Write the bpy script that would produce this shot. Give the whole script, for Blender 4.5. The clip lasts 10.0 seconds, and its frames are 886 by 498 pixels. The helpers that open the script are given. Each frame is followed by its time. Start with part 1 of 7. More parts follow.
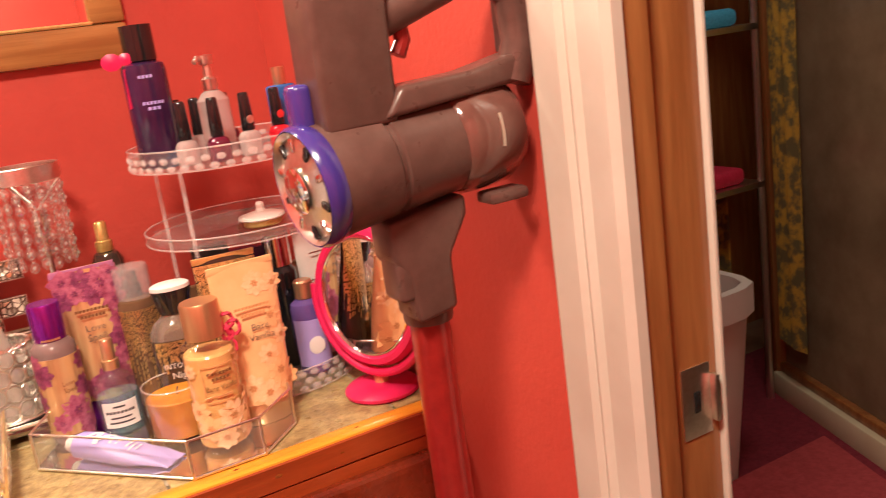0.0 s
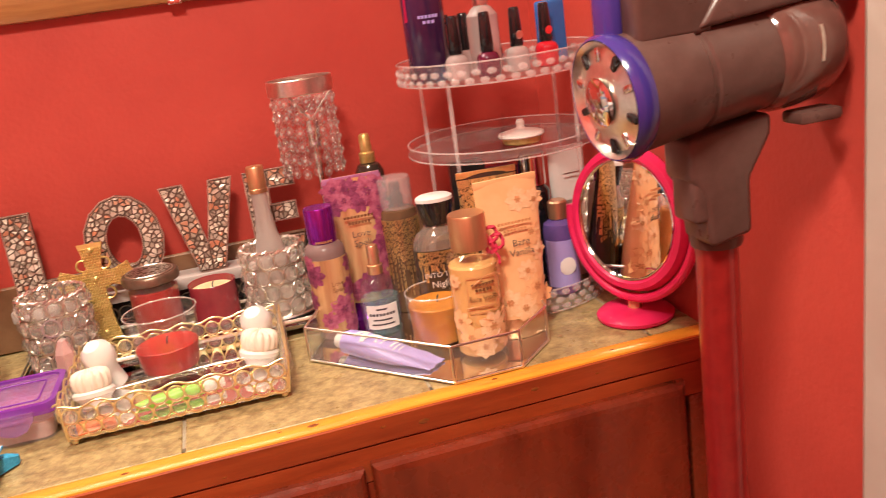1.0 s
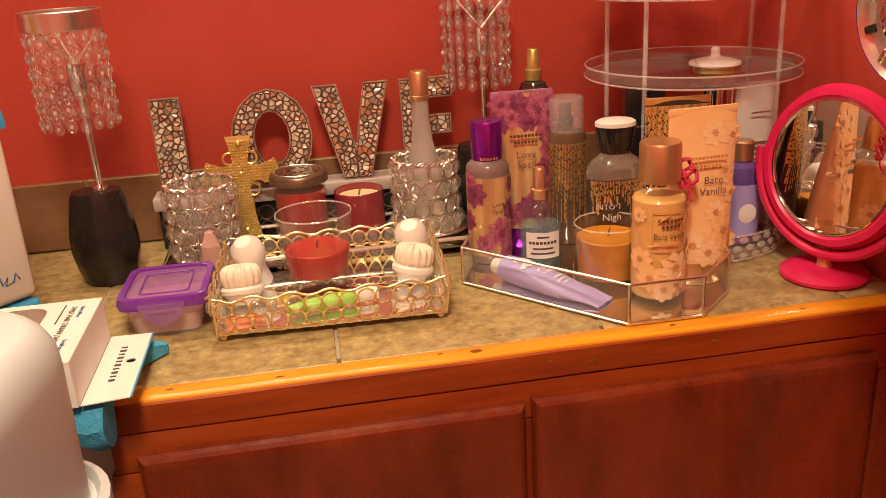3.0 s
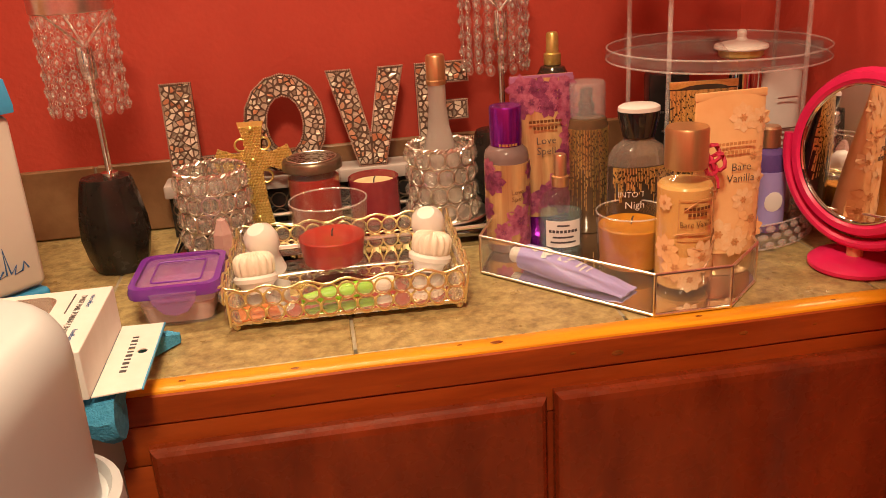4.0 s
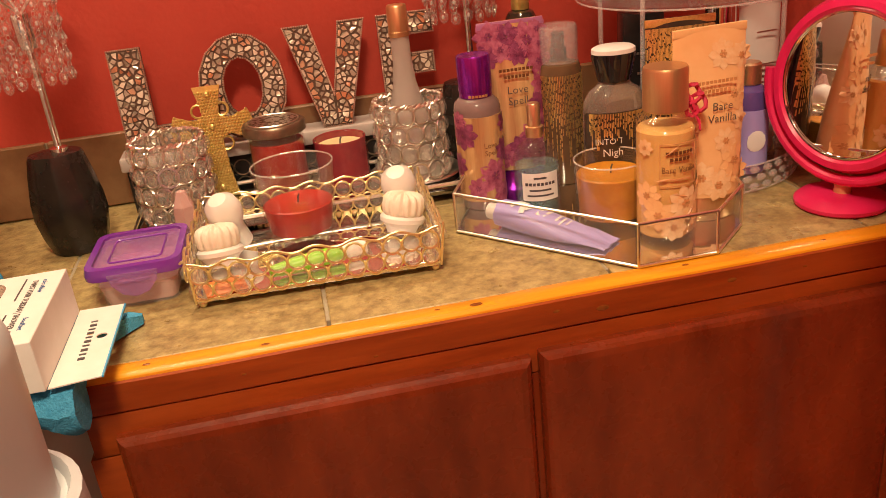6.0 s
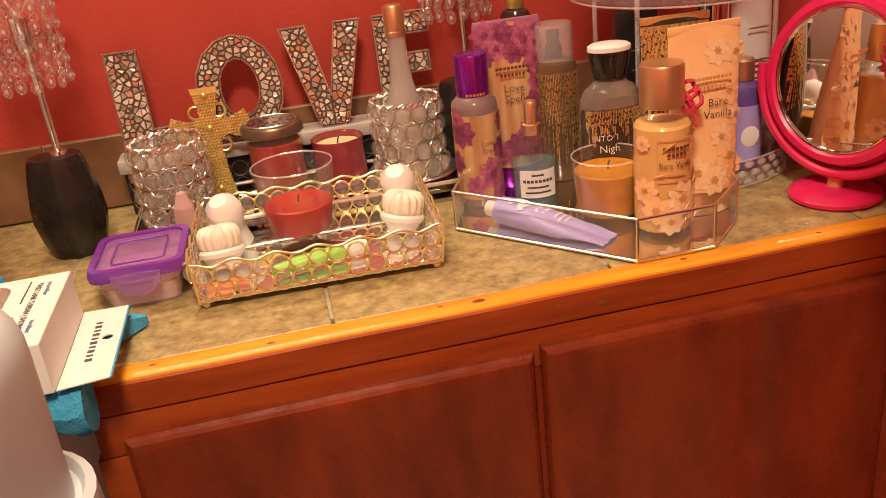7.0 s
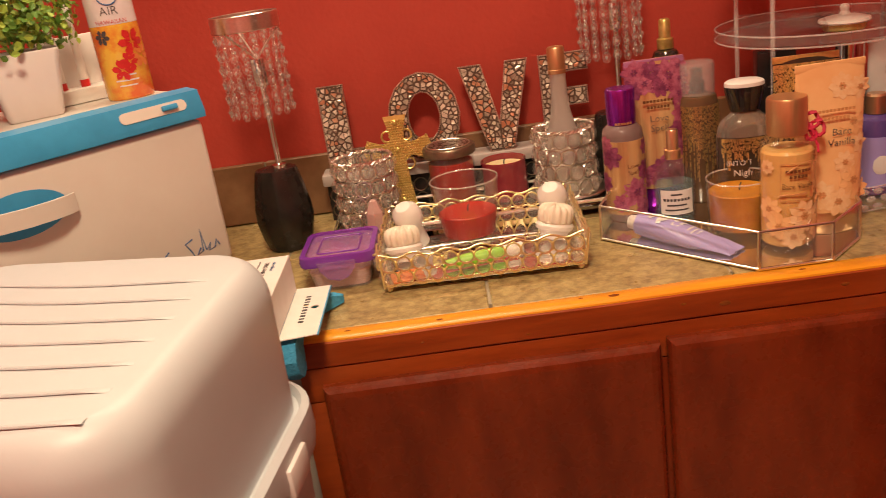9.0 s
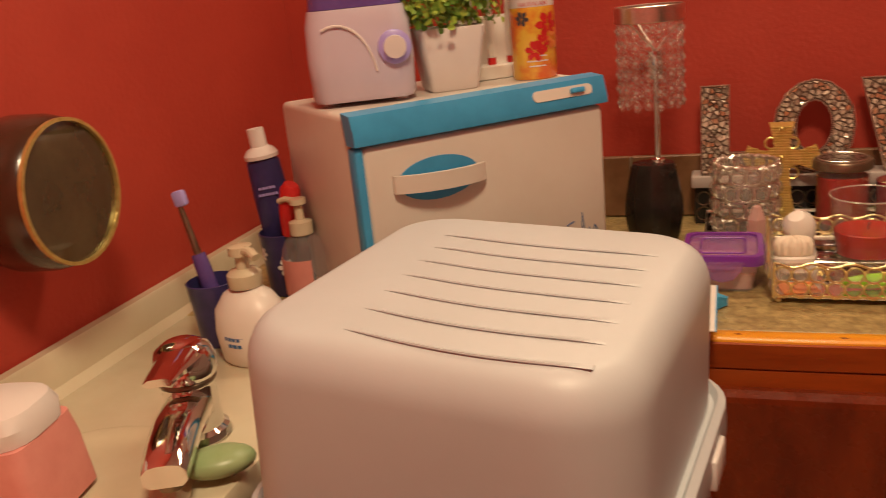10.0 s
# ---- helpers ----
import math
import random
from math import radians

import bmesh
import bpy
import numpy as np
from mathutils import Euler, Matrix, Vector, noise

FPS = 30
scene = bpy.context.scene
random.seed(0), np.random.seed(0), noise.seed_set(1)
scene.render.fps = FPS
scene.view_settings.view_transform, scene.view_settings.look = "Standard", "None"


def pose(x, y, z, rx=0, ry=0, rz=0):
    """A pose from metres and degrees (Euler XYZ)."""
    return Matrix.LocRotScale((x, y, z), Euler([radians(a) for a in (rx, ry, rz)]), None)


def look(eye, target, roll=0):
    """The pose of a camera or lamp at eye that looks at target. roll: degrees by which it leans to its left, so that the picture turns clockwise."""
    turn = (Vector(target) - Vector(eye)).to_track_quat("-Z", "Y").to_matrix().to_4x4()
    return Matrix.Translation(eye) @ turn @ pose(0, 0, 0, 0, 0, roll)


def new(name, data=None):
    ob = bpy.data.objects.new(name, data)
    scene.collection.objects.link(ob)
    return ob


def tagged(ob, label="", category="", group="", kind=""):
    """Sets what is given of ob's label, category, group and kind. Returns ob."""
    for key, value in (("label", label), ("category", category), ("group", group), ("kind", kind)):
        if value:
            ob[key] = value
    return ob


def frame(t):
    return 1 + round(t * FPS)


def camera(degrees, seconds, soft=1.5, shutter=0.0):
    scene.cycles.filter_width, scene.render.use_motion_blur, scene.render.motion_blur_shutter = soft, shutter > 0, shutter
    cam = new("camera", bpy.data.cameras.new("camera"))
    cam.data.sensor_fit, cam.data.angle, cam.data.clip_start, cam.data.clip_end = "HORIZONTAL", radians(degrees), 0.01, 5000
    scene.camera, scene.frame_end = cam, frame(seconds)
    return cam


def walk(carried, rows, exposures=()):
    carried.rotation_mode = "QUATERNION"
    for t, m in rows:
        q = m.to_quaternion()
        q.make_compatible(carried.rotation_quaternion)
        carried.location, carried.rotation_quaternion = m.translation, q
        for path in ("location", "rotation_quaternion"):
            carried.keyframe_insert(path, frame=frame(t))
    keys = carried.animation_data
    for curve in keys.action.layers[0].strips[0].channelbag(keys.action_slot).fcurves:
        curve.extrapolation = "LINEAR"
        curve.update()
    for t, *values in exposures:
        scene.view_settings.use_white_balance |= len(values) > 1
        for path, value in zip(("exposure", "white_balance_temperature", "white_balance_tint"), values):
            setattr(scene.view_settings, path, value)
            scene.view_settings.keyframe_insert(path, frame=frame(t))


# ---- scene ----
cam = camera(54.6, 10.0, soft=0.8, shutter=0.2)
PATH = [
    (0, (-0.019, -0.97, 1.336), (0.88, 0.751, 0.853), -7.9),
    (0.5, (-0.054, -0.957, 1.334), (0.594, 0.859, 0.803), -7.9),
    (1, (-0.1, -0.933, 1.329), (0.351, 0.93, 0.758), -8.1),
    (1.5, (-0.159, -0.892, 1.312), (0.137, 0.986, 0.691), -6.7),
    (2, (-0.193, -0.865, 1.302), (0.072, 1.001, 0.633), -5.1),
    (3.5, (-0.219, -0.819, 1.291), (0.058, 1.037, 0.599), -3.1),
    (4, (-0.224, -0.805, 1.284), (0.032, 1.048, 0.576), -3.5),
    (4.5, (-0.218, -0.792, 1.276), (0.031, 1.052, 0.543), -4.1),
    (5, (-0.214, -0.777, 1.271), (0.04, 1.055, 0.508), -5.0),
    (5.5, (-0.204, -0.761, 1.267), (0.064, 1.056, 0.475), -5.7),
    (7, (-0.225, -0.767, 1.272), (0.088, 1.036, 0.465), -6.7),
    (7.5, (-0.223, -0.79, 1.277), (0.101, 1.016, 0.481), -6.4),
    (8, (-0.205, -0.878, 1.299), (0.086, 0.957, 0.557), -6.4),
    (8.5, (-0.202, -0.954, 1.291), (-0.182, 0.919, 0.591), -7.9),
    (9, (-0.227, -0.956, 1.3), (-0.288, 0.923, 0.618), -8.5),
    (9.5, (-0.336, -1.008, 1.292), (-0.623, 0.866, 0.654), -8.8),
    (10, (-0.401, -0.988, 1.292), (-1.032, 0.816, 0.704), -5.9),
]
walk(cam, [(t, look(eye, target, roll)) for t, eye, target, roll in PATH],
     [(0, 1.12, 5600, 12), (0.5, 0.90, 5550, 12), (1.0, 0.90, 5300, 9), (2.2, 0.42, 5700, 8), (3.5, 0.4, 6600, 9), (5.5, 0.42, 6750, 9), (7.0, 0.5, 6000, 8), (7.5, 0.52, 6100, 8), (8.0, 0.46, 6200, 9), (8.5, 0.27, 6200, 9), (9.0, 0.2, 6300, 9), (9.5, -0.2, 6700, 9), (10, -0.3, 6650, 10)])

# ---------------------------------------------------------------- light
C = 0.86          # height of the counter top
world = bpy.data.worlds.new("world")
scene.world = world
world.use_nodes = True
world.node_tree.nodes["Background"].inputs[0].default_value = (1.0, 0.75, 0.55, 1)
world.node_tree.nodes["Background"].inputs[1].default_value = 0.02


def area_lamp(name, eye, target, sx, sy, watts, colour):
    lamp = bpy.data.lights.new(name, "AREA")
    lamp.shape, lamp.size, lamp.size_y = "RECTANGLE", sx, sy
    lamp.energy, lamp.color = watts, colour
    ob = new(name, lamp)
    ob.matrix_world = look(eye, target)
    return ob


WARM = (1.0, 0.77, 0.50)
area_lamp("vanity_light", (-0.40, 0.40, 2.16), (-0.35, -0.55, 0.9), 0.70, 0.12, 8.5, WARM)
# unseen overhead lamp, added and placed to brighten door and hamper fronts
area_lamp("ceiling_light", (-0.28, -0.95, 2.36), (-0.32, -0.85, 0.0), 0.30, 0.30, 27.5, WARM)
# no lamp is known here: added fill that lifts the far room from black
area_lamp("closet_ceiling_light", (1.25, 0.05, 2.36), (1.70, 0.5, 0.0), 0.30, 0.30, 4.8, WARM)

# ---------------------------------------------------------------- materials
MATS = {}


def mat(name, c1, c2=None, rough=0.5, metal=0.0, scale=20.0, bump=0.0, bscale=150.0, trans=0.0, ior=1.45,
        coat=0.0, emit=0.0, stretch=(1, 1, 1), contrast=(0.35, 0.65), island=False, per_object=False, rvar=0.0, sss=0.0):
    """A procedural surface: two colours mixed by noise, roughness, fine relief."""
    if name in MATS:
        return MATS[name]
    m = bpy.data.materials.new(name)
    m.use_nodes = True
    nt = m.node_tree
    b = nt.nodes["Principled BSDF"]
    b.inputs["Base Color"].default_value = (*c1, 1)
    b.inputs["Roughness"].default_value = rough
    b.inputs["Metallic"].default_value = metal
    b.inputs["Transmission Weight"].default_value = trans
    b.inputs["IOR"].default_value = ior
    b.inputs["Coat Weight"].default_value = coat
    b.inputs["Subsurface Weight"].default_value = sss
    b.inputs["Subsurface Radius"].default_value = (0.01, 0.005, 0.003)
    if emit:
        b.inputs["Emission Color"].default_value = (*c1, 1)
        b.inputs["Emission Strength"].default_value = emit
    tc = nt.nodes.new("ShaderNodeTexCoord")
    mp = nt.nodes.new("ShaderNodeMapping")
    mp.inputs["Scale"].default_value = stretch
    nt.links.new(tc.outputs["Object"], mp.inputs["Vector"])
    if c2:
        no = nt.nodes.new("ShaderNodeTexNoise")
        no.inputs["Scale"].default_value = scale
        no.inputs["Detail"].default_value = 6
        no.inputs["Roughness"].default_value = 0.62
        nt.links.new(mp.outputs[0], no.inputs["Vector"])
        rp = nt.nodes.new("ShaderNodeValToRGB")
        rp.color_ramp.elements[0].position, rp.color_ramp.elements[1].position = contrast
        rp.color_ramp.elements[0].color = (*c1, 1)
        rp.color_ramp.elements[1].color = (*c2, 1)
        src = no.outputs["Fac"]
        if island or per_object:
            g = nt.nodes.new("ShaderNodeNewGeometry" if island else "ShaderNodeObjectInfo")
            mx = nt.nodes.new("ShaderNodeMath")
            mx.operation = "MULTIPLY_ADD"
            mx.inputs[1].default_value = 0.3
            nt.links.new(no.outputs["Fac"], mx.inputs[0])
            ad = nt.nodes.new("ShaderNodeMath")
            ad.operation = "MULTIPLY"
            ad.inputs[1].default_value = 0.7
            nt.links.new(g.outputs["Random Per Island" if island else "Random"], ad.inputs[0])
            nt.links.new(ad.outputs[0], mx.inputs[2])
            src = mx.outputs[0]
        nt.links.new(src, rp.inputs[0])
        nt.links.new(rp.outputs[0], b.inputs["Base Color"])
    if rvar:
        n3 = nt.nodes.new("ShaderNodeTexNoise")
        n3.inputs["Scale"].default_value = 45
        n3.inputs["Detail"].default_value = 4
        nt.links.new(tc.outputs["Object"], n3.inputs["Vector"])
        mr = nt.nodes.new("ShaderNodeMapRange")
        mr.inputs["To Min"].default_value = max(0.02, rough - rvar)
        mr.inputs["To Max"].default_value = min(1.0, rough + rvar)
        nt.links.new(n3.outputs["Fac"], mr.inputs["Value"])
        nt.links.new(mr.outputs[0], b.inputs["Roughness"])
    if bump:
        n2 = nt.nodes.new("ShaderNodeTexNoise")
        n2.inputs["Scale"].default_value = bscale
        n2.inputs["Detail"].default_value = 4
        nt.links.new(mp.outputs[0], n2.inputs["Vector"])
        bp = nt.nodes.new("ShaderNodeBump")
        bp.inputs["Strength"].default_value = bump
        bp.inputs["Distance"].default_value = 0.002
        nt.links.new(n2.outputs["Fac"], bp.inputs["Height"])
        nt.links.new(bp.outputs[0], b.inputs["Normal"])
    MATS[name] = m
    return m


def see_through(name, colour, solid, rough=0.08, gloss=0.35):
    """Thin clear plastic or glass: mostly clear, with a little body and gloss."""
    m = bpy.data.materials.new(name)
    m.use_nodes = True
    nt = m.node_tree
    b = nt.nodes["Principled BSDF"]
    b.inputs["Base Color"].default_value = (*colour, 1)
    b.inputs["Roughness"].default_value = rough
    tr = nt.nodes.new("ShaderNodeBsdfTransparent")
    tr.inputs[0].default_value = (0.85 + 0.15 * colour[0], 0.85 + 0.15 * colour[1], 0.85 + 0.15 * colour[2], 1)
    lw = nt.nodes.new("ShaderNodeLayerWeight")
    lw.inputs["Blend"].default_value = 0.12
    ma = nt.nodes.new("ShaderNodeMath")
    ma.operation = "MULTIPLY_ADD"
    ma.inputs[1].default_value = gloss
    ma.inputs[2].default_value = 0.025
    nt.links.new(lw.outputs["Facing"], ma.inputs[0])
    mx = nt.nodes.new("ShaderNodeMixShader")
    mx.inputs[0].default_value = solid
    nt.links.new(tr.outputs[0], mx.inputs[1])
    nt.links.new(b.outputs[0], mx.inputs[2])
    gl = nt.nodes.new("ShaderNodeBsdfGlossy")
    gl.inputs["Roughness"].default_value = rough
    m2 = nt.nodes.new("ShaderNodeMixShader")
    nt.links.new(ma.outputs[0], m2.inputs[0])
    nt.links.new(mx.outputs[0], m2.inputs[1])
    nt.links.new(gl.outputs[0], m2.inputs[2])
    nt.links.new(m2.outputs[0], nt.nodes["Material Output"].inputs["Surface"])
    MATS[name] = m
    return m


def M(name):
    return MATS[name]


mat("red_paint", (0.45, 0.052, 0.034), (0.50, 0.063, 0.040), 0.55, scale=5, bump=0.35, bscale=120)
mat("white_paint", (0.54, 0.48, 0.41), (0.60, 0.54, 0.47), 0.4, scale=8, bump=0.05)
mat("ceiling_paint", (0.72, 0.70, 0.66), (0.78, 0.76, 0.72), 0.8, scale=6, bump=0.2)
mat("tile", (0.48, 0.365, 0.160), (0.240, 0.168, 0.072), 0.32, scale=75, bump=0.4, bscale=190, rvar=0.14, contrast=(0.36, 0.66))
mat("grout", (0.40, 0.36, 0.25), (0.32, 0.27, 0.2), 0.85, scale=90)
mat("splash_tile", (0.17, 0.082, 0.038), (0.26, 0.14, 0.07), 0.35, scale=14, bump=0.15, rvar=0.1)
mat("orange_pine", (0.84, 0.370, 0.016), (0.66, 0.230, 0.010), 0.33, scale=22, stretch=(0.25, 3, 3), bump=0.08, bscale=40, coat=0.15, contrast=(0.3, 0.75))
mat("knot", (0.20, 0.055, 0.010), (0.30, 0.085, 0.014), 0.25, scale=60, coat=0.4)
mat("mahogany", (0.255, 0.041, 0.010), (0.112, 0.015, 0.004), 0.28, scale=9, stretch=(1.6, 3, 0.5), bump=0.16, bscale=70, coat=0.3, contrast=(0.3, 0.72), rvar=0.12)
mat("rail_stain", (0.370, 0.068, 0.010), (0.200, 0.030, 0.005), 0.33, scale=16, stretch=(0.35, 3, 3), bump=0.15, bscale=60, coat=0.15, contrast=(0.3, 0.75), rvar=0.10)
mat("frame_oak", (0.42, 0.21, 0.06), (0.28, 0.12, 0.03), 0.35, scale=18, stretch=(0.2, 3, 3), bump=0.15, bscale=40, coat=0.3)
mat("jamb_wood", (0.36, 0.15, 0.045), (0.22, 0.075, 0.02), 0.35, scale=14, stretch=(3, 3, 0.25), bump=0.1, bscale=40, coat=0.3)
mat("mirror", (0.9, 0.9, 0.9), rough=0.02, metal=1.0)
mat("dark_mirror", (0.30, 0.28, 0.27), rough=0.06, metal=1.0)
mat("chrome", (0.80, 0.78, 0.76), rough=0.07, metal=1.0)
mat("silver_wire", (0.74, 0.71, 0.64), (0.85, 0.82, 0.76), 0.3, metal=1.0, scale=200)
mat("gold_wire", (0.78, 0.66, 0.33), (0.88, 0.78, 0.45), 0.32, metal=0.85, scale=200)
mat("gold", (0.76, 0.62, 0.24), (0.60, 0.46, 0.13), 0.35, metal=0.7, scale=120)
mat("copper_cap", (0.62, 0.38, 0.185), (0.655, 0.415, 0.21), 0.36, metal=0.85, scale=300, stretch=(1, 1, 0.05))
mat("rose_gold_cap", (0.68, 0.44, 0.26), (0.74, 0.50, 0.31), 0.3, metal=0.85, scale=300, stretch=(1, 1, 0.05))
mat("glass", (1, 1, 1), rough=0.02, trans=1.0, ior=1.45)
see_through("tray_glass", (0.85, 0.90, 0.88), 0.05, 0.03)
see_through("acrylic", (0.90, 0.84, 0.83), 0.04, 0.06, 0.3)
see_through("acrylic_edge", (0.95, 0.88, 0.86), 0.28, 0.12, 0.4)
see_through("bottle_glass", (0.94, 0.94, 0.92), 0.012, 0.03, 0.55)
see_through("drop_glass", (0.95, 0.88, 0.84), 0.05, 0.03, 0.8)
see_through("blue_water", (0.52, 0.86, 0.92), 0.13, 0.05, 0.2)
see_through("crystal", (1.0, 0.95, 0.86), 0.085, 0.02, 1.0)
mat("frosted", (0.85, 0.80, 0.76), rough=0.45, trans=0.75, ior=1.3)
mat("red_wax", (0.46, 0.022, 0.012), (0.38, 0.016, 0.010), 0.4, scale=50, sss=0.08, bump=0.05)
mat("maroon_glass", (0.24, 0.03, 0.045), (0.30, 0.04, 0.05), 0.12, scale=30, coat=0.5)
mat("cream_wax", (0.80, 0.66, 0.40), (0.72, 0.56, 0.30), 0.5, scale=60, sss=0.3)
mat("amber_wax", (0.60, 0.25, 0.018), (0.47, 0.17, 0.012), 0.4, scale=50, sss=0.08, bump=0.1, bscale=60)
mat("black_plastic", (0.012, 0.011, 0.012), (0.02, 0.018, 0.018), 0.18, scale=40)
mat("lamp_black", (0.014, 0.011, 0.010), (0.022, 0.018, 0.015), 0.26, scale=40, rvar=0.06)
mat("black_gloss", (0.008, 0.008, 0.010), (0.014, 0.013, 0.015), 0.07, scale=30, coat=0.5)
# red-brown cast in vac_dark and vac_clear paints in reflections of the red walls
mat("vac_dark", (0.092, 0.046, 0.038), (0.115, 0.060, 0.050), 0.3, scale=60, rvar=0.08)
mat("vac_clear", (0.125, 0.055, 0.044), (0.155, 0.075, 0.060), 0.12, scale=20, coat=0.8)
mat("vac_purple", (0.05, 0.03, 0.22), rough=0.2, coat=0.5)
mat("vac_red", (0.30, 0.018, 0.014), (0.24, 0.013, 0.011), 0.3, metal=0.2, scale=60, coat=0.5)
mat("pink_plastic", (0.72, 0.02, 0.12), (0.66, 0.016, 0.10), 0.32, scale=30, rvar=0.06)
see_through("purple_lid", (0.52, 0.24, 0.60), 0.36, 0.25)
see_through("purple_rim", (0.22, 0.04, 0.42), 0.82, 0.22)
see_through("glass_rim", (0.95, 0.90, 0.84), 0.30, 0.05, 0.9)
see_through("clear_plastic", (0.90, 0.85, 0.85), 0.14, 0.15)
mat("pink_powder", (0.74, 0.48, 0.46), (0.62, 0.36, 0.36), 0.9, scale=90, bump=0.5, bscale=200)
mat("white_plastic", (0.76, 0.72, 0.70), (0.72, 0.68, 0.66), 0.38, scale=9, rvar=0.05)
mat("hamper_white", (0.545, 0.570, 0.595), (0.51, 0.535, 0.555), 0.42, scale=5, bump=0.04, bscale=300, rvar=0.05)
mat("warmer_white", (0.70, 0.66, 0.60), (0.66, 0.61, 0.55), 0.4, scale=8)
mat("blue_plastic", (0.06, 0.36, 0.68), (0.05, 0.31, 0.60), 0.3, scale=20)
mat("blue_terry", (0.09, 0.42, 0.70), (0.05, 0.31, 0.56), 0.95, scale=160, bump=1.0, bscale=420)
mat("card_white", (0.78, 0.75, 0.72), (0.73, 0.70, 0.66), 0.6, scale=30)
mat("ink", (0.07, 0.06, 0.065), rough=0.6)
mat("ink_blue", (0.03, 0.12, 0.32), rough=0.5)
mat("white_ink", (0.85, 0.83, 0.82), rough=0.5)
mat("gold_ink", (0.72, 0.48, 0.16), (0.9, 0.66, 0.28), 0.3, metal=0.8, scale=400)
mat("purple_cap", (0.22, 0.010, 0.33), (0.36, 0.035, 0.50), 0.24, metal=0.8, scale=300, stretch=(1, 1, 0.03))
mat("gold_body", (0.46, 0.23, 0.11), (0.80, 0.54, 0.26), 0.24, metal=0.35, scale=42, stretch=(1, 1, 0.02), coat=0.4, contrast=(0.32, 0.62))
mat("purple_flower", (0.27, 0.045, 0.105), (0.47, 0.14, 0.235), 0.35, scale=110)
mat("purple_flower_dark", (0.14, 0.020, 0.07), (0.32, 0.07, 0.165), 0.35, scale=110)
mat("lilac_tube", (0.36, 0.13, 0.28), (0.46, 0.20, 0.36), 0.32, scale=30)
mat("peach_liquid", (0.93, 0.58, 0.20), (0.86, 0.47, 0.14), 0.12, scale=9, trans=0.15, ior=1.35, coat=0.3)
mat("peach_tube", (0.88, 0.56, 0.27), (0.78, 0.40, 0.16), 0.35, scale=9, coat=0.2)
mat("peach_dark", (0.56, 0.24, 0.085), (0.68, 0.34, 0.14), 0.4, scale=80)
mat("peach_light", (0.87, 0.62, 0.36), (0.80, 0.46, 0.21), 0.4, scale=60)
mat("ribbon", (0.62, 0.03, 0.09), (0.5, 0.02, 0.06), 0.5, scale=60)
mat("dark_liquid", (0.035, 0.025, 0.02), (0.05, 0.035, 0.025), 0.12, scale=20, coat=0.6)
mat("smoky_clear", (0.66, 0.54, 0.46), rough=0.06, trans=0.8, ior=1.3)
mat("mist_dark", (0.15, 0.085, 0.045), (0.22, 0.13, 0.07), 0.15, scale=20, trans=0.2, ior=1.3)
mat("ink_brown", (0.16, 0.055, 0.018), rough=0.5)
mat("mist_clear", (0.40, 0.28, 0.27), (0.34, 0.23, 0.22), 0.15, scale=20, trans=0.45, ior=1.3)
mat("lavender_tube", (0.40, 0.34, 0.78), (0.46, 0.40, 0.82), 0.34, scale=14, rvar=0.06)
mat("violet_bottle", (0.10, 0.06, 0.26), (0.14, 0.09, 0.32), 0.25, scale=20, coat=0.4)
mat("bristle", (0.84, 0.76, 0.64), (0.78, 0.68, 0.55), 0.7, scale=300, stretch=(1, 1, 0.1), bump=0.4, bscale=500)
mat("soft_white", (0.82, 0.79, 0.74), (0.79, 0.75, 0.70), 0.35, scale=20)
mat("neon_green", (0.30, 0.72, 0.03), (0.24, 0.62, 0.02), 0.35, scale=30)
mat("orange_pack", (0.75, 0.25, 0.06), (0.66, 0.18, 0.05), 0.4, scale=50)
mat("quartz", (0.80, 0.55, 0.50), (0.74, 0.45, 0.42), 0.25, scale=40, trans=0.35, ior=1.4)
mat("letter_dark", (0.085, 0.050, 0.035), (0.14, 0.085, 0.06), 0.6, scale=80)
mat("bead_silver", (0.58, 0.42, 0.36), (0.74, 0.60, 0.52), 0.3, metal=0.8, scale=300)
mat("stone", (0.34, 0.27, 0.21), (0.95, 0.86, 0.72), 0.25, scale=140, per_object=True, metal=0.25, coat=0.5, contrast=(0.15, 0.75), bump=0.3, bscale=200)
mat("stone_peach", (0.58, 0.25, 0.14), (0.70, 0.42, 0.28), 0.28, scale=60, per_object=True, metal=0.2, coat=0.5, bump=0.3, bscale=200)
mat("ledge_white", (0.56, 0.50, 0.47), (0.50, 0.44, 0.41), 0.35, scale=12)
mat("bronze_lid", (0.20, 0.155, 0.11), (0.30, 0.24, 0.17), 0.35, metal=0.85, scale=60)
mat("leaf", (0.10, 0.22, 0.025), (0.32, 0.45, 0.06), 0.45, scale=8, island=True)
mat("can_body", (0.80, 0.50, 0.06), (0.72, 0.15, 0.03), 0.25, scale=24, coat=0.4, contrast=(0.42, 0.6))
mat("can_top", (0.78, 0.74, 0.74), (0.72, 0.66, 0.68), 0.25, scale=30, coat=0.4)
mat("red_plastic", (0.62, 0.03, 0.03), (0.55, 0.025, 0.025), 0.3, scale=30)
mat("cream_sink", (0.66, 0.60, 0.44), (0.60, 0.53, 0.37), 0.22, scale=6, coat=0.4, rvar=0.06)
mat("navy_plastic", (0.03, 0.03, 0.11), (0.05, 0.04, 0.16), 0.3, scale=40)
# black housing coloured brown-red to stand for the room mirrored in it
mat("housing_red_cast", (0.045, 0.018, 0.010), (0.065, 0.028, 0.016), 0.25, scale=20, coat=0.4)
mat("smoke_glass", (0.05, 0.036, 0.016), (0.09, 0.065, 0.03), 0.08, scale=12, coat=0.8)
mat("lilac_device", (0.60, 0.55, 0.66), (0.56, 0.51, 0.62), 0.25, scale=10, coat=0.3)
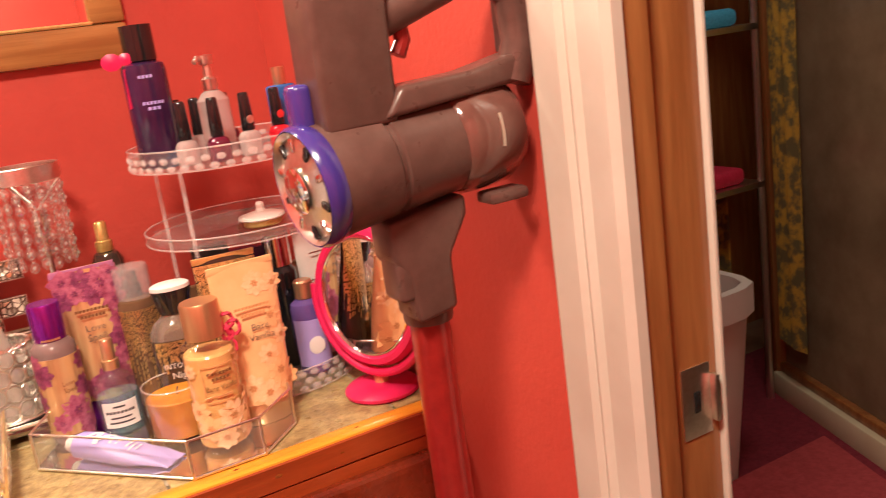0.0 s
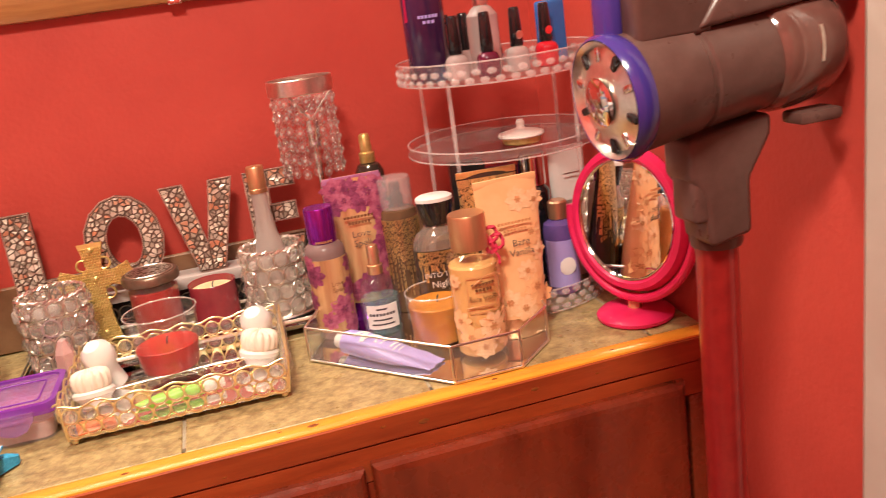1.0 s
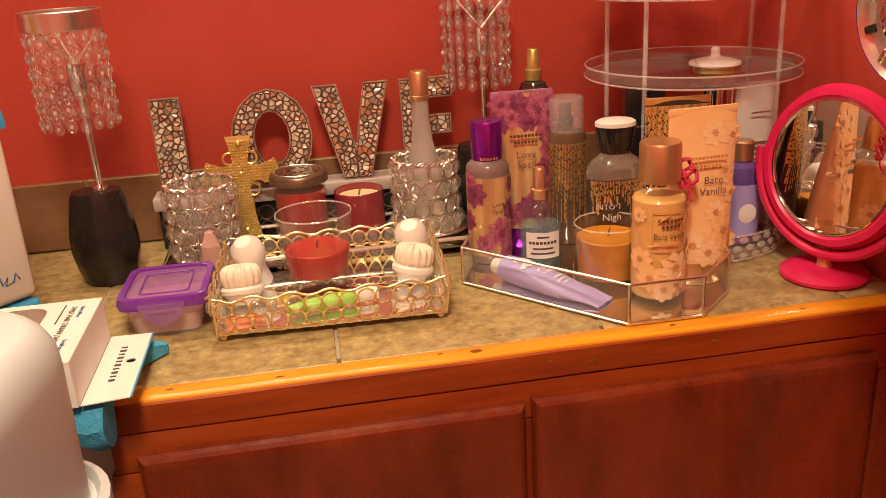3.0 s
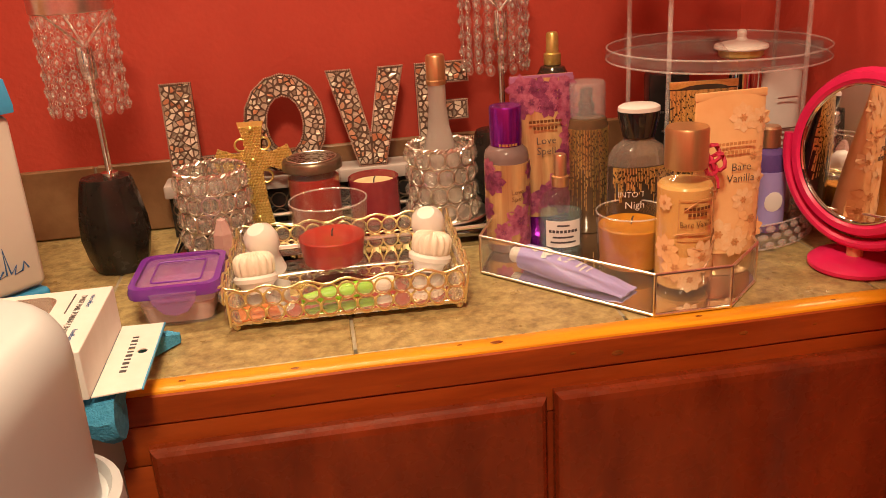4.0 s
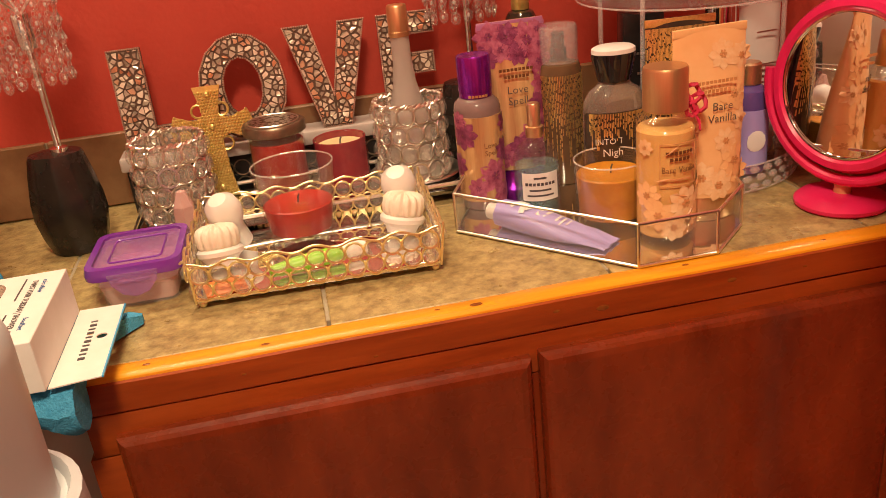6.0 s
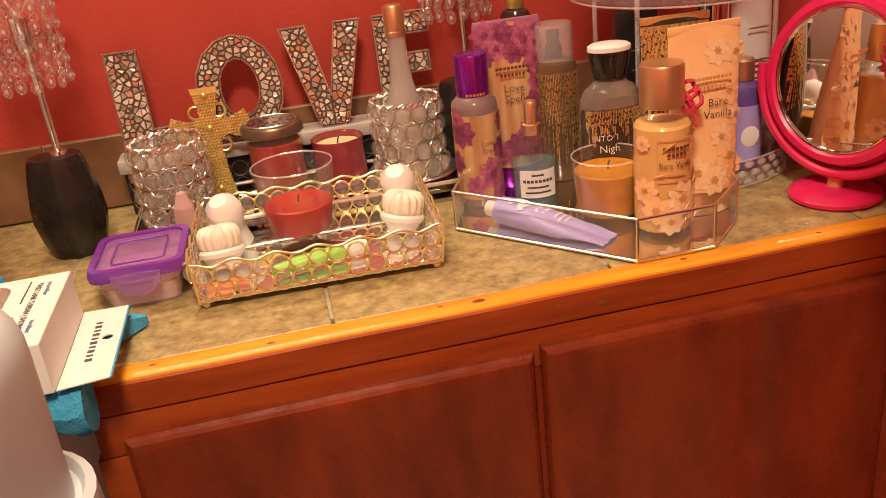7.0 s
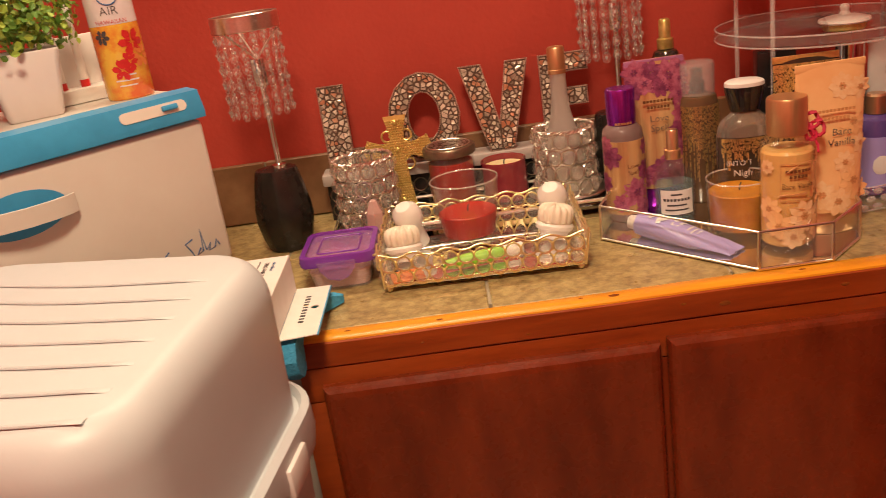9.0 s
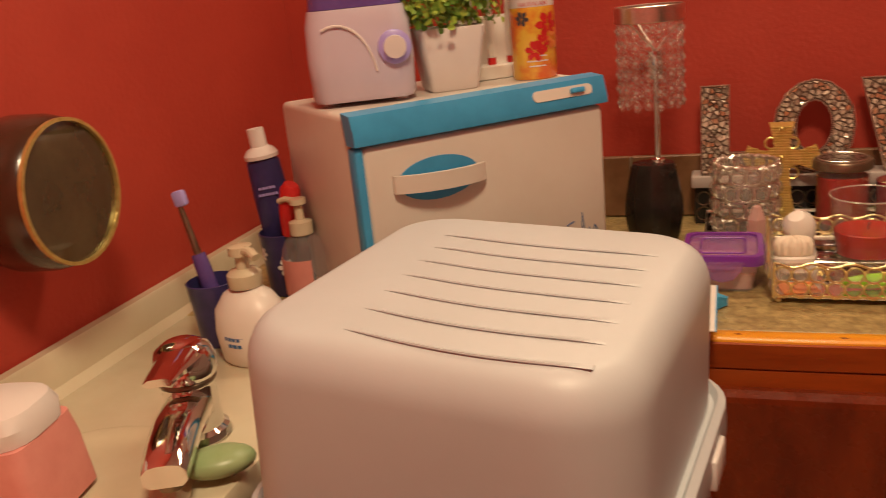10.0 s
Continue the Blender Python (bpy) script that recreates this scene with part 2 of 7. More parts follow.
mat("wedge_red", (0.42, 0.06, 0.07), (0.32, 0.04, 0.05), 0.95, scale=60, bump=0.9, bscale=300)
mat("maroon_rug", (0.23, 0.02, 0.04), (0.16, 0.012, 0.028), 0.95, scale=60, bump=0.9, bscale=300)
mat("floor_vinyl", (0.30, 0.22, 0.15), (0.22, 0.15, 0.10), 0.4, scale=9, bump=0.1)
mat("curtain", (0.50, 0.32, 0.04), (0.14, 0.12, 0.05), 0.8, scale=22, bump=0.3, contrast=(0.42, 0.56))
mat("shower_glass", (0.26, 0.19, 0.12), (0.17, 0.12, 0.075), 0.25, scale=4)
mat("pink_tissue", (0.72, 0.30, 0.26), (0.66, 0.25, 0.22), 0.6, scale=20)
mat("polish_clear", (0.78, 0.66, 0.64), rough=0.05, trans=0.6, ior=1.4)
mat("polish_red", (0.5, 0.01, 0.02), rough=0.1, coat=0.6)
mat("polish_plum", (0.10, 0.008, 0.03), rough=0.1, coat=0.6)
mat("perfume_blue", (0.015, 0.12, 0.42), (0.02, 0.16, 0.5), 0.12, scale=20, coat=0.6)
mat("dusk_bottle", (0.03, 0.01, 0.045), (0.045, 0.015, 0.06), 0.16, scale=20, coat=0.5)

# ---------------------------------------------------------------- mesh helpers


def add_box(bm, c, s, bev=0.0, seg=2, m=None):
    r = bmesh.ops.create_cube(bm, size=1.0)
    vs = r["verts"]
    bmesh.ops.transform(bm, matrix=Matrix.Translation(c) @ Matrix.Diagonal((*s, 1)), verts=vs)
    if bev:
        es = list({e for v in vs for e in v.link_edges})
        rr = bmesh.ops.bevel(bm, geom=es, offset=bev, segments=seg, profile=0.5, affect="EDGES")
        vs = list({v for f in rr["faces"] for v in f.verts} | {v for v in vs if v.is_valid})
    if m is not None:
        bmesh.ops.transform(bm, matrix=m, verts=vs)
    return bm


def add_lathe(bm, prof, seg=28, at=(0, 0, 0), sx=1.0, sy=1.0, m=None, power=2.0):
    """A body of turning from (radius, height) pairs; power above 2 squares its section."""
    rings = []
    for r, z in prof:
        ring = []
        if r < 1e-6:
            p = Vector((at[0], at[1], at[2] + z))
            ring = [bm.verts.new(m @ p if m else p)]
        else:
            for k in range(seg):
                a = 2 * math.pi * (k + 0.5) / seg
                ca, sa = math.cos(a), math.sin(a)
                q = (abs(ca) ** power + abs(sa) ** power) ** (-1 / power)
                p = Vector((at[0] + r * q * ca * sx, at[1] + r * q * sa * sy, at[2] + z))
                ring.append(bm.verts.new(m @ p if m else p))
        rings.append(ring)
    for a, b in zip(rings, rings[1:]):
        for k in range(seg):
            j = (k + 1) % seg
            if len(a) == 1 and len(b) == 1:
                continue
            if len(a) == 1:
                bm.faces.new((a[0], b[j], b[k]))
            elif len(b) == 1:
                bm.faces.new((a[k], a[j], b[0]))
            else:
                bm.faces.new((a[k], a[j], b[j], b[k]))
    return bm


def add_tube(bm, pts, r, seg=8, closed=False, caps=True):
    pts = [Vector(p) for p in pts]
    n = len(pts)
    rings = []
    up = None
    for i, p in enumerate(pts):
        a = pts[(i - 1) % n] if closed or i else p
        b = pts[(i + 1) % n] if closed or i < n - 1 else p
        d = (b - a).normalized()
        if up is None:
            up = Vector((0, 0, 1)) if abs(d.z) < 0.9 else Vector((1, 0, 0))
        u = (up - d * up.dot(d))
        u = u.normalized() if u.length > 1e-6 else d.orthogonal().normalized()
        up = u
        w = d.cross(u)
        rr = r(i / max(1, n - 1)) if callable(r) else r
        rings.append([bm.verts.new(p + rr * (math.cos(2 * math.pi * k / seg) * u + math.sin(2 * math.pi * k / seg) * w)) for k in range(seg)])
    for i in range(n if closed else n - 1):
        a, b = rings[i], rings[(i + 1) % n]
        for k in range(seg):
            j = (k + 1) % seg
            bm.faces.new((a[k], a[j], b[j], b[k]))
    if caps and not closed:
        bm.faces.new(rings[0][::-1])
        bm.faces.new(rings[-1])
    return bm


def add_prism(bm, poly, z0, z1, m=None):
    """A polygon in x, y pulled from z0 to z1."""
    lo = [bm.verts.new(Vector((x, y, z0))) for x, y in poly]
    hi = [bm.verts.new(Vector((x, y, z1))) for x, y in poly]
    n = len(poly)
    bm.faces.new(lo[::-1])
    bm.faces.new(hi)
    for k in range(n):
        j = (k + 1) % n
        bm.faces.new((lo[k], lo[j], hi[j], hi[k]))
    if m is not None:
        bmesh.ops.transform(bm, matrix=m, verts=lo + hi)
    return bm


def add_ball(bm, c, r, sub=1, sz=(1, 1, 1)):
    bmesh.ops.create_icosphere(bm, subdivisions=sub, radius=1.0, matrix=Matrix.Translation(c) @ Matrix.Diagonal((r * sz[0], r * sz[1], r * sz[2], 1)))
    return bm


def arc(cx, cy, r, a0, a1, n):
    return [(cx + r * math.cos(radians(a0 + (a1 - a0) * k / n)), cy + r * math.sin(radians(a0 + (a1 - a0) * k / n))) for k in range(n + 1)]


def round_rect(w, d, r, n=5):
    return (arc(w / 2 - r, d / 2 - r, r, 0, 90, n) + arc(-w / 2 + r, d / 2 - r, r, 90, 180, n)
            + arc(-w / 2 + r, -d / 2 + r, r, 180, 270, n) + arc(w / 2 - r, -d / 2 + r, r, 270, 360, n))


def loft(bm, sections, cap=True):
    """Skins a list of closed rings of equal length, each a list of 3D points."""
    rings = [[bm.verts.new(Vector(p)) for p in s] for s in sections]
    n = len(rings[0])
    for a, b in zip(rings, rings[1:]):
        for k in range(n):
            j = (k + 1) % n
            bm.faces.new((a[k], a[j], b[j], b[k]))
    if cap:
        bm.faces.new(rings[0][::-1])
        bm.faces.new(rings[-1])
    return bm


def mesh_of(name, bm, material, smooth=True, angle=35):
    bmesh.ops.recalc_face_normals(bm, faces=bm.faces)
    me = bpy.data.meshes.new(name)
    bm.to_mesh(me)
    bm.free()
    me.materials.append(M(material))
    if smooth:
        me.shade_smooth()
        me.set_sharp_from_angle(angle=radians(angle))
    return me


def part(name, bm, material, parent=None, label="", smooth=True, angle=35, m=None):
    ob = new(name, mesh_of(name, bm, material, smooth, angle))
    if parent is not None:
        ob.parent = parent
    if m is not None:
        ob.matrix_basis = m
    if label:
        tagged(ob, label)
    return ob


def piece(name, me, parent, m, material=None):
    ob = new(name, me)
    ob.parent = parent
    ob.matrix_basis = m
    return ob


def thing(name, label, category, m=None, group="", kind=""):
    ob = new(name)
    ob.empty_display_size = 0.02
    ob.matrix_basis = m if m is not None else Matrix()
    return tagged(ob, label, category, group, kind)


def at(x, y, z=C, rz=0, rx=0, ry=0):
    return pose(x, y, z, rx, ry, rz)


def structure(name, bm, material, label, category, smooth=False):
    return tagged(part(name, bm, material, smooth=smooth), label, category, kind="structure")


def writing(text, size, material, parent, m, bend=0.0, depth=0.00015, name="lettering", width=0.0):
    """Raised letters; bend wraps them round an upright cylinder of that radius, facing -y."""
    cu = bpy.data.curves.new(name, "FONT")
    cu.body, cu.size, cu.align_x, cu.align_y, cu.extrude = text, size, "CENTER", "CENTER", depth
    cu.resolution_u = 2
    cu.offset = -size * 0.010
    tmp = bpy.data.objects.new("tmp", cu)
    me = bpy.data.meshes.new_from_object(tmp)
    bpy.data.objects.remove(tmp)
    bpy.data.curves.remove(cu)
    span = max(v.co.x for v in me.vertices) - min(v.co.x for v in me.vertices)
    k = width / span if width else 1.0
    for v in me.vertices:
        x, y, z = v.co.x * k, v.co.y, v.co.z
        if bend:
            a = x / bend
            r = bend + depth + z
            v.co = (r * math.sin(a), -r * math.cos(a), y)
        else:
            v.co = (x, -depth - z, y)
    me.materials.clear()
    me.materials.append(M(material))
    me.name = name
    ob = new(name, me)
    ob.parent = parent
    ob.matrix_basis = m
    return ob


def bars(rows, material, parent, m, bend=0.0, name="print_bar", h=0.0022):
    """Plain bars for print: rows of (centre x, centre z, width)."""
    cut = []
    for x0, z0, w in rows:
        k = int(w / (h * 1.25)) if h > 0.0025 else 1
        cut += [(x0 - w / 2 + w * (i + 0.5) / k, z0, w / k * (0.72 if k > 1 else 1)) for i in range(max(1, k))] if k > 1 else [(x0, z0, w)]
    for x0, z0, w in cut:
        bm = bmesh.new()
        n = 2 if len(cut) > len(rows) else 6
        grid = []
        for i in range(n + 1):
            x = x0 - w / 2 + w * i / n
            col = []
            for z in (z0 - h / 2, z0 + h / 2):
                for d in (-0.0002, 0.0005):
                    if bend:
                        a = x / bend
                        col.append(bm.verts.new(((bend + d) * math.sin(a), -(bend + d) * math.cos(a), z)))
                    else:
                        col.append(bm.verts.new((x, -d, z)))
            grid.append(col)
        for a, b in zip(grid, grid[1:]):
            for i, j in ((0, 1), (1, 3), (3, 2), (2, 0)):
                bm.faces.new((a[i], a[j], b[j], b[i]))
        bm.faces.new((grid[0][0], grid[0][2], grid[0][3], grid[0][1]))
        bm.faces.new((grid[-1][0], grid[-1][1], grid[-1][3], grid[-1][2]))
        part(name, bm, material, parent, m=m, smooth=False)


def wrap_patch(bm, r, a0, a1, z0, z1, n=10, t=0.0005, sx=1.0, sy=1.0):
    """A thin label round a cylinder, angles in degrees from -y."""
    grid = []
    for i in range(n + 1):
        a = radians(a0 + (a1 - a0) * i / n)
        col = []
        for z in (z0, z1):
            for d in (-0.0002, t):
                col.append(bm.verts.new(((r + d) * math.sin(a) * sx, -(r + d) * math.cos(a) * sy, z)))
        grid.append(col)
    for a, b in zip(grid, grid[1:]):
        for i, j in ((0, 1), (1, 3), (3, 2), (2, 0)):
            bm.faces.new((a[i], a[j], b[j], b[i]))
    bm.faces.new((grid[0][0], grid[0][2], grid[0][3], grid[0][1]))
    bm.faces.new((grid[-1][0], grid[-1][1], grid[-1][3], grid[-1][2]))
    return bm


def blossom(bm, place, size, petals=7, rows=2, turn=0.0, lift=0.0003):
    """A printed flower of raised petals; place maps flat (u, v, d) to the surface."""
    for row in range(rows):
        k = petals - row * 2
        s = size * (1 - 0.42 * row)
        for i in range(k):
            a = turn + 2 * math.pi * (i + 0.5 * row) / k
            ca, sa = math.cos(a), math.sin(a)
            pts = []
            for t, w in ((0.12, 0.05), (0.45, 0.24), (0.75, 0.26), (1.0, 0.0), (0.75, -0.26), (0.45, -0.24)):
                u = s * (t * ca - w * sa)
                v = s * (t * sa + w * ca)
                pts.append(bm.verts.new(place(u, v, lift * (1 + row) + (0.0003 if 0.3 < t < 0.9 else 0))))
            bm.faces.new(pts)
    return bm


def on_cylinder(r, a0, z0):
    def place(u, v, d):
        a = radians(a0) + u / r
        return Vector(((r + d) * math.sin(a), -(r + d) * math.cos(a), z0 + v))
    return place

# ---------------------------------------------------------------- structure
XL, XR, YB, YF, ZC = -1.20, 0.47, 0.535, -1.70, 2.40    # inner faces of the room


def plain_wall(name, x0, x1, y0, y1, z0, z1, label, material="red_paint"):
    bm = bmesh.new()
    add_box(bm, ((x0 + x1) / 2, (y0 + y1) / 2, (z0 + z1) / 2), (x1 - x0, y1 - y0, z1 - z0))
    return structure(name, bm, material, label, "wall")


bm = bmesh.new()
add_box(bm, (0.8, -0.2, -0.05), (6.0, 5.0, 0.1))
structure("floor", bm, "floor_vinyl", "brown mottled vinyl bathroom floor", "floor")
bm = bmesh.new()
add_box(bm, (0.8, -0.2, ZC + 0.05), (6.0, 5.0, 0.1))
structure("ceiling", bm, "ceiling_paint", "off-white painted ceiling", "ceiling")
plain_wall("wall_north", XL - 0.12, XR + 0.100, YB, YB + 0.12, 0, ZC, "red painted wall behind the counter")
plain_wall("wall_west", XL - 0.12, XL, YF - 0.12, YB, 0, ZC, "red painted wall behind the sink")
plain_wall("wall_south", XL, XR, YF - 0.12, YF, 0, ZC, "red painted wall facing the counter")
plain_wall("wall_east", XR, XR + 0.100, -0.365, YB, 0, ZC, "red painted wall with a vacuum hung on it")
plain_wall("wall_east_far", XR, XR + 0.100, YF - 0.12, -1.16, 0, ZC, "red painted wall beyond the doorway")
plain_wall("wall_east_lintel", XR, XR + 0.100, -1.16, -0.365, 2.05, ZC, "red painted wall over the doorway")

# door casing, jamb and strike plate
door = thing("door_1", "doorway with white moulded casing and stained wooden jamb", "doorway", kind="structure")
for y0, sgn in ((-0.296, -1), (-1.242, 1)):
    bm = bmesh.new()
    prof = [(0, 0), (0.016, 0), (0.02, 0.008), (0.02, 0.05), (0.014, 0.056), (0.019, 0.066), (0.013, 0.074), (0.019, 0.082), (0.02, 0.118), (0.012, 0.125), (0, 0.125)]
    ring = lambda z: [(XR - 0.001 - d, y0 - 0.896 * w if sgn < 0 else y0 + w - 0.04, z) for d, w in prof]
    loft(bm, [ring(0.0), ring(2.16)])
    part("casing", bm, "white_paint", door, "white painted moulded casing", smooth=False)
bm = bmesh.new()
add_box(bm, (XR - 0.012, -0.763, 2.115), (0.02, 0.71, 0.09), 0.004)
part("casing", bm, "white_paint", door)
bm = bmesh.new()
add_box(bm, (XR + 0.066, -0.377, 1.02), (0.068, 0.022, 2.04), 0.002)
add_box(bm, (XR + 0.018, -0.384, 1.02), (0.030, 0.036, 2.04), 0.003)
part("jamb", bm, "jamb_wood", door, "brown stained wooden jamb")
bm = bmesh.new()
add_box(bm, (XR + 0.050, -1.148, 1.02), (0.100, 0.022, 2.04), 0.002)
part("jamb", bm, "jamb_wood", door)
bm = bmesh.new()
add_box(bm, (XR + 0.1035, -0.379, 1.02), (0.006, 0.030, 2.06), 0.002)
part("edge_trim", bm, "white_paint", door)
bm = bmesh.new()
add_box(bm, (XR + 0.070, -0.3885, 0.955), (0.038, 0.002, 0.075), 0.0008)
add_box(bm, (XR + 0.091, -0.393, 0.955), (0.006, 0.010, 0.05), 0.002)
part("strike_plate", bm, "silver_wire", door, "worn metal strike plate")
bm = bmesh.new()
add_box(bm, (XR + 0.070, -0.3898, 0.955), (0.008, 0.002, 0.022), 0.0006)
part("latch_hole", bm, "black_plastic", door)

# room beyond the doorway
plain_wall("wall_closet_north", XR + 0.100, 3.3, 1.45, 1.55, 0, ZC, "dim brown wall beyond the doorway", "jamb_wood")
plain_wall("wall_closet_east", 3.2, 3.3, -2.4, 1.45, 0, ZC, "dim brown wall at the far side", "jamb_wood")
plain_wall("wall_closet_south", XR + 0.100, 3.2, -2.5, -2.4, 0, ZC, "dim brown wall at the near side", "jamb_wood")
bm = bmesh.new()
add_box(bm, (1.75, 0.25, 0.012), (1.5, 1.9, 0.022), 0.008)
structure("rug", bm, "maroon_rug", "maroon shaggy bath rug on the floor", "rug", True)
# thin wedge over the rug, in a brighter red than the rest
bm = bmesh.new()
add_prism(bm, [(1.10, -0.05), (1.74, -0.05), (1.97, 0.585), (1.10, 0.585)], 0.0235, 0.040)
tagged(part("bath_mat", bm, "wedge_red"), "brighter red wedge over part of the maroon rug", "mat")
shower = thing("shower_enclosure", "tall dim shower door over a cream kerb", "shower", kind="structure")
SH = Matrix.Translation((2.165, 0.90, 0)) @ Matrix.Rotation(radians(-110), 4, "Z")
bm = bmesh.new()
add_box(bm, (0.65, 0.02, 1.02), (1.3, 0.012, 1.84))
part("shower_door", bm, "shower_glass", shower, "brown tinted shower glass", m=SH)
bm = bmesh.new()
add_box(bm, (0.65, 0.02, 0.05), (1.3, 0.10, 0.10), 0.01)
part("kerb", bm, "cream_sink", shower, m=SH)
bm = bmesh.new()
add_box(bm, (0.0, 0.0, 1.0), (0.03, 0.04, 1.9), 0.004)
add_box(bm, (0.65, 0.005, 0.115), (1.3, 0.03, 0.03), 0.004)
part("frame_rail", bm, "jamb_wood", shower, m=SH)
rack = thing("shelf_rack", "metal wire rack with towels on its shelves", "shelf")
for x, y in ((1.72, 0.885), (2.095, 0.885), (1.72, 1.18), (2.095, 1.18)):
    bm = bmesh.new()
    add_tube(bm, [(x, y, 0), (x, y, 1.75)], 0.012)
    part("post", bm, "silver_wire", rack)
for z in (0.745, 1.225, 1.62):
    bm = bmesh.new()
    add_prism(bm, [(1.72, 0.872), (2.095, 0.872), (2.095, 1.193), (1.72, 1.193)], z, z + 0.018)
    part("shelf", bm, "silver_wire", rack)
for z, c, lab in ((0.730, "ribbon", "folded red towel on a wire shelf"), (1.210, "blue_terry", "folded blue towel on a wire shelf"), (0.70, "card_white", "")):
    if not lab:
        continue
    bm = bmesh.new()
    add_box(bm, (1.90, 1.02, z + 0.059), (0.28, 0.26, 0.052), 0.02, 3, m=None)
    tagged(part("folded_towel", bm, c), lab, "towel")
cur = thing("shower_curtain", "yellow and green patterned cloth curtain hanging in folds", "curtain")
for x0, y0, x1, y1, z0, z1 in ((2.085, 0.805, 2.035, 0.700, 0.25, 1.95), (1.90, 1.03, 2.06, 1.00, 0.03, 0.74), (1.74, 1.23, 2.11, 1.23, 0.03, 1.62)):
    bm = bmesh.new()
    cols = []
    for i in range(41):
        t = i / 40
        off = 0.02 * math.sin(t * 30) + 0.008 * math.sin(t * 71)
        cols.append([bm.verts.new((x0 + (x1 - x0) * t, y0 + (y1 - y0) * t + off * (1 if k else 0.6) + d, z)) for k, (z, d) in enumerate(((z1, 0), (z1, 0.004), (z0, 0.004), (z0, 0)))])
    for a, b in zip(cols, cols[1:]):
        for k in range(4):
            bm.faces.new((a[k], a[(k + 1) % 4], b[(k + 1) % 4], b[k]))
    bm.faces.new(cols[0])
    bm.faces.new(cols[-1][::-1])
    part("panel", bm, "curtain", cur)
bin_far = thing("laundry_bin", "white plastic laundry bin beside the rack", "bin", at(1.535, 0.695, 0.022))
bm = bmesh.new()
add_lathe(bm, [(0, 0), (0.11, 0), (0.15, 0.50), (0.165, 0.50), (0.165, 0.58), (0.14, 0.58), (0.10, 0.02), (0, 0.02)], 20, power=4)
part("body", bm, "white_plastic", bin_far)

# ---------------------------------------------------------------- cabinet and counter
cab = thing("vanity_cabinet", "mahogany stained wooden vanity cabinet with panel doors", "cabinet", kind="structure")
bm = bmesh.new()
add_box(bm, (0.005, 0.27, 0.46), (0.92, 0.53, 0.72))
part("body", bm, "mahogany", cab)
bm = bmesh.new()
add_box(bm, (0.005, 0.003, 0.7985), (0.924, 0.022, 0.047), 0.0025)
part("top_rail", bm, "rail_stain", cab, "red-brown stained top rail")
for x, w in ((-0.444, 0.036), (-0.007, 0.03), (0.448, 0.038)):
    bm = bmesh.new()
    add_box(bm, (x, 0.001, 0.437), (w, 0.017, 0.674), 0.001)
    part("stile", bm, "rail_stain" if x < -0.4 else "mahogany", cab)


def cabinet_door(x0, x1, z0, z1):
    bm = bmesh.new()
    w, h = x1 - x0, z1 - z0
    cx, cz = (x0 + x1) / 2, (z0 + z1) / 2
    rings = []
    for ins, y in ((0.0, -0.0078), (0.0, -0.017), (0.003, -0.0215), (0.007, -0.0240), (0.014, -0.0250)):
        rings.append([(cx + sx * (w / 2 - ins), y, cz + sz * (h / 2 - ins)) for sx, sz in ((-1, -1), (1, -1), (1, 1), (-1, 1))])
    loft(bm, rings)
    ob = part("cabinet_door", bm, "mahogany", cab, "dark red-brown stained slab door", smooth=False)
    return ob


cabinet_door(-0.430, -0.012, 0.14, 0.800)
cabinet_door(-0.003, 0.418, 0.14, 0.804)

bm = bmesh.new()
add_box(bm, (-0.662, 0.045, 0.455), (0.396, 0.018, 0.73), 0.001)
structure("corner_panel", bm, "white_paint", "pale painted panel closing the corner below the counter", "panel")

counter = thing("counter", "tiled counter with an orange varnished pine edge", "counter", kind="structure")
bm = bmesh.new()
add_box(bm, (-0.365, 0.285, C - 0.022), (1.67, 0.50, 0.0405))
part("bed", bm, "grout", counter)
# sink run along the left wall
bm = bmesh.new()
add_box(bm, (-1.022, -0.62, C - 0.021), (0.354, 1.30, 0.04), 0.006)
part("sink_run", bm, "cream_sink", counter)
bm = bmesh.new()
sec = [(0.020, -0.030), (-0.0065, -0.030), (-0.0065, -0.0055), (-0.0050, -0.0020), (-0.0020, -0.0002), (0.002, 0.0008), (0.018, 0.0010), (0.020, 0.0)]
loft(bm, [[(x, y + 0.0006 * math.sin(9 * x), C + z + 0.0004 * math.sin(23 * x)) for y, z in sec] for x in [-0.462 + 0.93 * k / 30 for k in range(31)]])
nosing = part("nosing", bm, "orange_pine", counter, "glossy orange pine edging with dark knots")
bm = bmesh.new()
fas = [(0.012, -0.0370), (-0.0080, -0.0370), (-0.0095, -0.0352), (-0.0095, -0.0052), (-0.0070, -0.0035), (-0.0062, -0.0300), (0.012, -0.0305)]
loft(bm, [[(x, y, C + z + 0.0004 * math.sin(23 * x)) for y, z in fas] for x in [-0.462 + 0.93 * k / 30 for k in range(31)]])
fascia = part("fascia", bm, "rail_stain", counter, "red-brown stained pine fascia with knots")
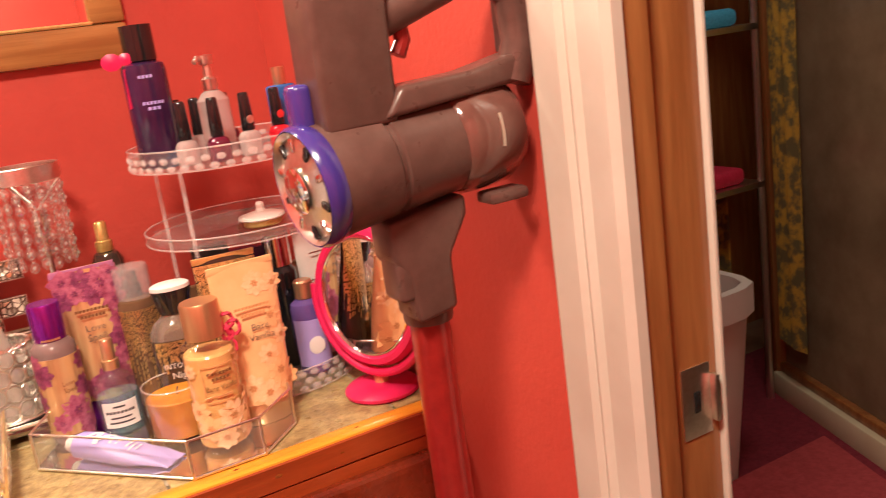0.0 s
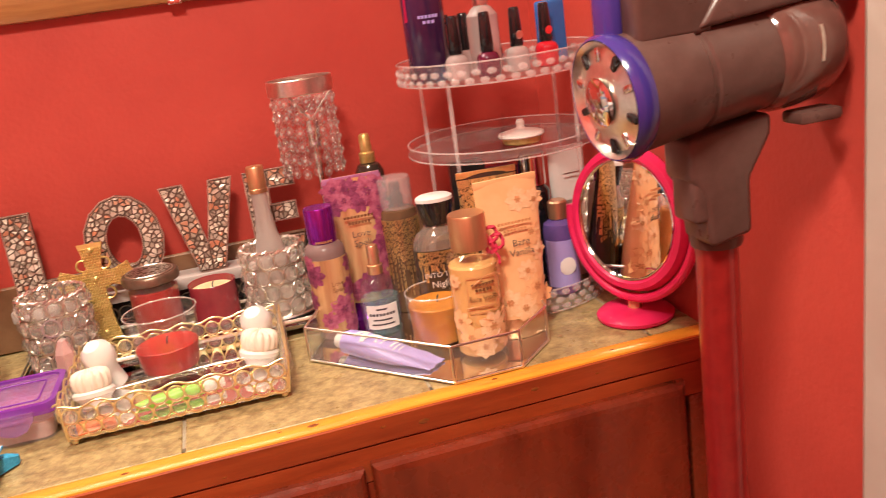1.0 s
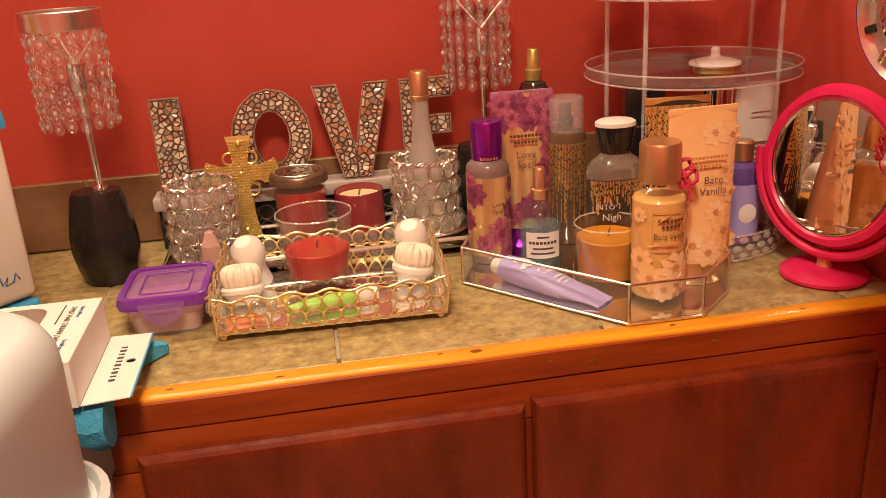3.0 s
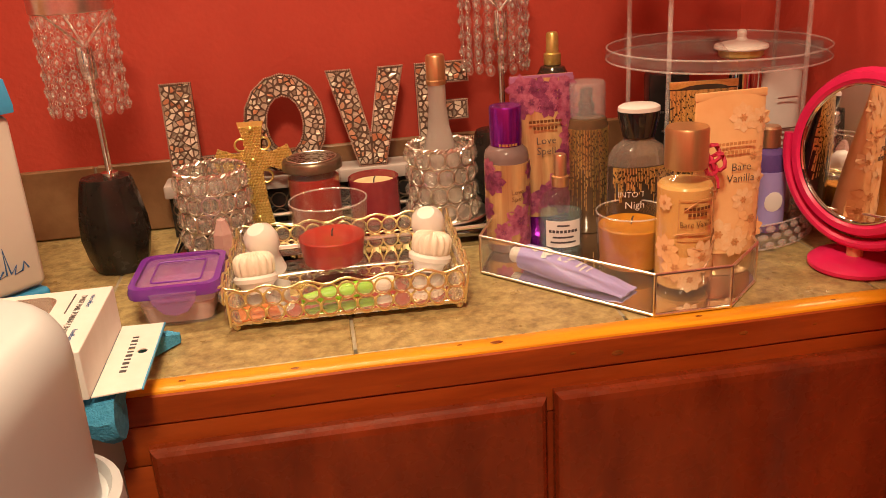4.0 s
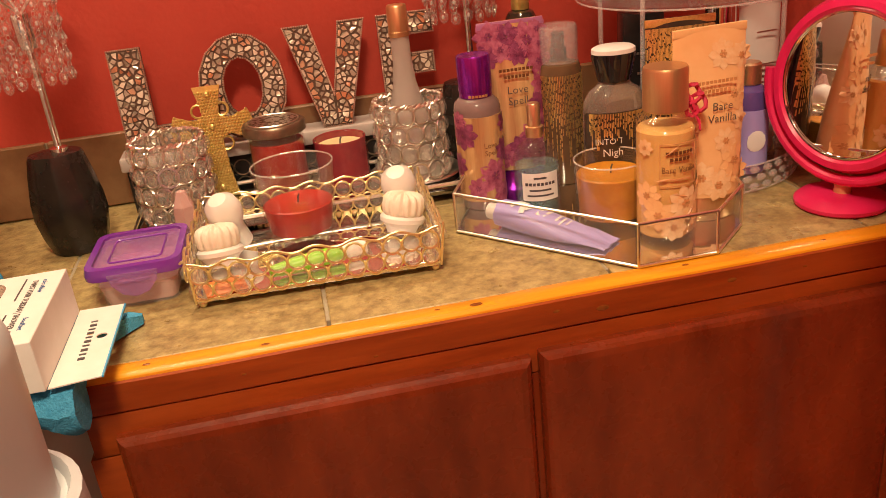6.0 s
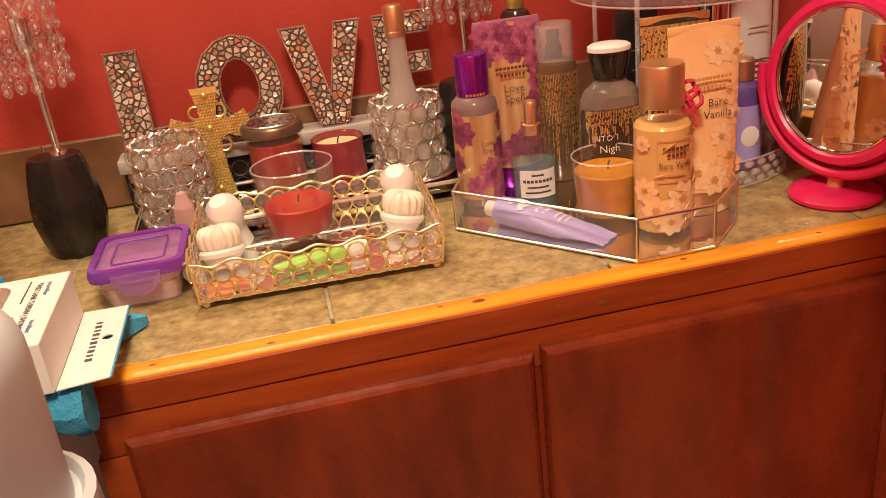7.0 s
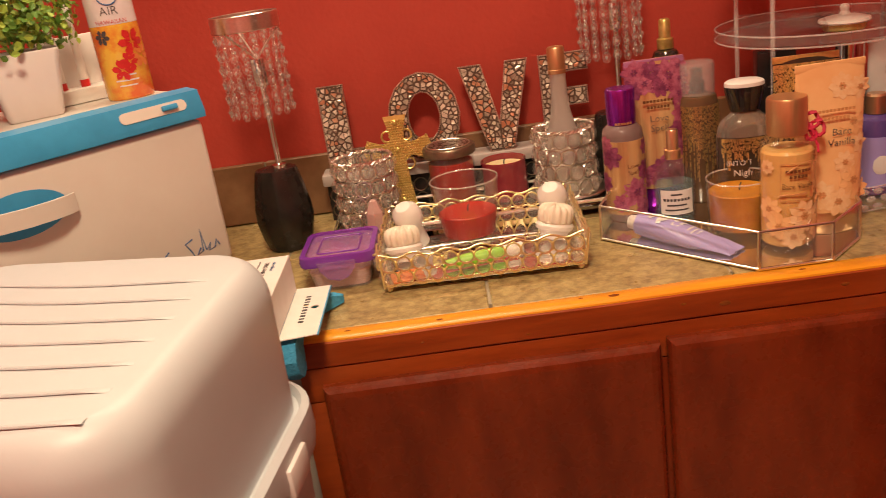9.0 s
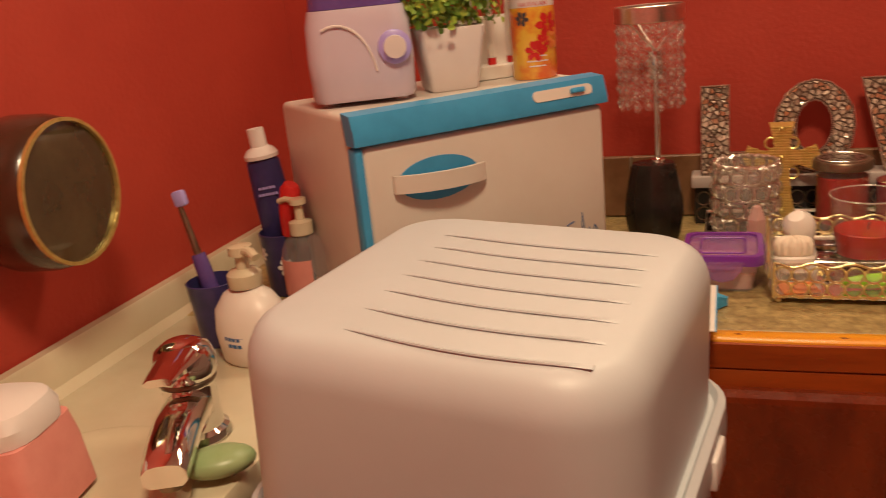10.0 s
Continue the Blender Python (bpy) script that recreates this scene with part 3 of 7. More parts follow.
for x, y, z, r, host in ((-0.275, 0.004, 0.0012, 0.0045, nosing), (-0.06, 0.006, 0.0010, 0.007, nosing), (-0.10, 0.010, 0.001, 0.003, nosing), (-0.39, 0.008, 0.001, 0.004, nosing), (0.17, 0.008, 0.001, 0.004, nosing), (0.33, 0.006, 0.001, 0.005, nosing),
                         (-0.30, -0.0096, -0.02, 0.003, fascia), (0.07, -0.0096, -0.022, 0.008, fascia), (0.215, -0.0096, -0.018, 0.006, fascia), (0.30, -0.0096, -0.018, 0.003, fascia), (-0.17, -0.0096, -0.028, 0.003, fascia), (0.02, -0.0096, -0.016, 0.004, fascia)):
    bm = bmesh.new()
    add_ball(bm, (x, y, C + z), r * 0.6, 2, (1.5, 0.10, 0.7) if host is fascia else (1.7, 0.8, 0.10))
    part("knot", bm, "knot", host)
for i, (x0, x1) in enumerate(((-1.19, -0.815), (-0.811, -0.513), (-0.509, -0.2125), (-0.2085, 0.0905), (0.0945, 0.3935), (0.3975, 0.468))):
    for y0, y1 in ((0.0210, 0.300), (0.304, 0.534)):
        bm = bmesh.new()
        add_box(bm, ((x0 + x1) / 2, (y0 + y1) / 2, C - 0.004), (x1 - x0, y1 - y0, 0.008), 0.0012, 1)
        part("tile", bm, "tile", counter, smooth=False)
splash = thing("backsplash", "brown stone-look tile backsplash along the wall", "backsplash", kind="structure")
for x0, x1 in ((-1.15, -0.87), (-0.866, -0.566), (-0.562, -0.262), (-0.258, 0.042), (0.046, 0.346), (0.35, 0.46)):
    bm = bmesh.new()
    add_box(bm, ((x0 + x1) / 2, YB - 0.007, C + 0.056), (x1 - x0, 0.012, 0.108), 0.002, 1)
    part("tile", bm, "splash_tile", splash, smooth=False)
bm = bmesh.new()
add_box(bm, (-0.35, YB - 0.003, C + 0.054), (1.62, 0.004, 0.108))
part("grout", bm, "grout", splash)

# wall mirror with an oak frame
wm = thing("wall_mirror", "oak framed mirror hung on the red wall", "mirror")
FX0, FX1, FZ0, FZ1 = -0.86, 0.245, 1.368, 2.05
for x0, x1, z0, z1 in ((FX0, FX1, FZ0, FZ0 + 0.055), (FX0, FX1, FZ1 - 0.055, FZ1), (FX0, FX0 + 0.055, FZ0 + 0.055, FZ1 - 0.055), (FX1 - 0.055, FX1, FZ0 + 0.055, FZ1 - 0.055)):
    bm = bmesh.new()
    add_box(bm, ((x0 + x1) / 2, YB - 0.012, (z0 + z1) / 2), (x1 - x0, 0.022, z1 - z0), 0.006, 2)
    part("frame_bar", bm, "frame_oak", wm, "grained oak frame")
bm = bmesh.new()
add_box(bm, ((FX0 + FX1) / 2, YB - 0.010, (FZ0 + FZ1) / 2), (FX1 - FX0 - 0.10, 0.006, FZ1 - FZ0 - 0.10))
part("pane", bm, "mirror", wm)
bm = bmesh.new()
for x0, x1, z in ((FX0 + 0.05, FX1 - 0.05, FZ0 + 0.057),):
    add_box(bm, ((x0 + x1) / 2, YB - 0.017, z), (x1 - x0, 0.012, 0.006), 0.002)
part("inner_bead", bm, "gold", wm)
bm = bmesh.new()
add_box(bm, (-0.118, YB - 0.024, FZ0 + 0.001), (0.022, 0.006, 0.008), 0.002)
add_tube(bm, [(-0.118, YB - 0.026, FZ0), (-0.123, YB - 0.026, FZ0 + 0.09)], 0.0015)
part("clip", bm, "chrome", wm)

# ---------------------------------------------------------------- decorative letters on their ledge
ledge = thing("display_ledge", "low pale ledge with a dark ring-patterned front", "shelf", at(-0.21, 0.492, C))
bm = bmesh.new()
add_box(bm, (0, 0, 0.074), (0.50, 0.052, 0.020), 0.003)
part("board", bm, "ledge_white", ledge, "pale painted board")
bm = bmesh.new()
add_box(bm, (0, 0.004, 0.032), (0.49, 0.036, 0.064))
part("plinth", bm, "black_plastic", ledge, "dark front")
ring_bm = bmesh.new()
add_tube(ring_bm, [(0.0115 * math.cos(a * math.pi / 8), 0, 0.0115 * math.sin(a * math.pi / 8)) for a in range(16)], 0.0012, 5, True)
ring_me = mesh_of("ring", ring_bm, "bronze_lid")
for i in range(20):
    for k, z in enumerate((0.018, 0.044)):
        piece("ring", ring_me, ledge, Matrix.Translation((-0.23 + i * 0.0242, -0.0155, z)))


def clip_poly(poly, p, n):
    """Keeps the part of poly where (q - p).n <= 0."""
    out = []
    for a, b in zip(poly, poly[1:] + poly[:1]):
        da = (a[0] - p[0]) * n[0] + (a[1] - p[1]) * n[1]
        db = (b[0] - p[0]) * n[0] + (b[1] - p[1]) * n[1]
        if da <= 0:
            out.append(a)
        if da * db < 0:
            t = da / (da - db)
            out.append((a[0] + t * (b[0] - a[0]), a[1] + t * (b[1] - a[1])))
    return out


def shrink(poly, d):
    cx = sum(p[0] for p in poly) / len(poly)
    cy = sum(p[1] for p in poly) / len(poly)
    out = []
    for x, y in poly:
        r = math.hypot(x - cx, y - cy) or 1
        k = max(0.3, (r - d) / r)
        out.append((cx + (x - cx) * k, cy + (y - cy) * k))
    return out


def inside(q, poly):
    c = False
    for a, b in zip(poly, poly[1:] + poly[:1]):
        if (a[1] > q[1]) != (b[1] > q[1]) and q[0] < (b[0] - a[0]) * (q[1] - a[1]) / (b[1] - a[1]) + a[0]:
            c = not c
    return c


rng = random.Random(7)
UP = Matrix(((1, 0, 0, 0), (0, 0, -1, 0), (0, 1, 0, 0), (0, 0, 0, 1)))     # x, y of a drawing to x, z


def mosaic_letter(name, x, z, tilt, convex, outline, inner=None):
    """A letter of convex pieces (for the O: one ring) covered with cut stones."""
    ob = thing(name, "", "letter", Matrix.Translation((x, 0.478, z)) @ pose(0, 0, 0, -3, 0, tilt), group="letters on the ledge")
    tagged(ob, "mosaic letter of grey and peach stones with beaded edge")
    bm = bmesh.new()
    if inner:
        rg = lambda lp, z: [UP @ Vector((a, b, z)) for a, b in lp]
        loft(bm, [rg(inner, -0.009), rg(outline, -0.009), rg(outline, 0.005), rg(inner, 0.005), rg(inner, -0.009)], cap=False)
    else:
        for poly in convex:
            add_prism(bm, poly, -0.009, 0.005, UP)
    part("body", bm, "letter_dark", ob, "dark backing", smooth=False)
    loops = [outline] + ([inner] if inner else [])
    for lp in loops:
        bm = bmesh.new()
        for a, b in zip(lp, lp[1:] + lp[:1]):
            ln = math.hypot(b[0] - a[0], b[1] - a[1])
            k = max(1, int(ln / 0.0030))
            for i in range(k):
                t = i / k
                add_ball(bm, (a[0] + (b[0] - a[0]) * t, -0.0055, a[1] + (b[1] - a[1]) * t), 0.0016, 1)
        part("beaded_edge", bm, "bead_silver", ob, "silver beads")
    for poly in ([outline] if inner else convex):
        area = 0.5 * abs(sum(a[0] * b[1] - b[0] * a[1] for a, b in zip(poly, poly[1:] + poly[:1])))
        xs, ys = [p[0] for p in poly], [p[1] for p in poly]
        want = max(2, int((area - (0.0036 if inner else 0)) / 0.000066))
        pts = []
        tries = 0
        while len(pts) < want and tries < 4000:
            tries += 1
            q = (rng.uniform(min(xs), max(xs)), rng.uniform(min(ys), max(ys)))
            if inner and inside(q, [(0.060 + (a - 0.060) * 1.10, 0.073 + (b - 0.073) * 1.10) for a, b in inner]):
                continue
            ins = all((b[0] - a[0]) * (q[1] - a[1]) - (b[1] - a[1]) * (q[0] - a[0]) > 0 for a, b in zip(poly, poly[1:] + poly[:1]))
            if ins and all(math.hypot(q[0] - p[0], q[1] - p[1]) > 0.0054 for p in pts):
                pts.append(q)
        for p in pts:
            cell = shrink(list(poly), 0.0022)
            for q in pts:
                if q is not p:
                    mid = ((p[0] + q[0]) / 2, (p[1] + q[1]) / 2)
                    cell = clip_poly(cell, mid, (q[0] - p[0], q[1] - p[1]))
                    if len(cell) < 3:
                        break
            if len(cell) >= 3 and inner:
                d = Vector(((p[0] - 0.060) / 0.027, (p[1] - 0.073) / 0.042)).normalized()
                nn = Vector((d.x / 0.027, d.y / 0.042)).normalized()
                cell = clip_poly(cell, (0.060 + 0.0285 * d.x, 0.073 + 0.0435 * d.y), (-nn.x, -nn.y))
            if len(cell) < 3:
                continue
            cell = shrink(cell, rng.uniform(0.0008, 0.0021))
            cell = [(a + rng.uniform(-0.0007, 0.0007), b + rng.uniform(-0.0007, 0.0007)) for a, b in cell]
            bm = bmesh.new()
            h = rng.uniform(0.006, 0.0078)
            lo = [bm.verts.new(UP @ Vector((a, b, 0.0045))) for a, b in cell]
            hi = [bm.verts.new(UP @ Vector((a, b, h + rng.uniform(-0.0011, 0.0011)))) for a, b in shrink(cell, 0.0005)]
            for k in range(len(cell)):
                j = (k + 1) % len(cell)
                bm.faces.new((lo[k], lo[j], hi[j], hi[k]))
            bm.faces.new(hi)
            part("mosaic_stone", bm, "stone_peach" if rng.random() < 0.22 else "stone", ob, smooth=False)
    return ob


ZL, LH = C + 0.0848, 0.146
mosaic_letter("letter_l", -0.443, ZL, 0, [[(0, 0), (0.043, 0), (0.043, LH), (0, LH)], [(0.043, 0), (0.098, 0), (0.098, 0.036), (0.043, 0.036)]],
              [(0, 0), (0.098, 0), (0.098, 0.036), (0.043, 0.036), (0.043, LH), (0, LH)])
NO = 16
oo = [(0.060 + 0.060 * math.cos(2 * math.pi * k / NO), 0.073 + 0.074 * math.sin(2 * math.pi * k / NO)) for k in range(NO)]
oi = [(0.060 + 0.027 * math.cos(2 * math.pi * k / NO), 0.073 + 0.042 * math.sin(2 * math.pi * k / NO)) for k in range(NO)]
mosaic_letter("letter_o", -0.332, ZL + 0.001, 0, [[oi[k], oo[k], oo[(k + 1) % NO], oi[(k + 1) % NO]] for k in range(NO)], oo, oi)
mosaic_letter("letter_v", -0.205, ZL, 0, [[(0.038, 0), (0.0585, 0), (0.0585, 0.045), (0.036, LH), (0, LH)], [(0.0585, 0), (0.078, 0), (0.114, LH), (0.078, LH), (0.0585, 0.045)]],
              [(0.038, 0), (0.078, 0), (0.114, LH), (0.078, LH), (0.0585, 0.045), (0.036, LH), (0, LH)])
mosaic_letter("letter_e", -0.072, ZL, 0, [[(0, 0), (0.036, 0), (0.036, LH), (0, LH)], [(0.036, 0), (0.083, 0), (0.083, 0.030), (0.036, 0.030)],
              [(0.036, 0.060), (0.076, 0.060), (0.076, 0.088), (0.036, 0.088)], [(0.036, 0.116), (0.079, 0.116), (0.079, LH), (0.036, LH)]],
              [(0, 0), (0.083, 0), (0.083, 0.030), (0.036, 0.030), (0.036, 0.060), (0.076, 0.060), (0.076, 0.088), (0.036, 0.088), (0.036, 0.116), (0.079, 0.116), (0.079, LH), (0, LH)])

# ---------------------------------------------------------------- mirrored tray behind
TZ = C + 0.022
bt = thing("mirrored_tray", "dark mirrored tray with a thin silver rail", "tray", at(-0.205, 0.385, C))
bm = bmesh.new()
add_box(bm, (0, 0, 0.017), (0.46, 0.150, 0.010), 0.002)
part("plate", bm, "dark_mirror", bt, "dark mirror plate")
bm = bmesh.new()
add_tube(bm, [(-0.23, -0.075, 0.026), (0.23, -0.075, 0.026), (0.23, 0.075, 0.026), (-0.23, 0.075, 0.026)], 0.003, 8, True)
part("rail", bm, "silver_wire", bt)
for sx in (-0.22, 0.22):
    for sy in (-0.065, 0.065):
        bm = bmesh.new()
        add_ball(bm, (sx, sy, 0.0062), 0.0062, 2)
        part("foot", bm, "silver_wire", bt)

# crystals in wire rings, shared by holders, trays and lamps
cr_bm = bmesh.new()
bmesh.ops.create_uvsphere(cr_bm, u_segments=10, v_segments=6, radius=1.0)
crystal_me = mesh_of("crystal", cr_bm, "crystal", smooth=False)
wr_bm = bmesh.new()
add_tube(wr_bm, [(math.cos(a * math.pi / 6), 0, math.sin(a * math.pi / 6)) for a in range(12)], 0.12, 6, True)
wire_silver = mesh_of("wire_ring", wr_bm, "silver_wire")
wr_bm = bmesh.new()
add_tube(wr_bm, [(math.cos(a * math.pi / 6), 0, math.sin(a * math.pi / 6)) for a in range(12)], 0.13, 5, True)
wire_gold = mesh_of("wire_ring", wr_bm, "gold_wire")
dr_bm = bmesh.new()
bmesh.ops.create_uvsphere(dr_bm, u_segments=12, v_segments=8, radius=1.0)
drop_me = mesh_of("crystal", dr_bm, "drop_glass")
dr_bm = bmesh.new()
add_tube(dr_bm, [(math.cos(a * math.pi / 8), 0, math.sin(a * math.pi / 8)) for a in range(16)], 0.16, 6, True)
bezel_me = mesh_of("bezel", dr_bm, "drop_glass")
dr_bm = bmesh.new()
bmesh.ops.create_icosphere(dr_bm, subdivisions=1, radius=1.0)
heart_me = mesh_of("facet", dr_bm, "glass_rim", smooth=False)


def gem(parent, m, r, wire):
    k = Matrix.Diagonal((r * 0.88, r * 0.66, r * 0.88, 1))
    g = piece("crystal", crystal_me, parent, m @ k)
    piece("wire_ring", wire, parent, m @ Matrix.Diagonal((r, r, r, 1)))
    return g


def crystal_holder(x, y, z, r, rows, n, label, dish=0.0):
    ob = thing("crystal_candle_holder", label, "candle holder", at(x, y, z), group="crystal candle holders")
    g = 0.0132
    zz = 0.004
    if dish:
        bm = bmesh.new()
        add_lathe(bm, [(0, 0), (dish, 0), (dish + 0.008, 0.006), (dish + 0.006, 0.008), (dish - 0.002, 0.003), (0, 0.003)], 32)
        part("dish", bm, "silver_wire", ob)
    for k in range(rows):
        rr = r * (1.0 + (0.06 if k == 0 and dish else 0.0))
        zc = zz + g * (2 * k + 1) * 0.98
        for i in range(n):
            a = 2 * math.pi * (i + 0.5 * (k % 2)) / n
            gem(ob, Matrix.Translation((rr * math.sin(a), -rr * math.cos(a), zc)) @ Matrix.Rotation(a, 4, "Z"), g * 0.97, wire_silver)
    for k in (0, rows):
        bm = bmesh.new()
        zc = zz + g * 2 * k * 0.98
        for ph in (0, math.pi):
            add_tube(bm, [((r + 0.0024 * math.cos(40 * a * math.pi / 60 + ph)) * math.cos(a * math.pi / 30), (r + 0.0024 * math.cos(40 * a * math.pi / 60 + ph)) * math.sin(a * math.pi / 30), zc + 0.0024 * math.sin(40 * a * math.pi / 60 + ph)) for a in range(60)], 0.0021, 6, True)
        part("rim", bm, "silver_wire", ob, "twisted silver wire rim")
    return ob


crystal_holder(-0.376, 0.365, TZ, 0.046, 4, 13, "silver wire candle holder with round crystals on the mirrored tray")
crystal_holder(-0.055, 0.385, TZ, 0.046, 4, 13, "silver wire crystal candle holder holding a frosted bottle", dish=0.058)

# frosted bottle standing in the holder
fb = thing("frosted_bottle", "slender frosted glass bottle with a copper cap", "bottle", at(-0.055, 0.385, TZ + 0.0075))
bm = bmesh.new()
add_lathe(bm, [(0, 0), (0.030, 0), (0.032, 0.004), (0.031, 0.03), (0.024, 0.09), (0.0155, 0.125), (0.0125, 0.155), (0.0125, 0.195), (0, 0.195)], 28)
part("body", bm, "frosted", fb)
bm = bmesh.new()
add_lathe(bm, [(0.0135, 0.188), (0.0135, 0.224), (0.012, 0.2265), (0, 0.227)], 24)
add_lathe(bm, [(0.0142, 0.186), (0.0142, 0.192), (0.0128, 0.193)], 24)
part("cap", bm, "copper_cap", fb, "copper metal cap")

# rose quartz point
rq = thing("quartz_point", "pale rose quartz crystal point standing upright", "crystal", at(-0.362, 0.290, TZ - 0.022))
bm = bmesh.new()
add_lathe(bm, [(0, 0), (0.016, 0), (0.0165, 0.02), (0.0135, 0.062), (0.006, 0.080), (0, 0.083)], 6)
part("body", bm, "quartz", rq, smooth=False)

# gold cross
cross = thing("gold_cross", "beaded gold cross with flared arms leaning on the ledge", "cross", Matrix.Translation((-0.322, 0.420, TZ)) @ pose(0, 0, 0, -12, 0, -2))
half = [(0.0215, 0), (0.0145, 0.040), (0.0110, 0.082), (0.024, 0.087), (0.050, 0.077), (0.057, 0.098), (0.050, 0.118), (0.024, 0.108), (0.0110, 0.113), (0.013, 0.130), (0.019, 0.154)]
body = half + [(-x, z) for x, z in half[::-1]]
bm = bmesh.new()
add_prism(bm, body, -0.004, 0.003, UP)
part("body", bm, "gold", cross, smooth=False)
bm = bmesh.new()


step = 0.0044
for j in range(36):
    for i in range(-14, 15):
        q = (i * step + (step / 2 if j % 2 else 0), 0.002 + j * step * 0.93)
        if inside(q, body):
            add_ball(bm, (q[0], -0.0035, q[1]), 0.0021, 1)
tagged(part("beading", bm, "gold", cross, "rows of small gold beads"), kind="stuff")
bm = bmesh.new()
for x, z in ((0, 0.098), (0, 0.014), (0, 0.143)):
    b2 = bmesh.new()
    add_ball(b2, (x, -0.005, z), 0.0045, 2, (1, 0.6, 1))
    part("stud", b2, "gold", cross)
for sx in (-1, 1):
    for sz in (0.074, 0.121):
        b2 = bmesh.new()
        add_tube(b2, [(sx * (0.016 + 0.009 * math.cos(a * math.pi / 6)), -0.001, sz + 0.009 * math.sin(a * math.pi / 6)) for a in range(12)], 0.0018, 5, True)
        part("scroll", b2, "gold", cross)
bm.free()


def jar_candle(name, label, x, y, z, r, h, wall_mat, wax_mat, fill, lid=False, taper=1.0, wick=True, base=0.006, groove=False):
    ob = thing(name, label, "candle", at(x, y, z))
    bm = bmesh.new()
    rb = r * taper
    t = 0.0022
    pr = [(0, 0), (rb - 0.002, 0), (rb, 0.002), (r, h - 0.001), (r - t / 2, h), (r - t, h - 0.001), (rb - t, base + 0.001), (0, base)]
    add_lathe(bm, pr, 40)
    gls = part("glass", bm, wall_mat, ob)
    bm = bmesh.new()
    add_tube(bm, [((r - t / 2) * math.cos(a * math.pi / 24), (r - t / 2) * math.sin(a * math.pi / 24), h) for a in range(48)], 0.0011, 6, True)
    part("lip", bm, "glass_rim" if wall_mat == "bottle_glass" else wall_mat, gls)
    bm = bmesh.new()
    rf = rb + (r - rb) * fill - t - 0.0004
    add_lathe(bm, [(0, base + 0.0012), (rb - t - 0.0006, base + 0.0012), (rf, h * fill - 0.001), (rf - 0.002, h * fill + 0.0005), (rf * 0.6, h * fill - 0.0005), (rf * 0.25, h * fill - 0.0015), (0, h * fill - 0.001)], 36)
    part("wax", bm, wax_mat, ob)
    if wick:
        bm = bmesh.new()
        add_tube(bm, [(0, 0, h * fill - 0.002), (0.001, 0, h * fill + 0.006), (0.003, 0.001, h * fill + 0.009)], 0.0011, 6)
        part("wick", bm, "ink", ob)
    if lid:
        bm = bmesh.new()
        add_lathe(bm, [(r + 0.0025, h - 0.008), (r + 0.004, h - 0.007), (r + 0.004, h + 0.003), (r + 0.002, h + 0.006), (r - 0.006, h + 0.007), (0, h + 0.0075)], 40)
        add_lathe(bm, [(r + 0.0025, h - 0.008), (r - 0.004, h - 0.001), (0, h - 0.001)], 40)
        ld = part("lid", bm, "bronze_lid", ob, "embossed bronze metal lid")
        bm = bmesh.new()
        place = lambda u, v, d: Vector((u, v, h + 0.0078 + d * 1.4))
        for k in range(8):
            a = k * math.pi / 4
            blossom(bm, (lambda a: lambda u, v, d: Vector((u + 0.023 * math.cos(a), v + 0.023 * math.sin(a), h + 0.0078 + d * 1.2)))(a), 0.010, 6, 1, a)
        blossom(bm, place, 0.013, 8, 2)
        add_tube(bm, [((r - 0.004) * math.cos(a * math.pi / 16), (r - 0.004) * math.sin(a * math.pi / 16), h + 0.0075) for a in range(32)], 0.0012, 5, True)
        part("relief", bm, "silver_wire", ld)
    return ob


jar_candle("lidded_candle", "red jar candle with an embossed bronze lid on the mirrored tray", -0.238, 0.392, TZ, 0.0385, 0.097, "bottle_glass", "red_wax", 0.80, lid=True, wick=False)
jar_candle("votive_candle", "open maroon glass candle with cream wax", -0.153, 0.405, TZ, 0.037, 0.064, "maroon_glass", "cream_wax", 0.86)

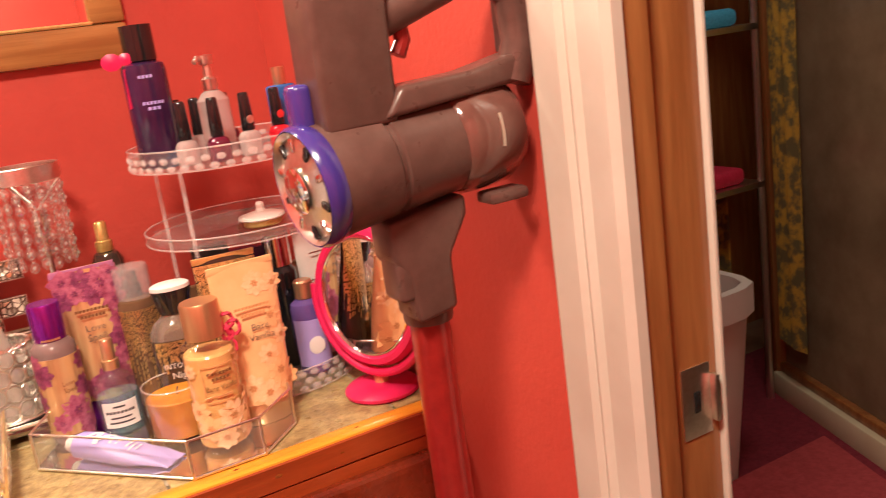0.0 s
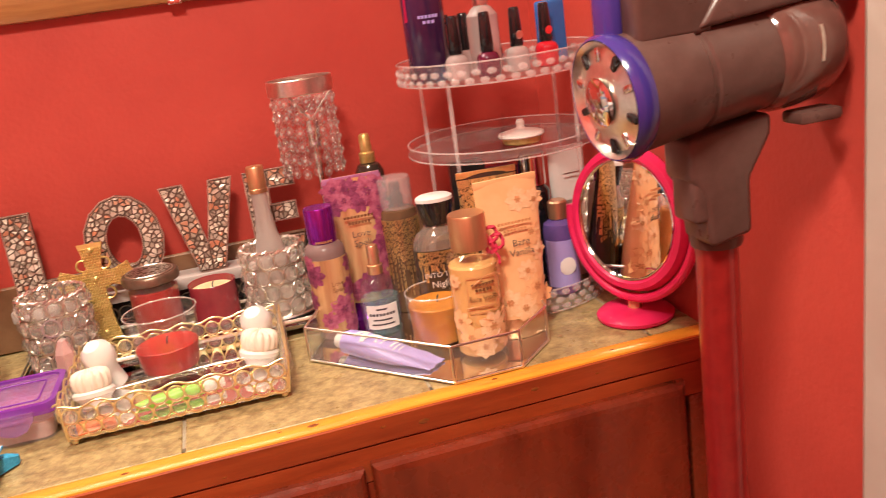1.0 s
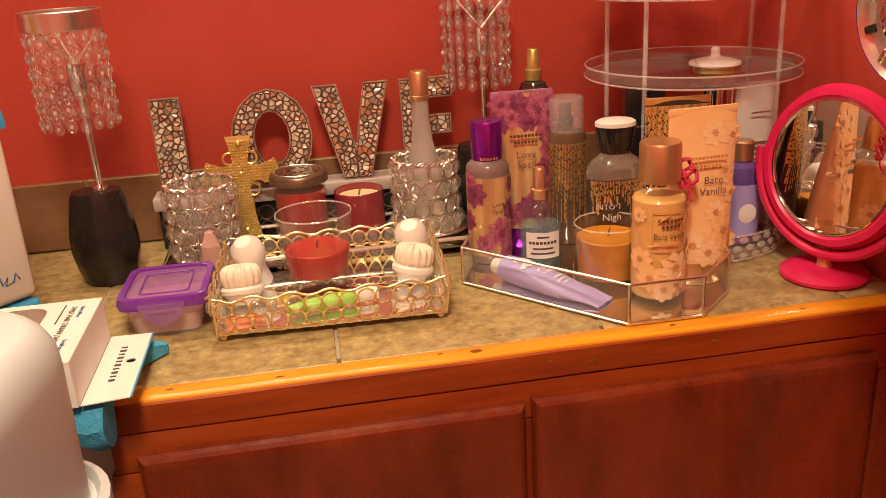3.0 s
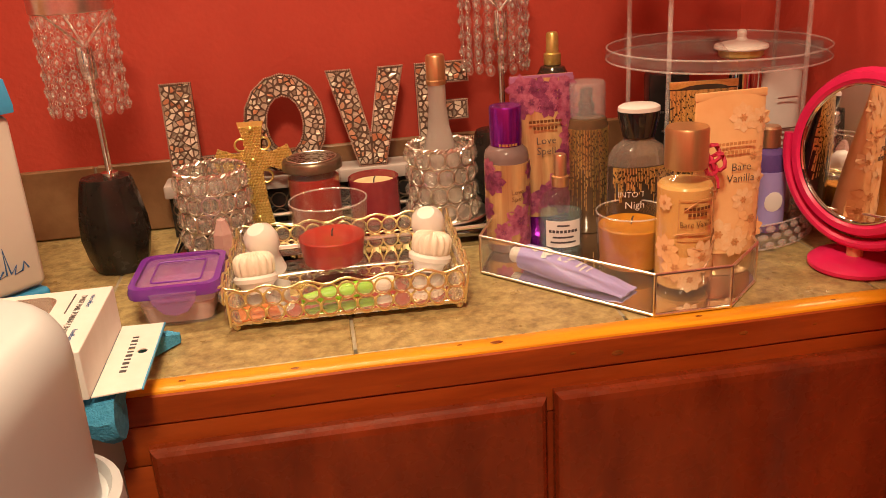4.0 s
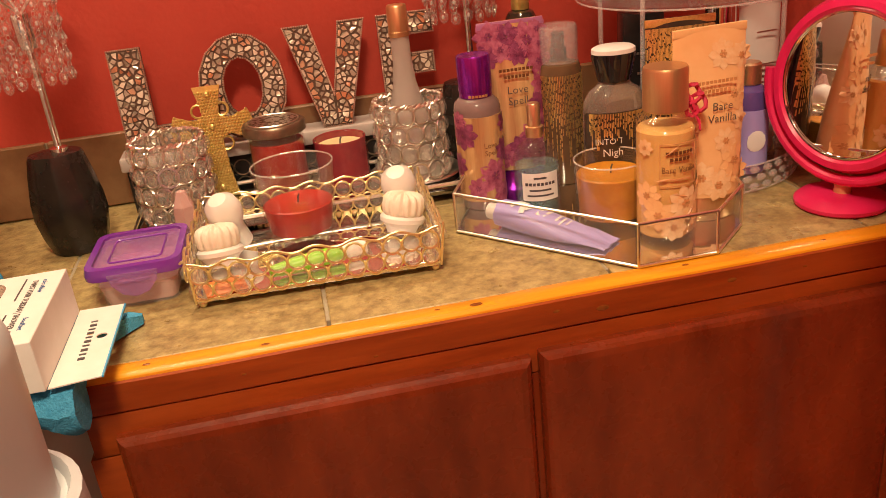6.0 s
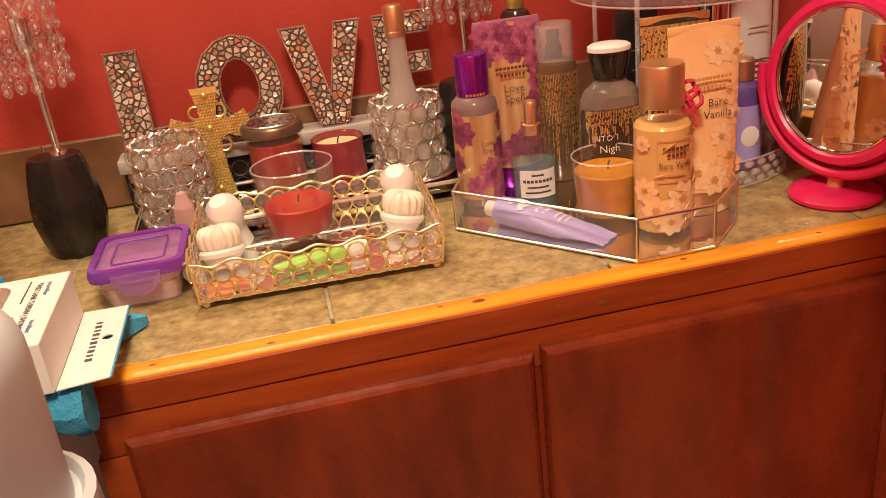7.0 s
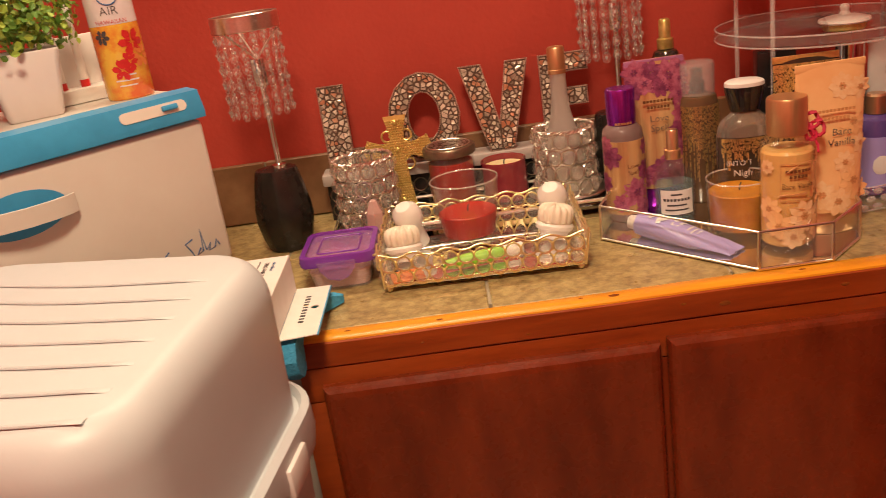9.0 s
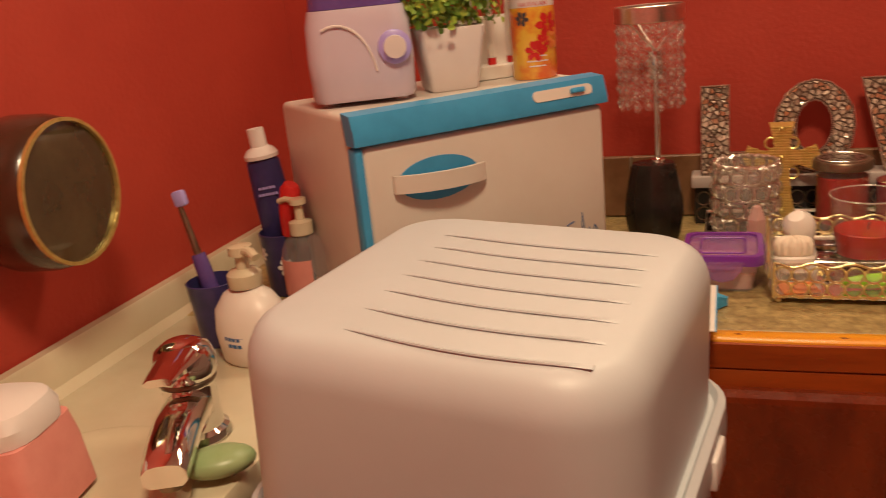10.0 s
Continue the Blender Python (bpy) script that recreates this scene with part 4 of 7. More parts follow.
# ---------------------------------------------------------------- crystal lamps


def crystal_lamp(x, y, label):
    ob = thing("table_lamp", label, "lamp", at(x, y, C), group="crystal table lamps")
    bm = bmesh.new()
    add_lathe(bm, [(0, 0), (0.031, 0), (0.034, 0.002), (0.0405, 0.022), (0.0455, 0.050), (0.0445, 0.072), (0.0390, 0.105), (0.0340, 0.128), (0.0320, 0.133), (0, 0.137)], 10, sx=1.04, sy=0.85)
    bmesh.ops.bevel(bm, geom=[e for e in bm.edges if abs(e.verts[0].co.z - e.verts[1].co.z) > 0.004 and e.verts[0].co.to_2d().length > 0.02], offset=0.003, segments=2, profile=0.5, affect="EDGES")
    part("base", bm, "lamp_black", ob, "black faceted ceramic base", angle=14)
    bm = bmesh.new()
    add_lathe(bm, [(0, 0.128), (0.011, 0.128), (0.011, 0.140), (0.0045, 0.142), (0.0045, 0.262), (0.010, 0.264), (0.012, 0.275), (0.012, 0.305), (0, 0.306)], 20, at=(0.008, -0.004, 0))
    part("stem", bm, "chrome", ob, "chrome stem")
    bm = bmesh.new()
    R = 0.050
    add_lathe(bm, [(R, 0.348), (R + 0.001, 0.349), (R + 0.001, 0.371), (R, 0.372), (R - 0.002, 0.371), (R - 0.002, 0.349), (R, 0.348)], 40)
    for k in range(3):
        a = k * 2 * math.pi / 3
        add_tube(bm, [(0.008, -0.004, 0.304), (R * math.cos(a), R * math.sin(a), 0.350)], 0.0016, 6)
    shade = part("shade", bm, "silver_wire", ob, "pierced metal shade ring hung with crystal drops")
    n = 18
    for i in range(n):
        a = 2 * math.pi * i / n
        for k in range(6):
            z = 0.338 - 0.0215 * k - 0.003 * (i % 2)
            rr = R - 0.002
            mm = Matrix.Translation((rr * math.sin(a), -rr * math.cos(a), z)) @ Matrix.Rotation(a, 4, "Z")
            piece("crystal", drop_me, shade, mm @ Matrix.Diagonal((0.0066, 0.0030, 0.0080, 1)))
            piece("bezel", bezel_me, shade, mm @ Matrix.Diagonal((0.0064, 0.0064, 0.0078, 1)))
            piece("facet", heart_me, shade, mm @ Matrix.Translation((0, -0.0022, 0)) @ Matrix.Diagonal((0.0026, 0.0018, 0.0034, 1)))
            piece("link", wire_silver, shade, mm @ Matrix.Translation((0, 0, 0.0108)) @ Matrix.Diagonal((0.0022, 0.0022, 0.0028, 1)))
    return ob


crystal_lamp(-0.513, 0.366, "small black-based lamp with crystal shade beside the towel warmer")
crystal_lamp(0.040, 0.432, "small lamp with hanging crystal shade behind the bottles")

# ---------------------------------------------------------------- gold crystal tray and what lies in it
GX, GY, GW, GD = -0.208, 0.208, 0.270, 0.205
gt = thing("crystal_tray", "gold wire vanity tray edged with two rows of crystals", "tray", at(GX, GY, C, -2))
bm = bmesh.new()
add_box(bm, (0, 0, 0.010), (GW, GD, 0.004), 0.001)
part("mirror_plate", bm, "mirror", gt, "mirrored base")
for sx in (-1, 1):
    for sy in (-1, 1):
        bm = bmesh.new()
        add_ball(bm, (sx * (GW / 2 - 0.006), sy * (GD / 2 - 0.006), 0.0048), 0.0048, 2)
        part("foot", bm, "gold_wire", gt)
g = 0.0101


def wavy(p0, p1, z, amp, n):
    a, b = Vector((*p0, z)), Vector((*p1, z))
    k = n * 6
    return [a + (b - a) * (i / k) + Vector((0, 0, amp * math.cos(2 * math.pi * i / 6))) for i in range(k + 1)]


cs = [(-GW / 2, -GD / 2), (GW / 2, -GD / 2), (GW / 2, GD / 2), (-GW / 2, GD / 2)]
for s, (p, q) in enumerate(zip(cs, cs[1:] + cs[:1])):
    ln = math.hypot(q[0] - p[0], q[1] - p[1])
    n = round(ln / (2 * g * 1.04))
    rz = math.atan2(q[1] - p[1], q[0] - p[0])
    flare = Vector((math.sin(rz), -math.cos(rz), 0)) * 0.005
    for row in range(2):
        for i in range(n):
            t = (i + 0.5) / n
            c = Vector((p[0] + (q[0] - p[0]) * t, p[1] + (q[1] - p[1]) * t, 0.0215 + 0.0205 * row)) + flare * row
            gem(gt, Matrix.Translation(c) @ Matrix.Rotation(rz, 4, "Z"), g, wire_gold)
    bm = bmesh.new()
    add_tube(bm, wavy(p, q, 0.0105, 0.0016, n), 0.0013, 6)
    add_tube(bm, wavy(p, q, 0.032, 0.0022, n), 0.0013, 6)
    f2 = flare * 1.4
    add_tube(bm, [v + f2 for v in wavy(p, q, 0.0545, 0.0030, max(3, n // 2))], 0.0016, 6)
    add_tube(bm, [(p[0], p[1], 0.008), (p[0] + f2.x, p[1] + f2.y, 0.056)], 0.0016, 6)
    part("wire", bm, "gold_wire", gt, "wavy gold wire")

jar_candle("glass_candle", "half-burnt red candle in clear flared glass, standing in the gold tray", -0.222, 0.240, C + 0.0125, 0.0500, 0.096, "bottle_glass", "red_wax", 0.50, taper=0.80, base=0.014)


def brush_head(x, y, label, rz):
    ob = thing("face_brush", label, "brush", at(x, y, C + 0.0125, rz), group="face brushes in the tray")
    tilt = pose(0, 0, 0.010, -14, 4, 0)
    bm = bmesh.new()
    add_lathe(bm, [(0, -0.004), (0.017, -0.004), (0.020, 0.004), (0.0235, 0.008), (0.0265, 0.010), (0.027, 0.015), (0.0245, 0.018), (0, 0.018)], 32, m=tilt)
    part("base", bm, "soft_white", ob)
    bm = bmesh.new()
    rings = []
    for rr, z in ((0.0215, 0.0172), (0.0235, 0.022), (0.0242, 0.030), (0.0236, 0.0365), (0.0205, 0.0410), (0.0150, 0.0432), (0.0080, 0.0440), (0.0025, 0.0442)):
        rings.append([tilt @ Vector((rr * (1 + 0.045 * math.cos(15 * 2 * math.pi * k / 90)) * math.cos(2 * math.pi * k / 90), rr * (1 + 0.045 * math.cos(15 * 2 * math.pi * k / 90)) * math.sin(2 * math.pi * k / 90), z + (0.0014 * math.cos(15 * 2 * math.pi * k / 90) if z > 0.036 else 0))) for k in range(90)])
    loft(bm, rings)
    part("bristle_puck", bm, "bristle", ob, "cream tufted bristles", angle=80)
    return ob


def sponge_head(x, y, rz):
    ob = thing("massage_head", "white rounded plastic massage head lying in the gold tray", "brush", at(x, y, C + 0.0125, rz), group="massage heads in the tray")
    m = Matrix.Translation((0, 0, 0.0)) @ Matrix.Rotation(radians(28), 4, "X")
    bm = bmesh.new()
    add_lathe(bm, [(0, 0.0), (0.013, 0.0), (0.0125, 0.024), (0.014, 0.034), (0.0195, 0.043), (0.0218, 0.055), (0.0195, 0.067), (0.011, 0.0755), (0, 0.077)], 28, m=Matrix.Translation((0, 0, 0.0062)) @ Matrix.Rotation(radians(28), 4, "X"))
    part("body", bm, "soft_white", ob)
    return ob


brush_head(-0.318, 0.180, "cream bristled face brush head with white base in the gold tray", 20)
brush_head(-0.106, 0.190, "cream bristled face brush head with white base beside the candle", -40)
sponge_head(-0.296, 0.250, -30)
sponge_head(-0.090, 0.250, -20)

pen = thing("green_tube", "neon green tube with a white cap lying in the gold tray", "tube", Matrix.Translation((-0.235, 0.135, C + 0.0245)) @ pose(0, 0, 0, 0, 90, 0) @ pose(0, 0, 0, 0, 0, 0))
pen.matrix_basis = Matrix.Translation((-0.265, 0.128, C + 0.0225)) @ Matrix.Rotation(radians(10), 4, "Z") @ Matrix.Rotation(radians(88), 4, "Y")
bm = bmesh.new()
add_lathe(bm, [(0, 0), (0.006, 0.0), (0.0095, 0.03), (0.0095, 0.085), (0, 0.085)], 20)
part("body", bm, "neon_green", pen)
bm = bmesh.new()
add_lathe(bm, [(0, 0.0852), (0.0085, 0.0852), (0.0085, 0.112), (0, 0.113)], 20)
part("cap", bm, "soft_white", pen)
pk = thing("sachet", "small orange foil sachet lying in the gold tray", "sachet", at(-0.315, 0.128, C + 0.013, 12))
bm = bmesh.new()
loft(bm, [[(x * s, y * s, z) for x, y in ((-0.022, -0.016), (0.022, -0.016), (0.022, 0.016), (-0.022, 0.016))] for s, z in ((1.0, 0.0), (1.02, 0.002), (0.8, 0.006), (0.4, 0.0075))])
part("pouch", bm, "orange_pack", pk)

# ---------------------------------------------------------------- purple-lidded food box
pb = thing("food_box", "clear plastic box of pink powder with a purple clip lid", "container", at(-0.408, 0.196, C, -1))
BW, BD = 0.098, 0.108


def rr_ring(w, d, r, z, n=4):
    return [(x, y, z) for x, y in round_rect(w, d, r, n)]


bm = bmesh.new()
loft(bm, [rr_ring(BW - 0.018, BD - 0.018, 0.012, 0.001), rr_ring(BW - 0.004, BD - 0.004, 0.014, 0.043), rr_ring(BW - 0.007, BD - 0.007, 0.013, 0.043), rr_ring(BW - 0.021, BD - 0.021, 0.011, 0.003)])
part("body", bm, "clear_plastic", pb, "clear plastic body")
bm = bmesh.new()
loft(bm, [rr_ring(BW - 0.0225, BD - 0.0225, 0.011, 0.0035), rr_ring(BW - 0.012, BD - 0.012, 0.012, 0.028), rr_ring(BW - 0.03, BD - 0.03, 0.012, 0.031)])
part("powder", bm, "pink_powder", pb, "pink bath powder")
bm = bmesh.new()
loft(bm, [rr_ring(BW - 0.010, BD - 0.010, 0.012, 0.0475), rr_ring(BW - 0.010, BD - 0.010, 0.012, 0.0505), rr_ring(BW - 0.045, BD - 0.045, 0.006, 0.0505), rr_ring(BW - 0.048, BD - 0.048, 0.006, 0.0516)])
lid = part("lid", bm, "purple_lid", pb, "purple translucent lid")
bm = bmesh.new()
loft(bm, [rr_ring(BW - 0.0085, BD - 0.0085, 0.013, 0.042), rr_ring(BW + 0.008, BD + 0.008, 0.016, 0.040), rr_ring(BW + 0.010, BD + 0.010, 0.017, 0.046), rr_ring(BW + 0.006, BD + 0.006, 0.016, 0.0535), rr_ring(BW - 0.0085, BD - 0.0085, 0.013, 0.0535), rr_ring(BW - 0.0085, BD - 0.0085, 0.013, 0.042)], cap=False)
part("lid_rim", bm, "purple_rim", lid, "deep purple raised rim")
bm = bmesh.new()
add_tube(bm, [(x, y, 0.0512) for x, y in round_rect(BW - 0.040, BD - 0.040, 0.006, 3)], 0.0011, 5, True)
part("lid_ridge", bm, "purple_rim", lid)
for rz in (0, 90, 180, 270):
    bm = bmesh.new()
    half = BD / 2 if rz in (0, 180) else BW / 2
    tab = [(-0.027, 0.0), (-0.024, -0.012), (-0.014, -0.024), (0.0, -0.028), (0.014, -0.024), (0.024, -0.012), (0.027, 0.0)]
    add_prism(bm, tab[::-1], 0, 0.003, Matrix.Rotation(radians(rz), 4, "Z") @ Matrix.Translation((0, -half - 0.0045, 0.047)) @ UP)
    add_box(bm, (0, 0, 0), (0.034, 0.003, 0.004), 0.001, m=Matrix.Rotation(radians(rz), 4, "Z") @ Matrix.Translation((0, -half - 0.0075, 0.038)))
    part("clip", bm, "purple_lid", lid)

# ---------------------------------------------------------------- octagonal glass tray
OC = [(-0.037, 0.200), (0.122, 0.018), (0.212, 0.018), (0.272, 0.077), (0.290, 0.160), (0.160, 0.350), (0.060, 0.360), (0.008, 0.300)]
ot = thing("glass_tray", "eight-sided glass vanity tray with silver edges and mirrored base", "tray", at(0, 0, C))
bm = bmesh.new()
add_prism(bm, OC, 0.0015, 0.005)
part("base", bm, "mirror", ot, "mirrored base", smooth=False)
TH = 0.052
for p, q in zip(OC, OC[1:] + OC[:1]):
    d = Vector((q[0] - p[0], q[1] - p[1], 0))
    nrm = Vector((d.y, -d.x, 0)).normalized()
    bm = bmesh.new()
    a, b = Vector((*p, 0)), Vector((*q, 0))
    add_prism(bm, [(a.x, a.y), (b.x, b.y), (b.x - nrm.x * 0.002, b.y - nrm.y * 0.002), (a.x - nrm.x * 0.002, a.y - nrm.y * 0.002)], 0.005, TH)
    part("pane", bm, "tray_glass", ot, smooth=False)
    bm = bmesh.new()
    add_tube(bm, [(p[0], p[1], TH), (q[0], q[1], TH)], 0.0017, 6)
    part("top_edge", bm, "silver_wire", ot)
    bm = bmesh.new()
    add_tube(bm, [(p[0], p[1], 0.003), (q[0], q[1], 0.003)], 0.0019, 6)
    part("bottom_edge", bm, "silver_wire", ot)
    bm = bmesh.new()
    add_tube(bm, [(p[0], p[1], 0.0015), (p[0], p[1], TH)], 0.0018, 6)
    part("corner_edge", bm, "silver_wire", ot)
OZ = C + 0.0055


def scatter_blossoms(ob, r, spots, material, size=0.02, dark=None):
    for k, (a, z, s) in enumerate(spots):
        bm = bmesh.new()
        blossom(bm, on_cylinder(r, a, z), size * s, 8, 3, k)
        fl = part("printed_flower", bm, material if k % 2 or not dark else dark, ob, smooth=False)
        bm = bmesh.new()
        blossom(bm, on_cylinder(r + 0.0008, a, z), size * s * 0.28, 6, 2, k * 2)
        part("flower_heart", bm, "peach_dark" if "peach" in material else "purple_flower_dark", fl, smooth=False)


# mist bottle, purple cap
b1 = thing("mist_bottle", "gold body mist bottle with purple flowers and metallic purple cap", "bottle", at(0.017, 0.274, OZ, -4), group="scent bottles in the tray")
bm = bmesh.new()
add_lathe(bm, [(0, 0), (0.0275, 0), (0.0295, 0.003), (0.0295, 0.128), (0.028, 0.136), (0.022, 0.142), (0.018, 0.144), (0, 0.144)], 36)
part("body", bm, "mist_clear", b1)
bm = bmesh.new()
wrap_patch(bm, 0.0296, -105, 105, 0.012, 0.122, 30)
part("label_wrap", bm, "gold_body", b1, "gold foil wrap")
bm = bmesh.new()
add_lathe(bm, [(0.0185, 0.143), (0.0205, 0.1435), (0.0205, 0.150), (0.0205, 0.151), (0.0212, 0.1515), (0.0212, 0.192), (0.020, 0.1945), (0, 0.195)], 36)
part("cap", bm, "purple_cap", b1, "metallic purple cap")
scatter_blossoms(b1, 0.0302, ((-50, 0.10, 1.1), (25, 0.045, 1.25), (60, 0.075, 0.9), (-20, 0.03, 0.8), (70, 0.11, 0.8), (48, 0.02, 0.9), (-75, 0.06, 0.9), (-62, 0.118, 0.7)), "purple_flower", 0.019, "purple_flower_dark")
writing("Love\nSpell", 0.0095, "ink_brown", b1, at(0, 0, 0.080, 18), bend=0.0303, name="scent_name")
bars([(0, 0.1462, 0.026)], "gold_ink", b1, at(0, 0, 0, 0), bend=0.0206, h=0.003)


def squeeze_tube(name, label, x, y, z, rz, w, d, h, material, cap_mat, cap_h=0.03, lean=0.0, crimp="same", group="squeeze tubes in the tray"):
    """A tube standing on its cap: oval at the foot, pressed flat at the top."""
    ob = thing(name, label, "tube", Matrix.Translation((x, y, z)) @ pose(0, 0, 0, lean, 0, rz), group=group)
    bm = bmesh.new()
    add_lathe(bm, [(0, 0), (w * 0.40, 0), (w * 0.42, 0.002), (w * 0.42, cap_h), (0, cap_h)], 30, sy=d / w * 1.05)
    part("cap", bm, cap_mat, ob, "flip cap at the foot")
    bm = bmesh.new()
    secs = []
    for t in (0, 0.12, 0.3, 0.5, 0.7, 0.85, 0.95, 1.0):
        zz = cap_h + 0.0006 + (h - cap_h) * t
        ww = w * (0.44 + 0.06 * min(1, t * 1.4))
        dd = (d / 2) * (1 - t ** 1.7) + 0.0012
        secs.append([(ww * math.cos(2 * math.pi * k / 28), dd * math.sin(2 * math.pi * k / 28), zz) for k in range(28)])
    loft(bm, secs)
    part("body", bm, material, ob)
    bm = bmesh.new()
    add_box(bm, (0, 0, h - 0.004), (w * 1.005, 0.0042, 0.009), 0.0006)
    part("crimp", bm, material if crimp == "same" else crimp, ob)

    def face(u, v, dd):
        t = max(0.0, min(1.0, (v - cap_h) / (h - cap_h)))
        hw = w * (0.44 + 0.06 * min(1, t * 1.4))
        dep = (d / 2) * (1 - t ** 1.7) + 0.0012
        s = max(0.0, 1 - (u / hw) ** 2) ** 0.5
        return Vector((u, -dep * s - 0.0004 - dd, v))
    return ob, face


def put_flowers(ob, surface, spots, mats, size):
    for k, (u, v, s) in enumerate(spots):
        bm = bmesh.new()
        blossom(bm, lambda a, b, c: surface(u + a, v + b, c), size * s, 8, 3, k * 1.3)
        fl = part("printed_flower", bm, mats[k % len(mats)], ob, smooth=False)
        bm = bmesh.new()
        blossom(bm, lambda a, b, c: surface(u + a, v + b, c + 0.0010), size * s * 0.28, 6, 2, k * 2.1)
        part("flower_heart", bm, "peach_dark" if "peach" in mats[0] else "purple_flower_dark", fl, smooth=False)


tA, fA = squeeze_tube("lotion_tube", "lilac lotion tube covered with purple flowers, behind the mist", 0.078, 0.318, OZ, -2, 0.086, 0.050, 0.222, "gold_body", "purple_cap", crimp="lilac_tube")
put_flowers(tA, fA, [(-0.030, 0.205, 1.1), (-0.006, 0.203, 1.0), (0.020, 0.196, 1.35), (0.034, 0.208, 0.8), (-0.034, 0.18, 0.9), (0.034, 0.168, 1.0), (0.036, 0.14, 0.9), (0.030, 0.115, 0.9), (0.034, 0.09, 1.0),
                     (0.018, 0.075, 1.1), (0.0, 0.06, 1.0), (0.028, 0.05, 1.2), (-0.016, 0.188, 0.9), (0.006, 0.182, 0.9), (0.036, 0.19, 0.8), (-0.02, 0.05, 0.9)], ["purple_flower", "purple_flower_dark", "purple_flower"], 0.019)
writing("Love\nSpell", 0.0145, "ink", tA, Matrix.Translation((0.0, -0.0235, 0.130)), name="scent_name")
bars([(0.0, 0.163, 0.046), (0.0, 0.154, 0.034)], "ink_brown", tA, Matrix.Translation((0, -0.0198, 0)), h=0.0038)


def strand_gilding(ob, r, a0, a1, z1, n, seed, zmin, sx=1.0, sy=1.0):
    """Gold drips: short dashes hanging in uneven columns round a body."""
    rg = random.Random(seed)
    bm = bmesh.new()
    for i in range(n):
        a = a0 + (a1 - a0) * (i + 0.5) / n
        z = z1
        end = zmin + (z1 - zmin) * rg.random() ** 0.8 * 0.75
        while z > end:
            ln = rg.uniform(0.003, 0.011)
            w = rg.uniform(0.35, 0.75) * (a1 - a0) / n * 0.5
            wrap_patch(bm, r, a - w, a + w, z - ln, z, 1, 0.0004, sx, sy)
            z -= ln + rg.uniform(0.0006, 0.004)
    return tagged(part("gilding", bm, "gold_ink", ob, "gold glitter strands", smooth=False), kind="stuff")


# clear-capped mist with gold strands
b3 = thing("mist_bottle", "smoky mist bottle with gold strands and clear cap", "bottle", at(0.140, 0.316, OZ, 0), group="scent bottles in the tray")
bm = bmesh.new()
add_lathe(bm, [(0, 0), (0.0275, 0), (0.0295, 0.003), (0.0295, 0.150), (0.027, 0.160), (0.018, 0.163), (0, 0.163)], 36)
part("body", bm, "mist_dark", b3)
strand_gilding(b3, 0.0298, -100, 100, 0.148, 50, 3, 0.02)
bm = bmesh.new()
add_lathe(bm, [(0, 0.1635), (0.011, 0.1635), (0.011, 0.180), (0.0085, 0.181), (0.0085, 0.199), (0.006, 0.2005), (0, 0.2005)], 20)
part("sprayer", bm, "black_plastic", b3, "black spray nozzle")
bm = bmesh.new()
add_lathe(bm, [(0.026, 0.162), (0.0262, 0.205), (0.0245, 0.209), (0, 0.210), (0, 0.2085), (0.0235, 0.2075), (0.0248, 0.204), (0.0246, 0.162), (0.026, 0.162)], 32)
part("cap", bm, "clear_plastic", b3, "clear plastic cap")

# black shower gel
b4 = thing("gel_bottle", "dark shower gel bottle with gold strands and black cap", "bottle", at(0.172, 0.205, OZ, -4), group="scent bottles in the tray")
bm = bmesh.new()
add_lathe(bm, [(0, 0), (0.036, 0), (0.039, 0.004), (0.039, 0.118), (0.0375, 0.132), (0.031, 0.143), (0.022, 0.149), (0.018, 0.154), (0, 0.154)], 40, sy=0.62)
part("body", bm, "smoky_clear", b4)
bm = bmesh.new()
wrap_patch(bm, 0.0393, -80, 80, 0.01, 0.121, 30, 0.0004, 1.0, 0.62)
part("label_wrap", bm, "dark_liquid", b4, "black label")
strand_gilding(b4, 0.0399, -62, 62, 0.120, 44, 5, 0.075, 1.0, 0.62)
bm = bmesh.new()
add_lathe(bm, [(0.0185, 0.1545), (0.0205, 0.1555), (0.0265, 0.182), (0.0268, 0.188), (0, 0.188)], 36, sy=0.8)
part("cap", bm, "black_gloss", b4, "flared black cap")
bm = bmesh.new()
add_lathe(bm, [(0.0266, 0.1882), (0.0262, 0.193), (0.022, 0.1955), (0, 0.196)], 36, sy=0.8)
part("cap_top", bm, "white_plastic", b4, "white top of the cap")
writing("INTO THE", 0.0105, "white_ink", b4, at(-0.008, 0.0386, 0.086, 0), bend=0.0636, name="scent_name")
writing("Night", 0.0135, "white_ink", b4, at(-0.008, 0.0386, 0.072, 0), bend=0.0636, name="scent_name")
bars([(0, 0.058, 0.026)], "white_ink", b4, at(-0.008, 0.0386, 0, 0), bend=0.0636, h=0.002)

# blue scent
b5 = thing("perfume_bottle", "round clear bottle of blue scent with white label", "bottle", at(0.080, 0.240, OZ, 2), group="scent bottles in the tray")
bm = bmesh.new()
add_lathe(bm, [(0, 0), (0.026, 0), (0.029, 0.003), (0.0298, 0.05), (0.0285, 0.066), (0.0225, 0.078), (0.012, 0.085), (0.0105, 0.092), (0, 0.092)], 36)
part("body", bm, "bottle_glass", b5)
bm = bmesh.new()
add_lathe(bm, [(0, 0.0045), (0.0265, 0.0045), (0.0278, 0.052), (0.0272, 0.0545), (0, 0.0545)], 32)
part("liquid", bm, "blue_water", b5, "pale blue liquid")
bm = bmesh.new()
wrap_patch(bm, 0.0300, -56, 36, 0.014, 0.050, 14)
part("label_paper", bm, "card_white", b5, "white paper label")
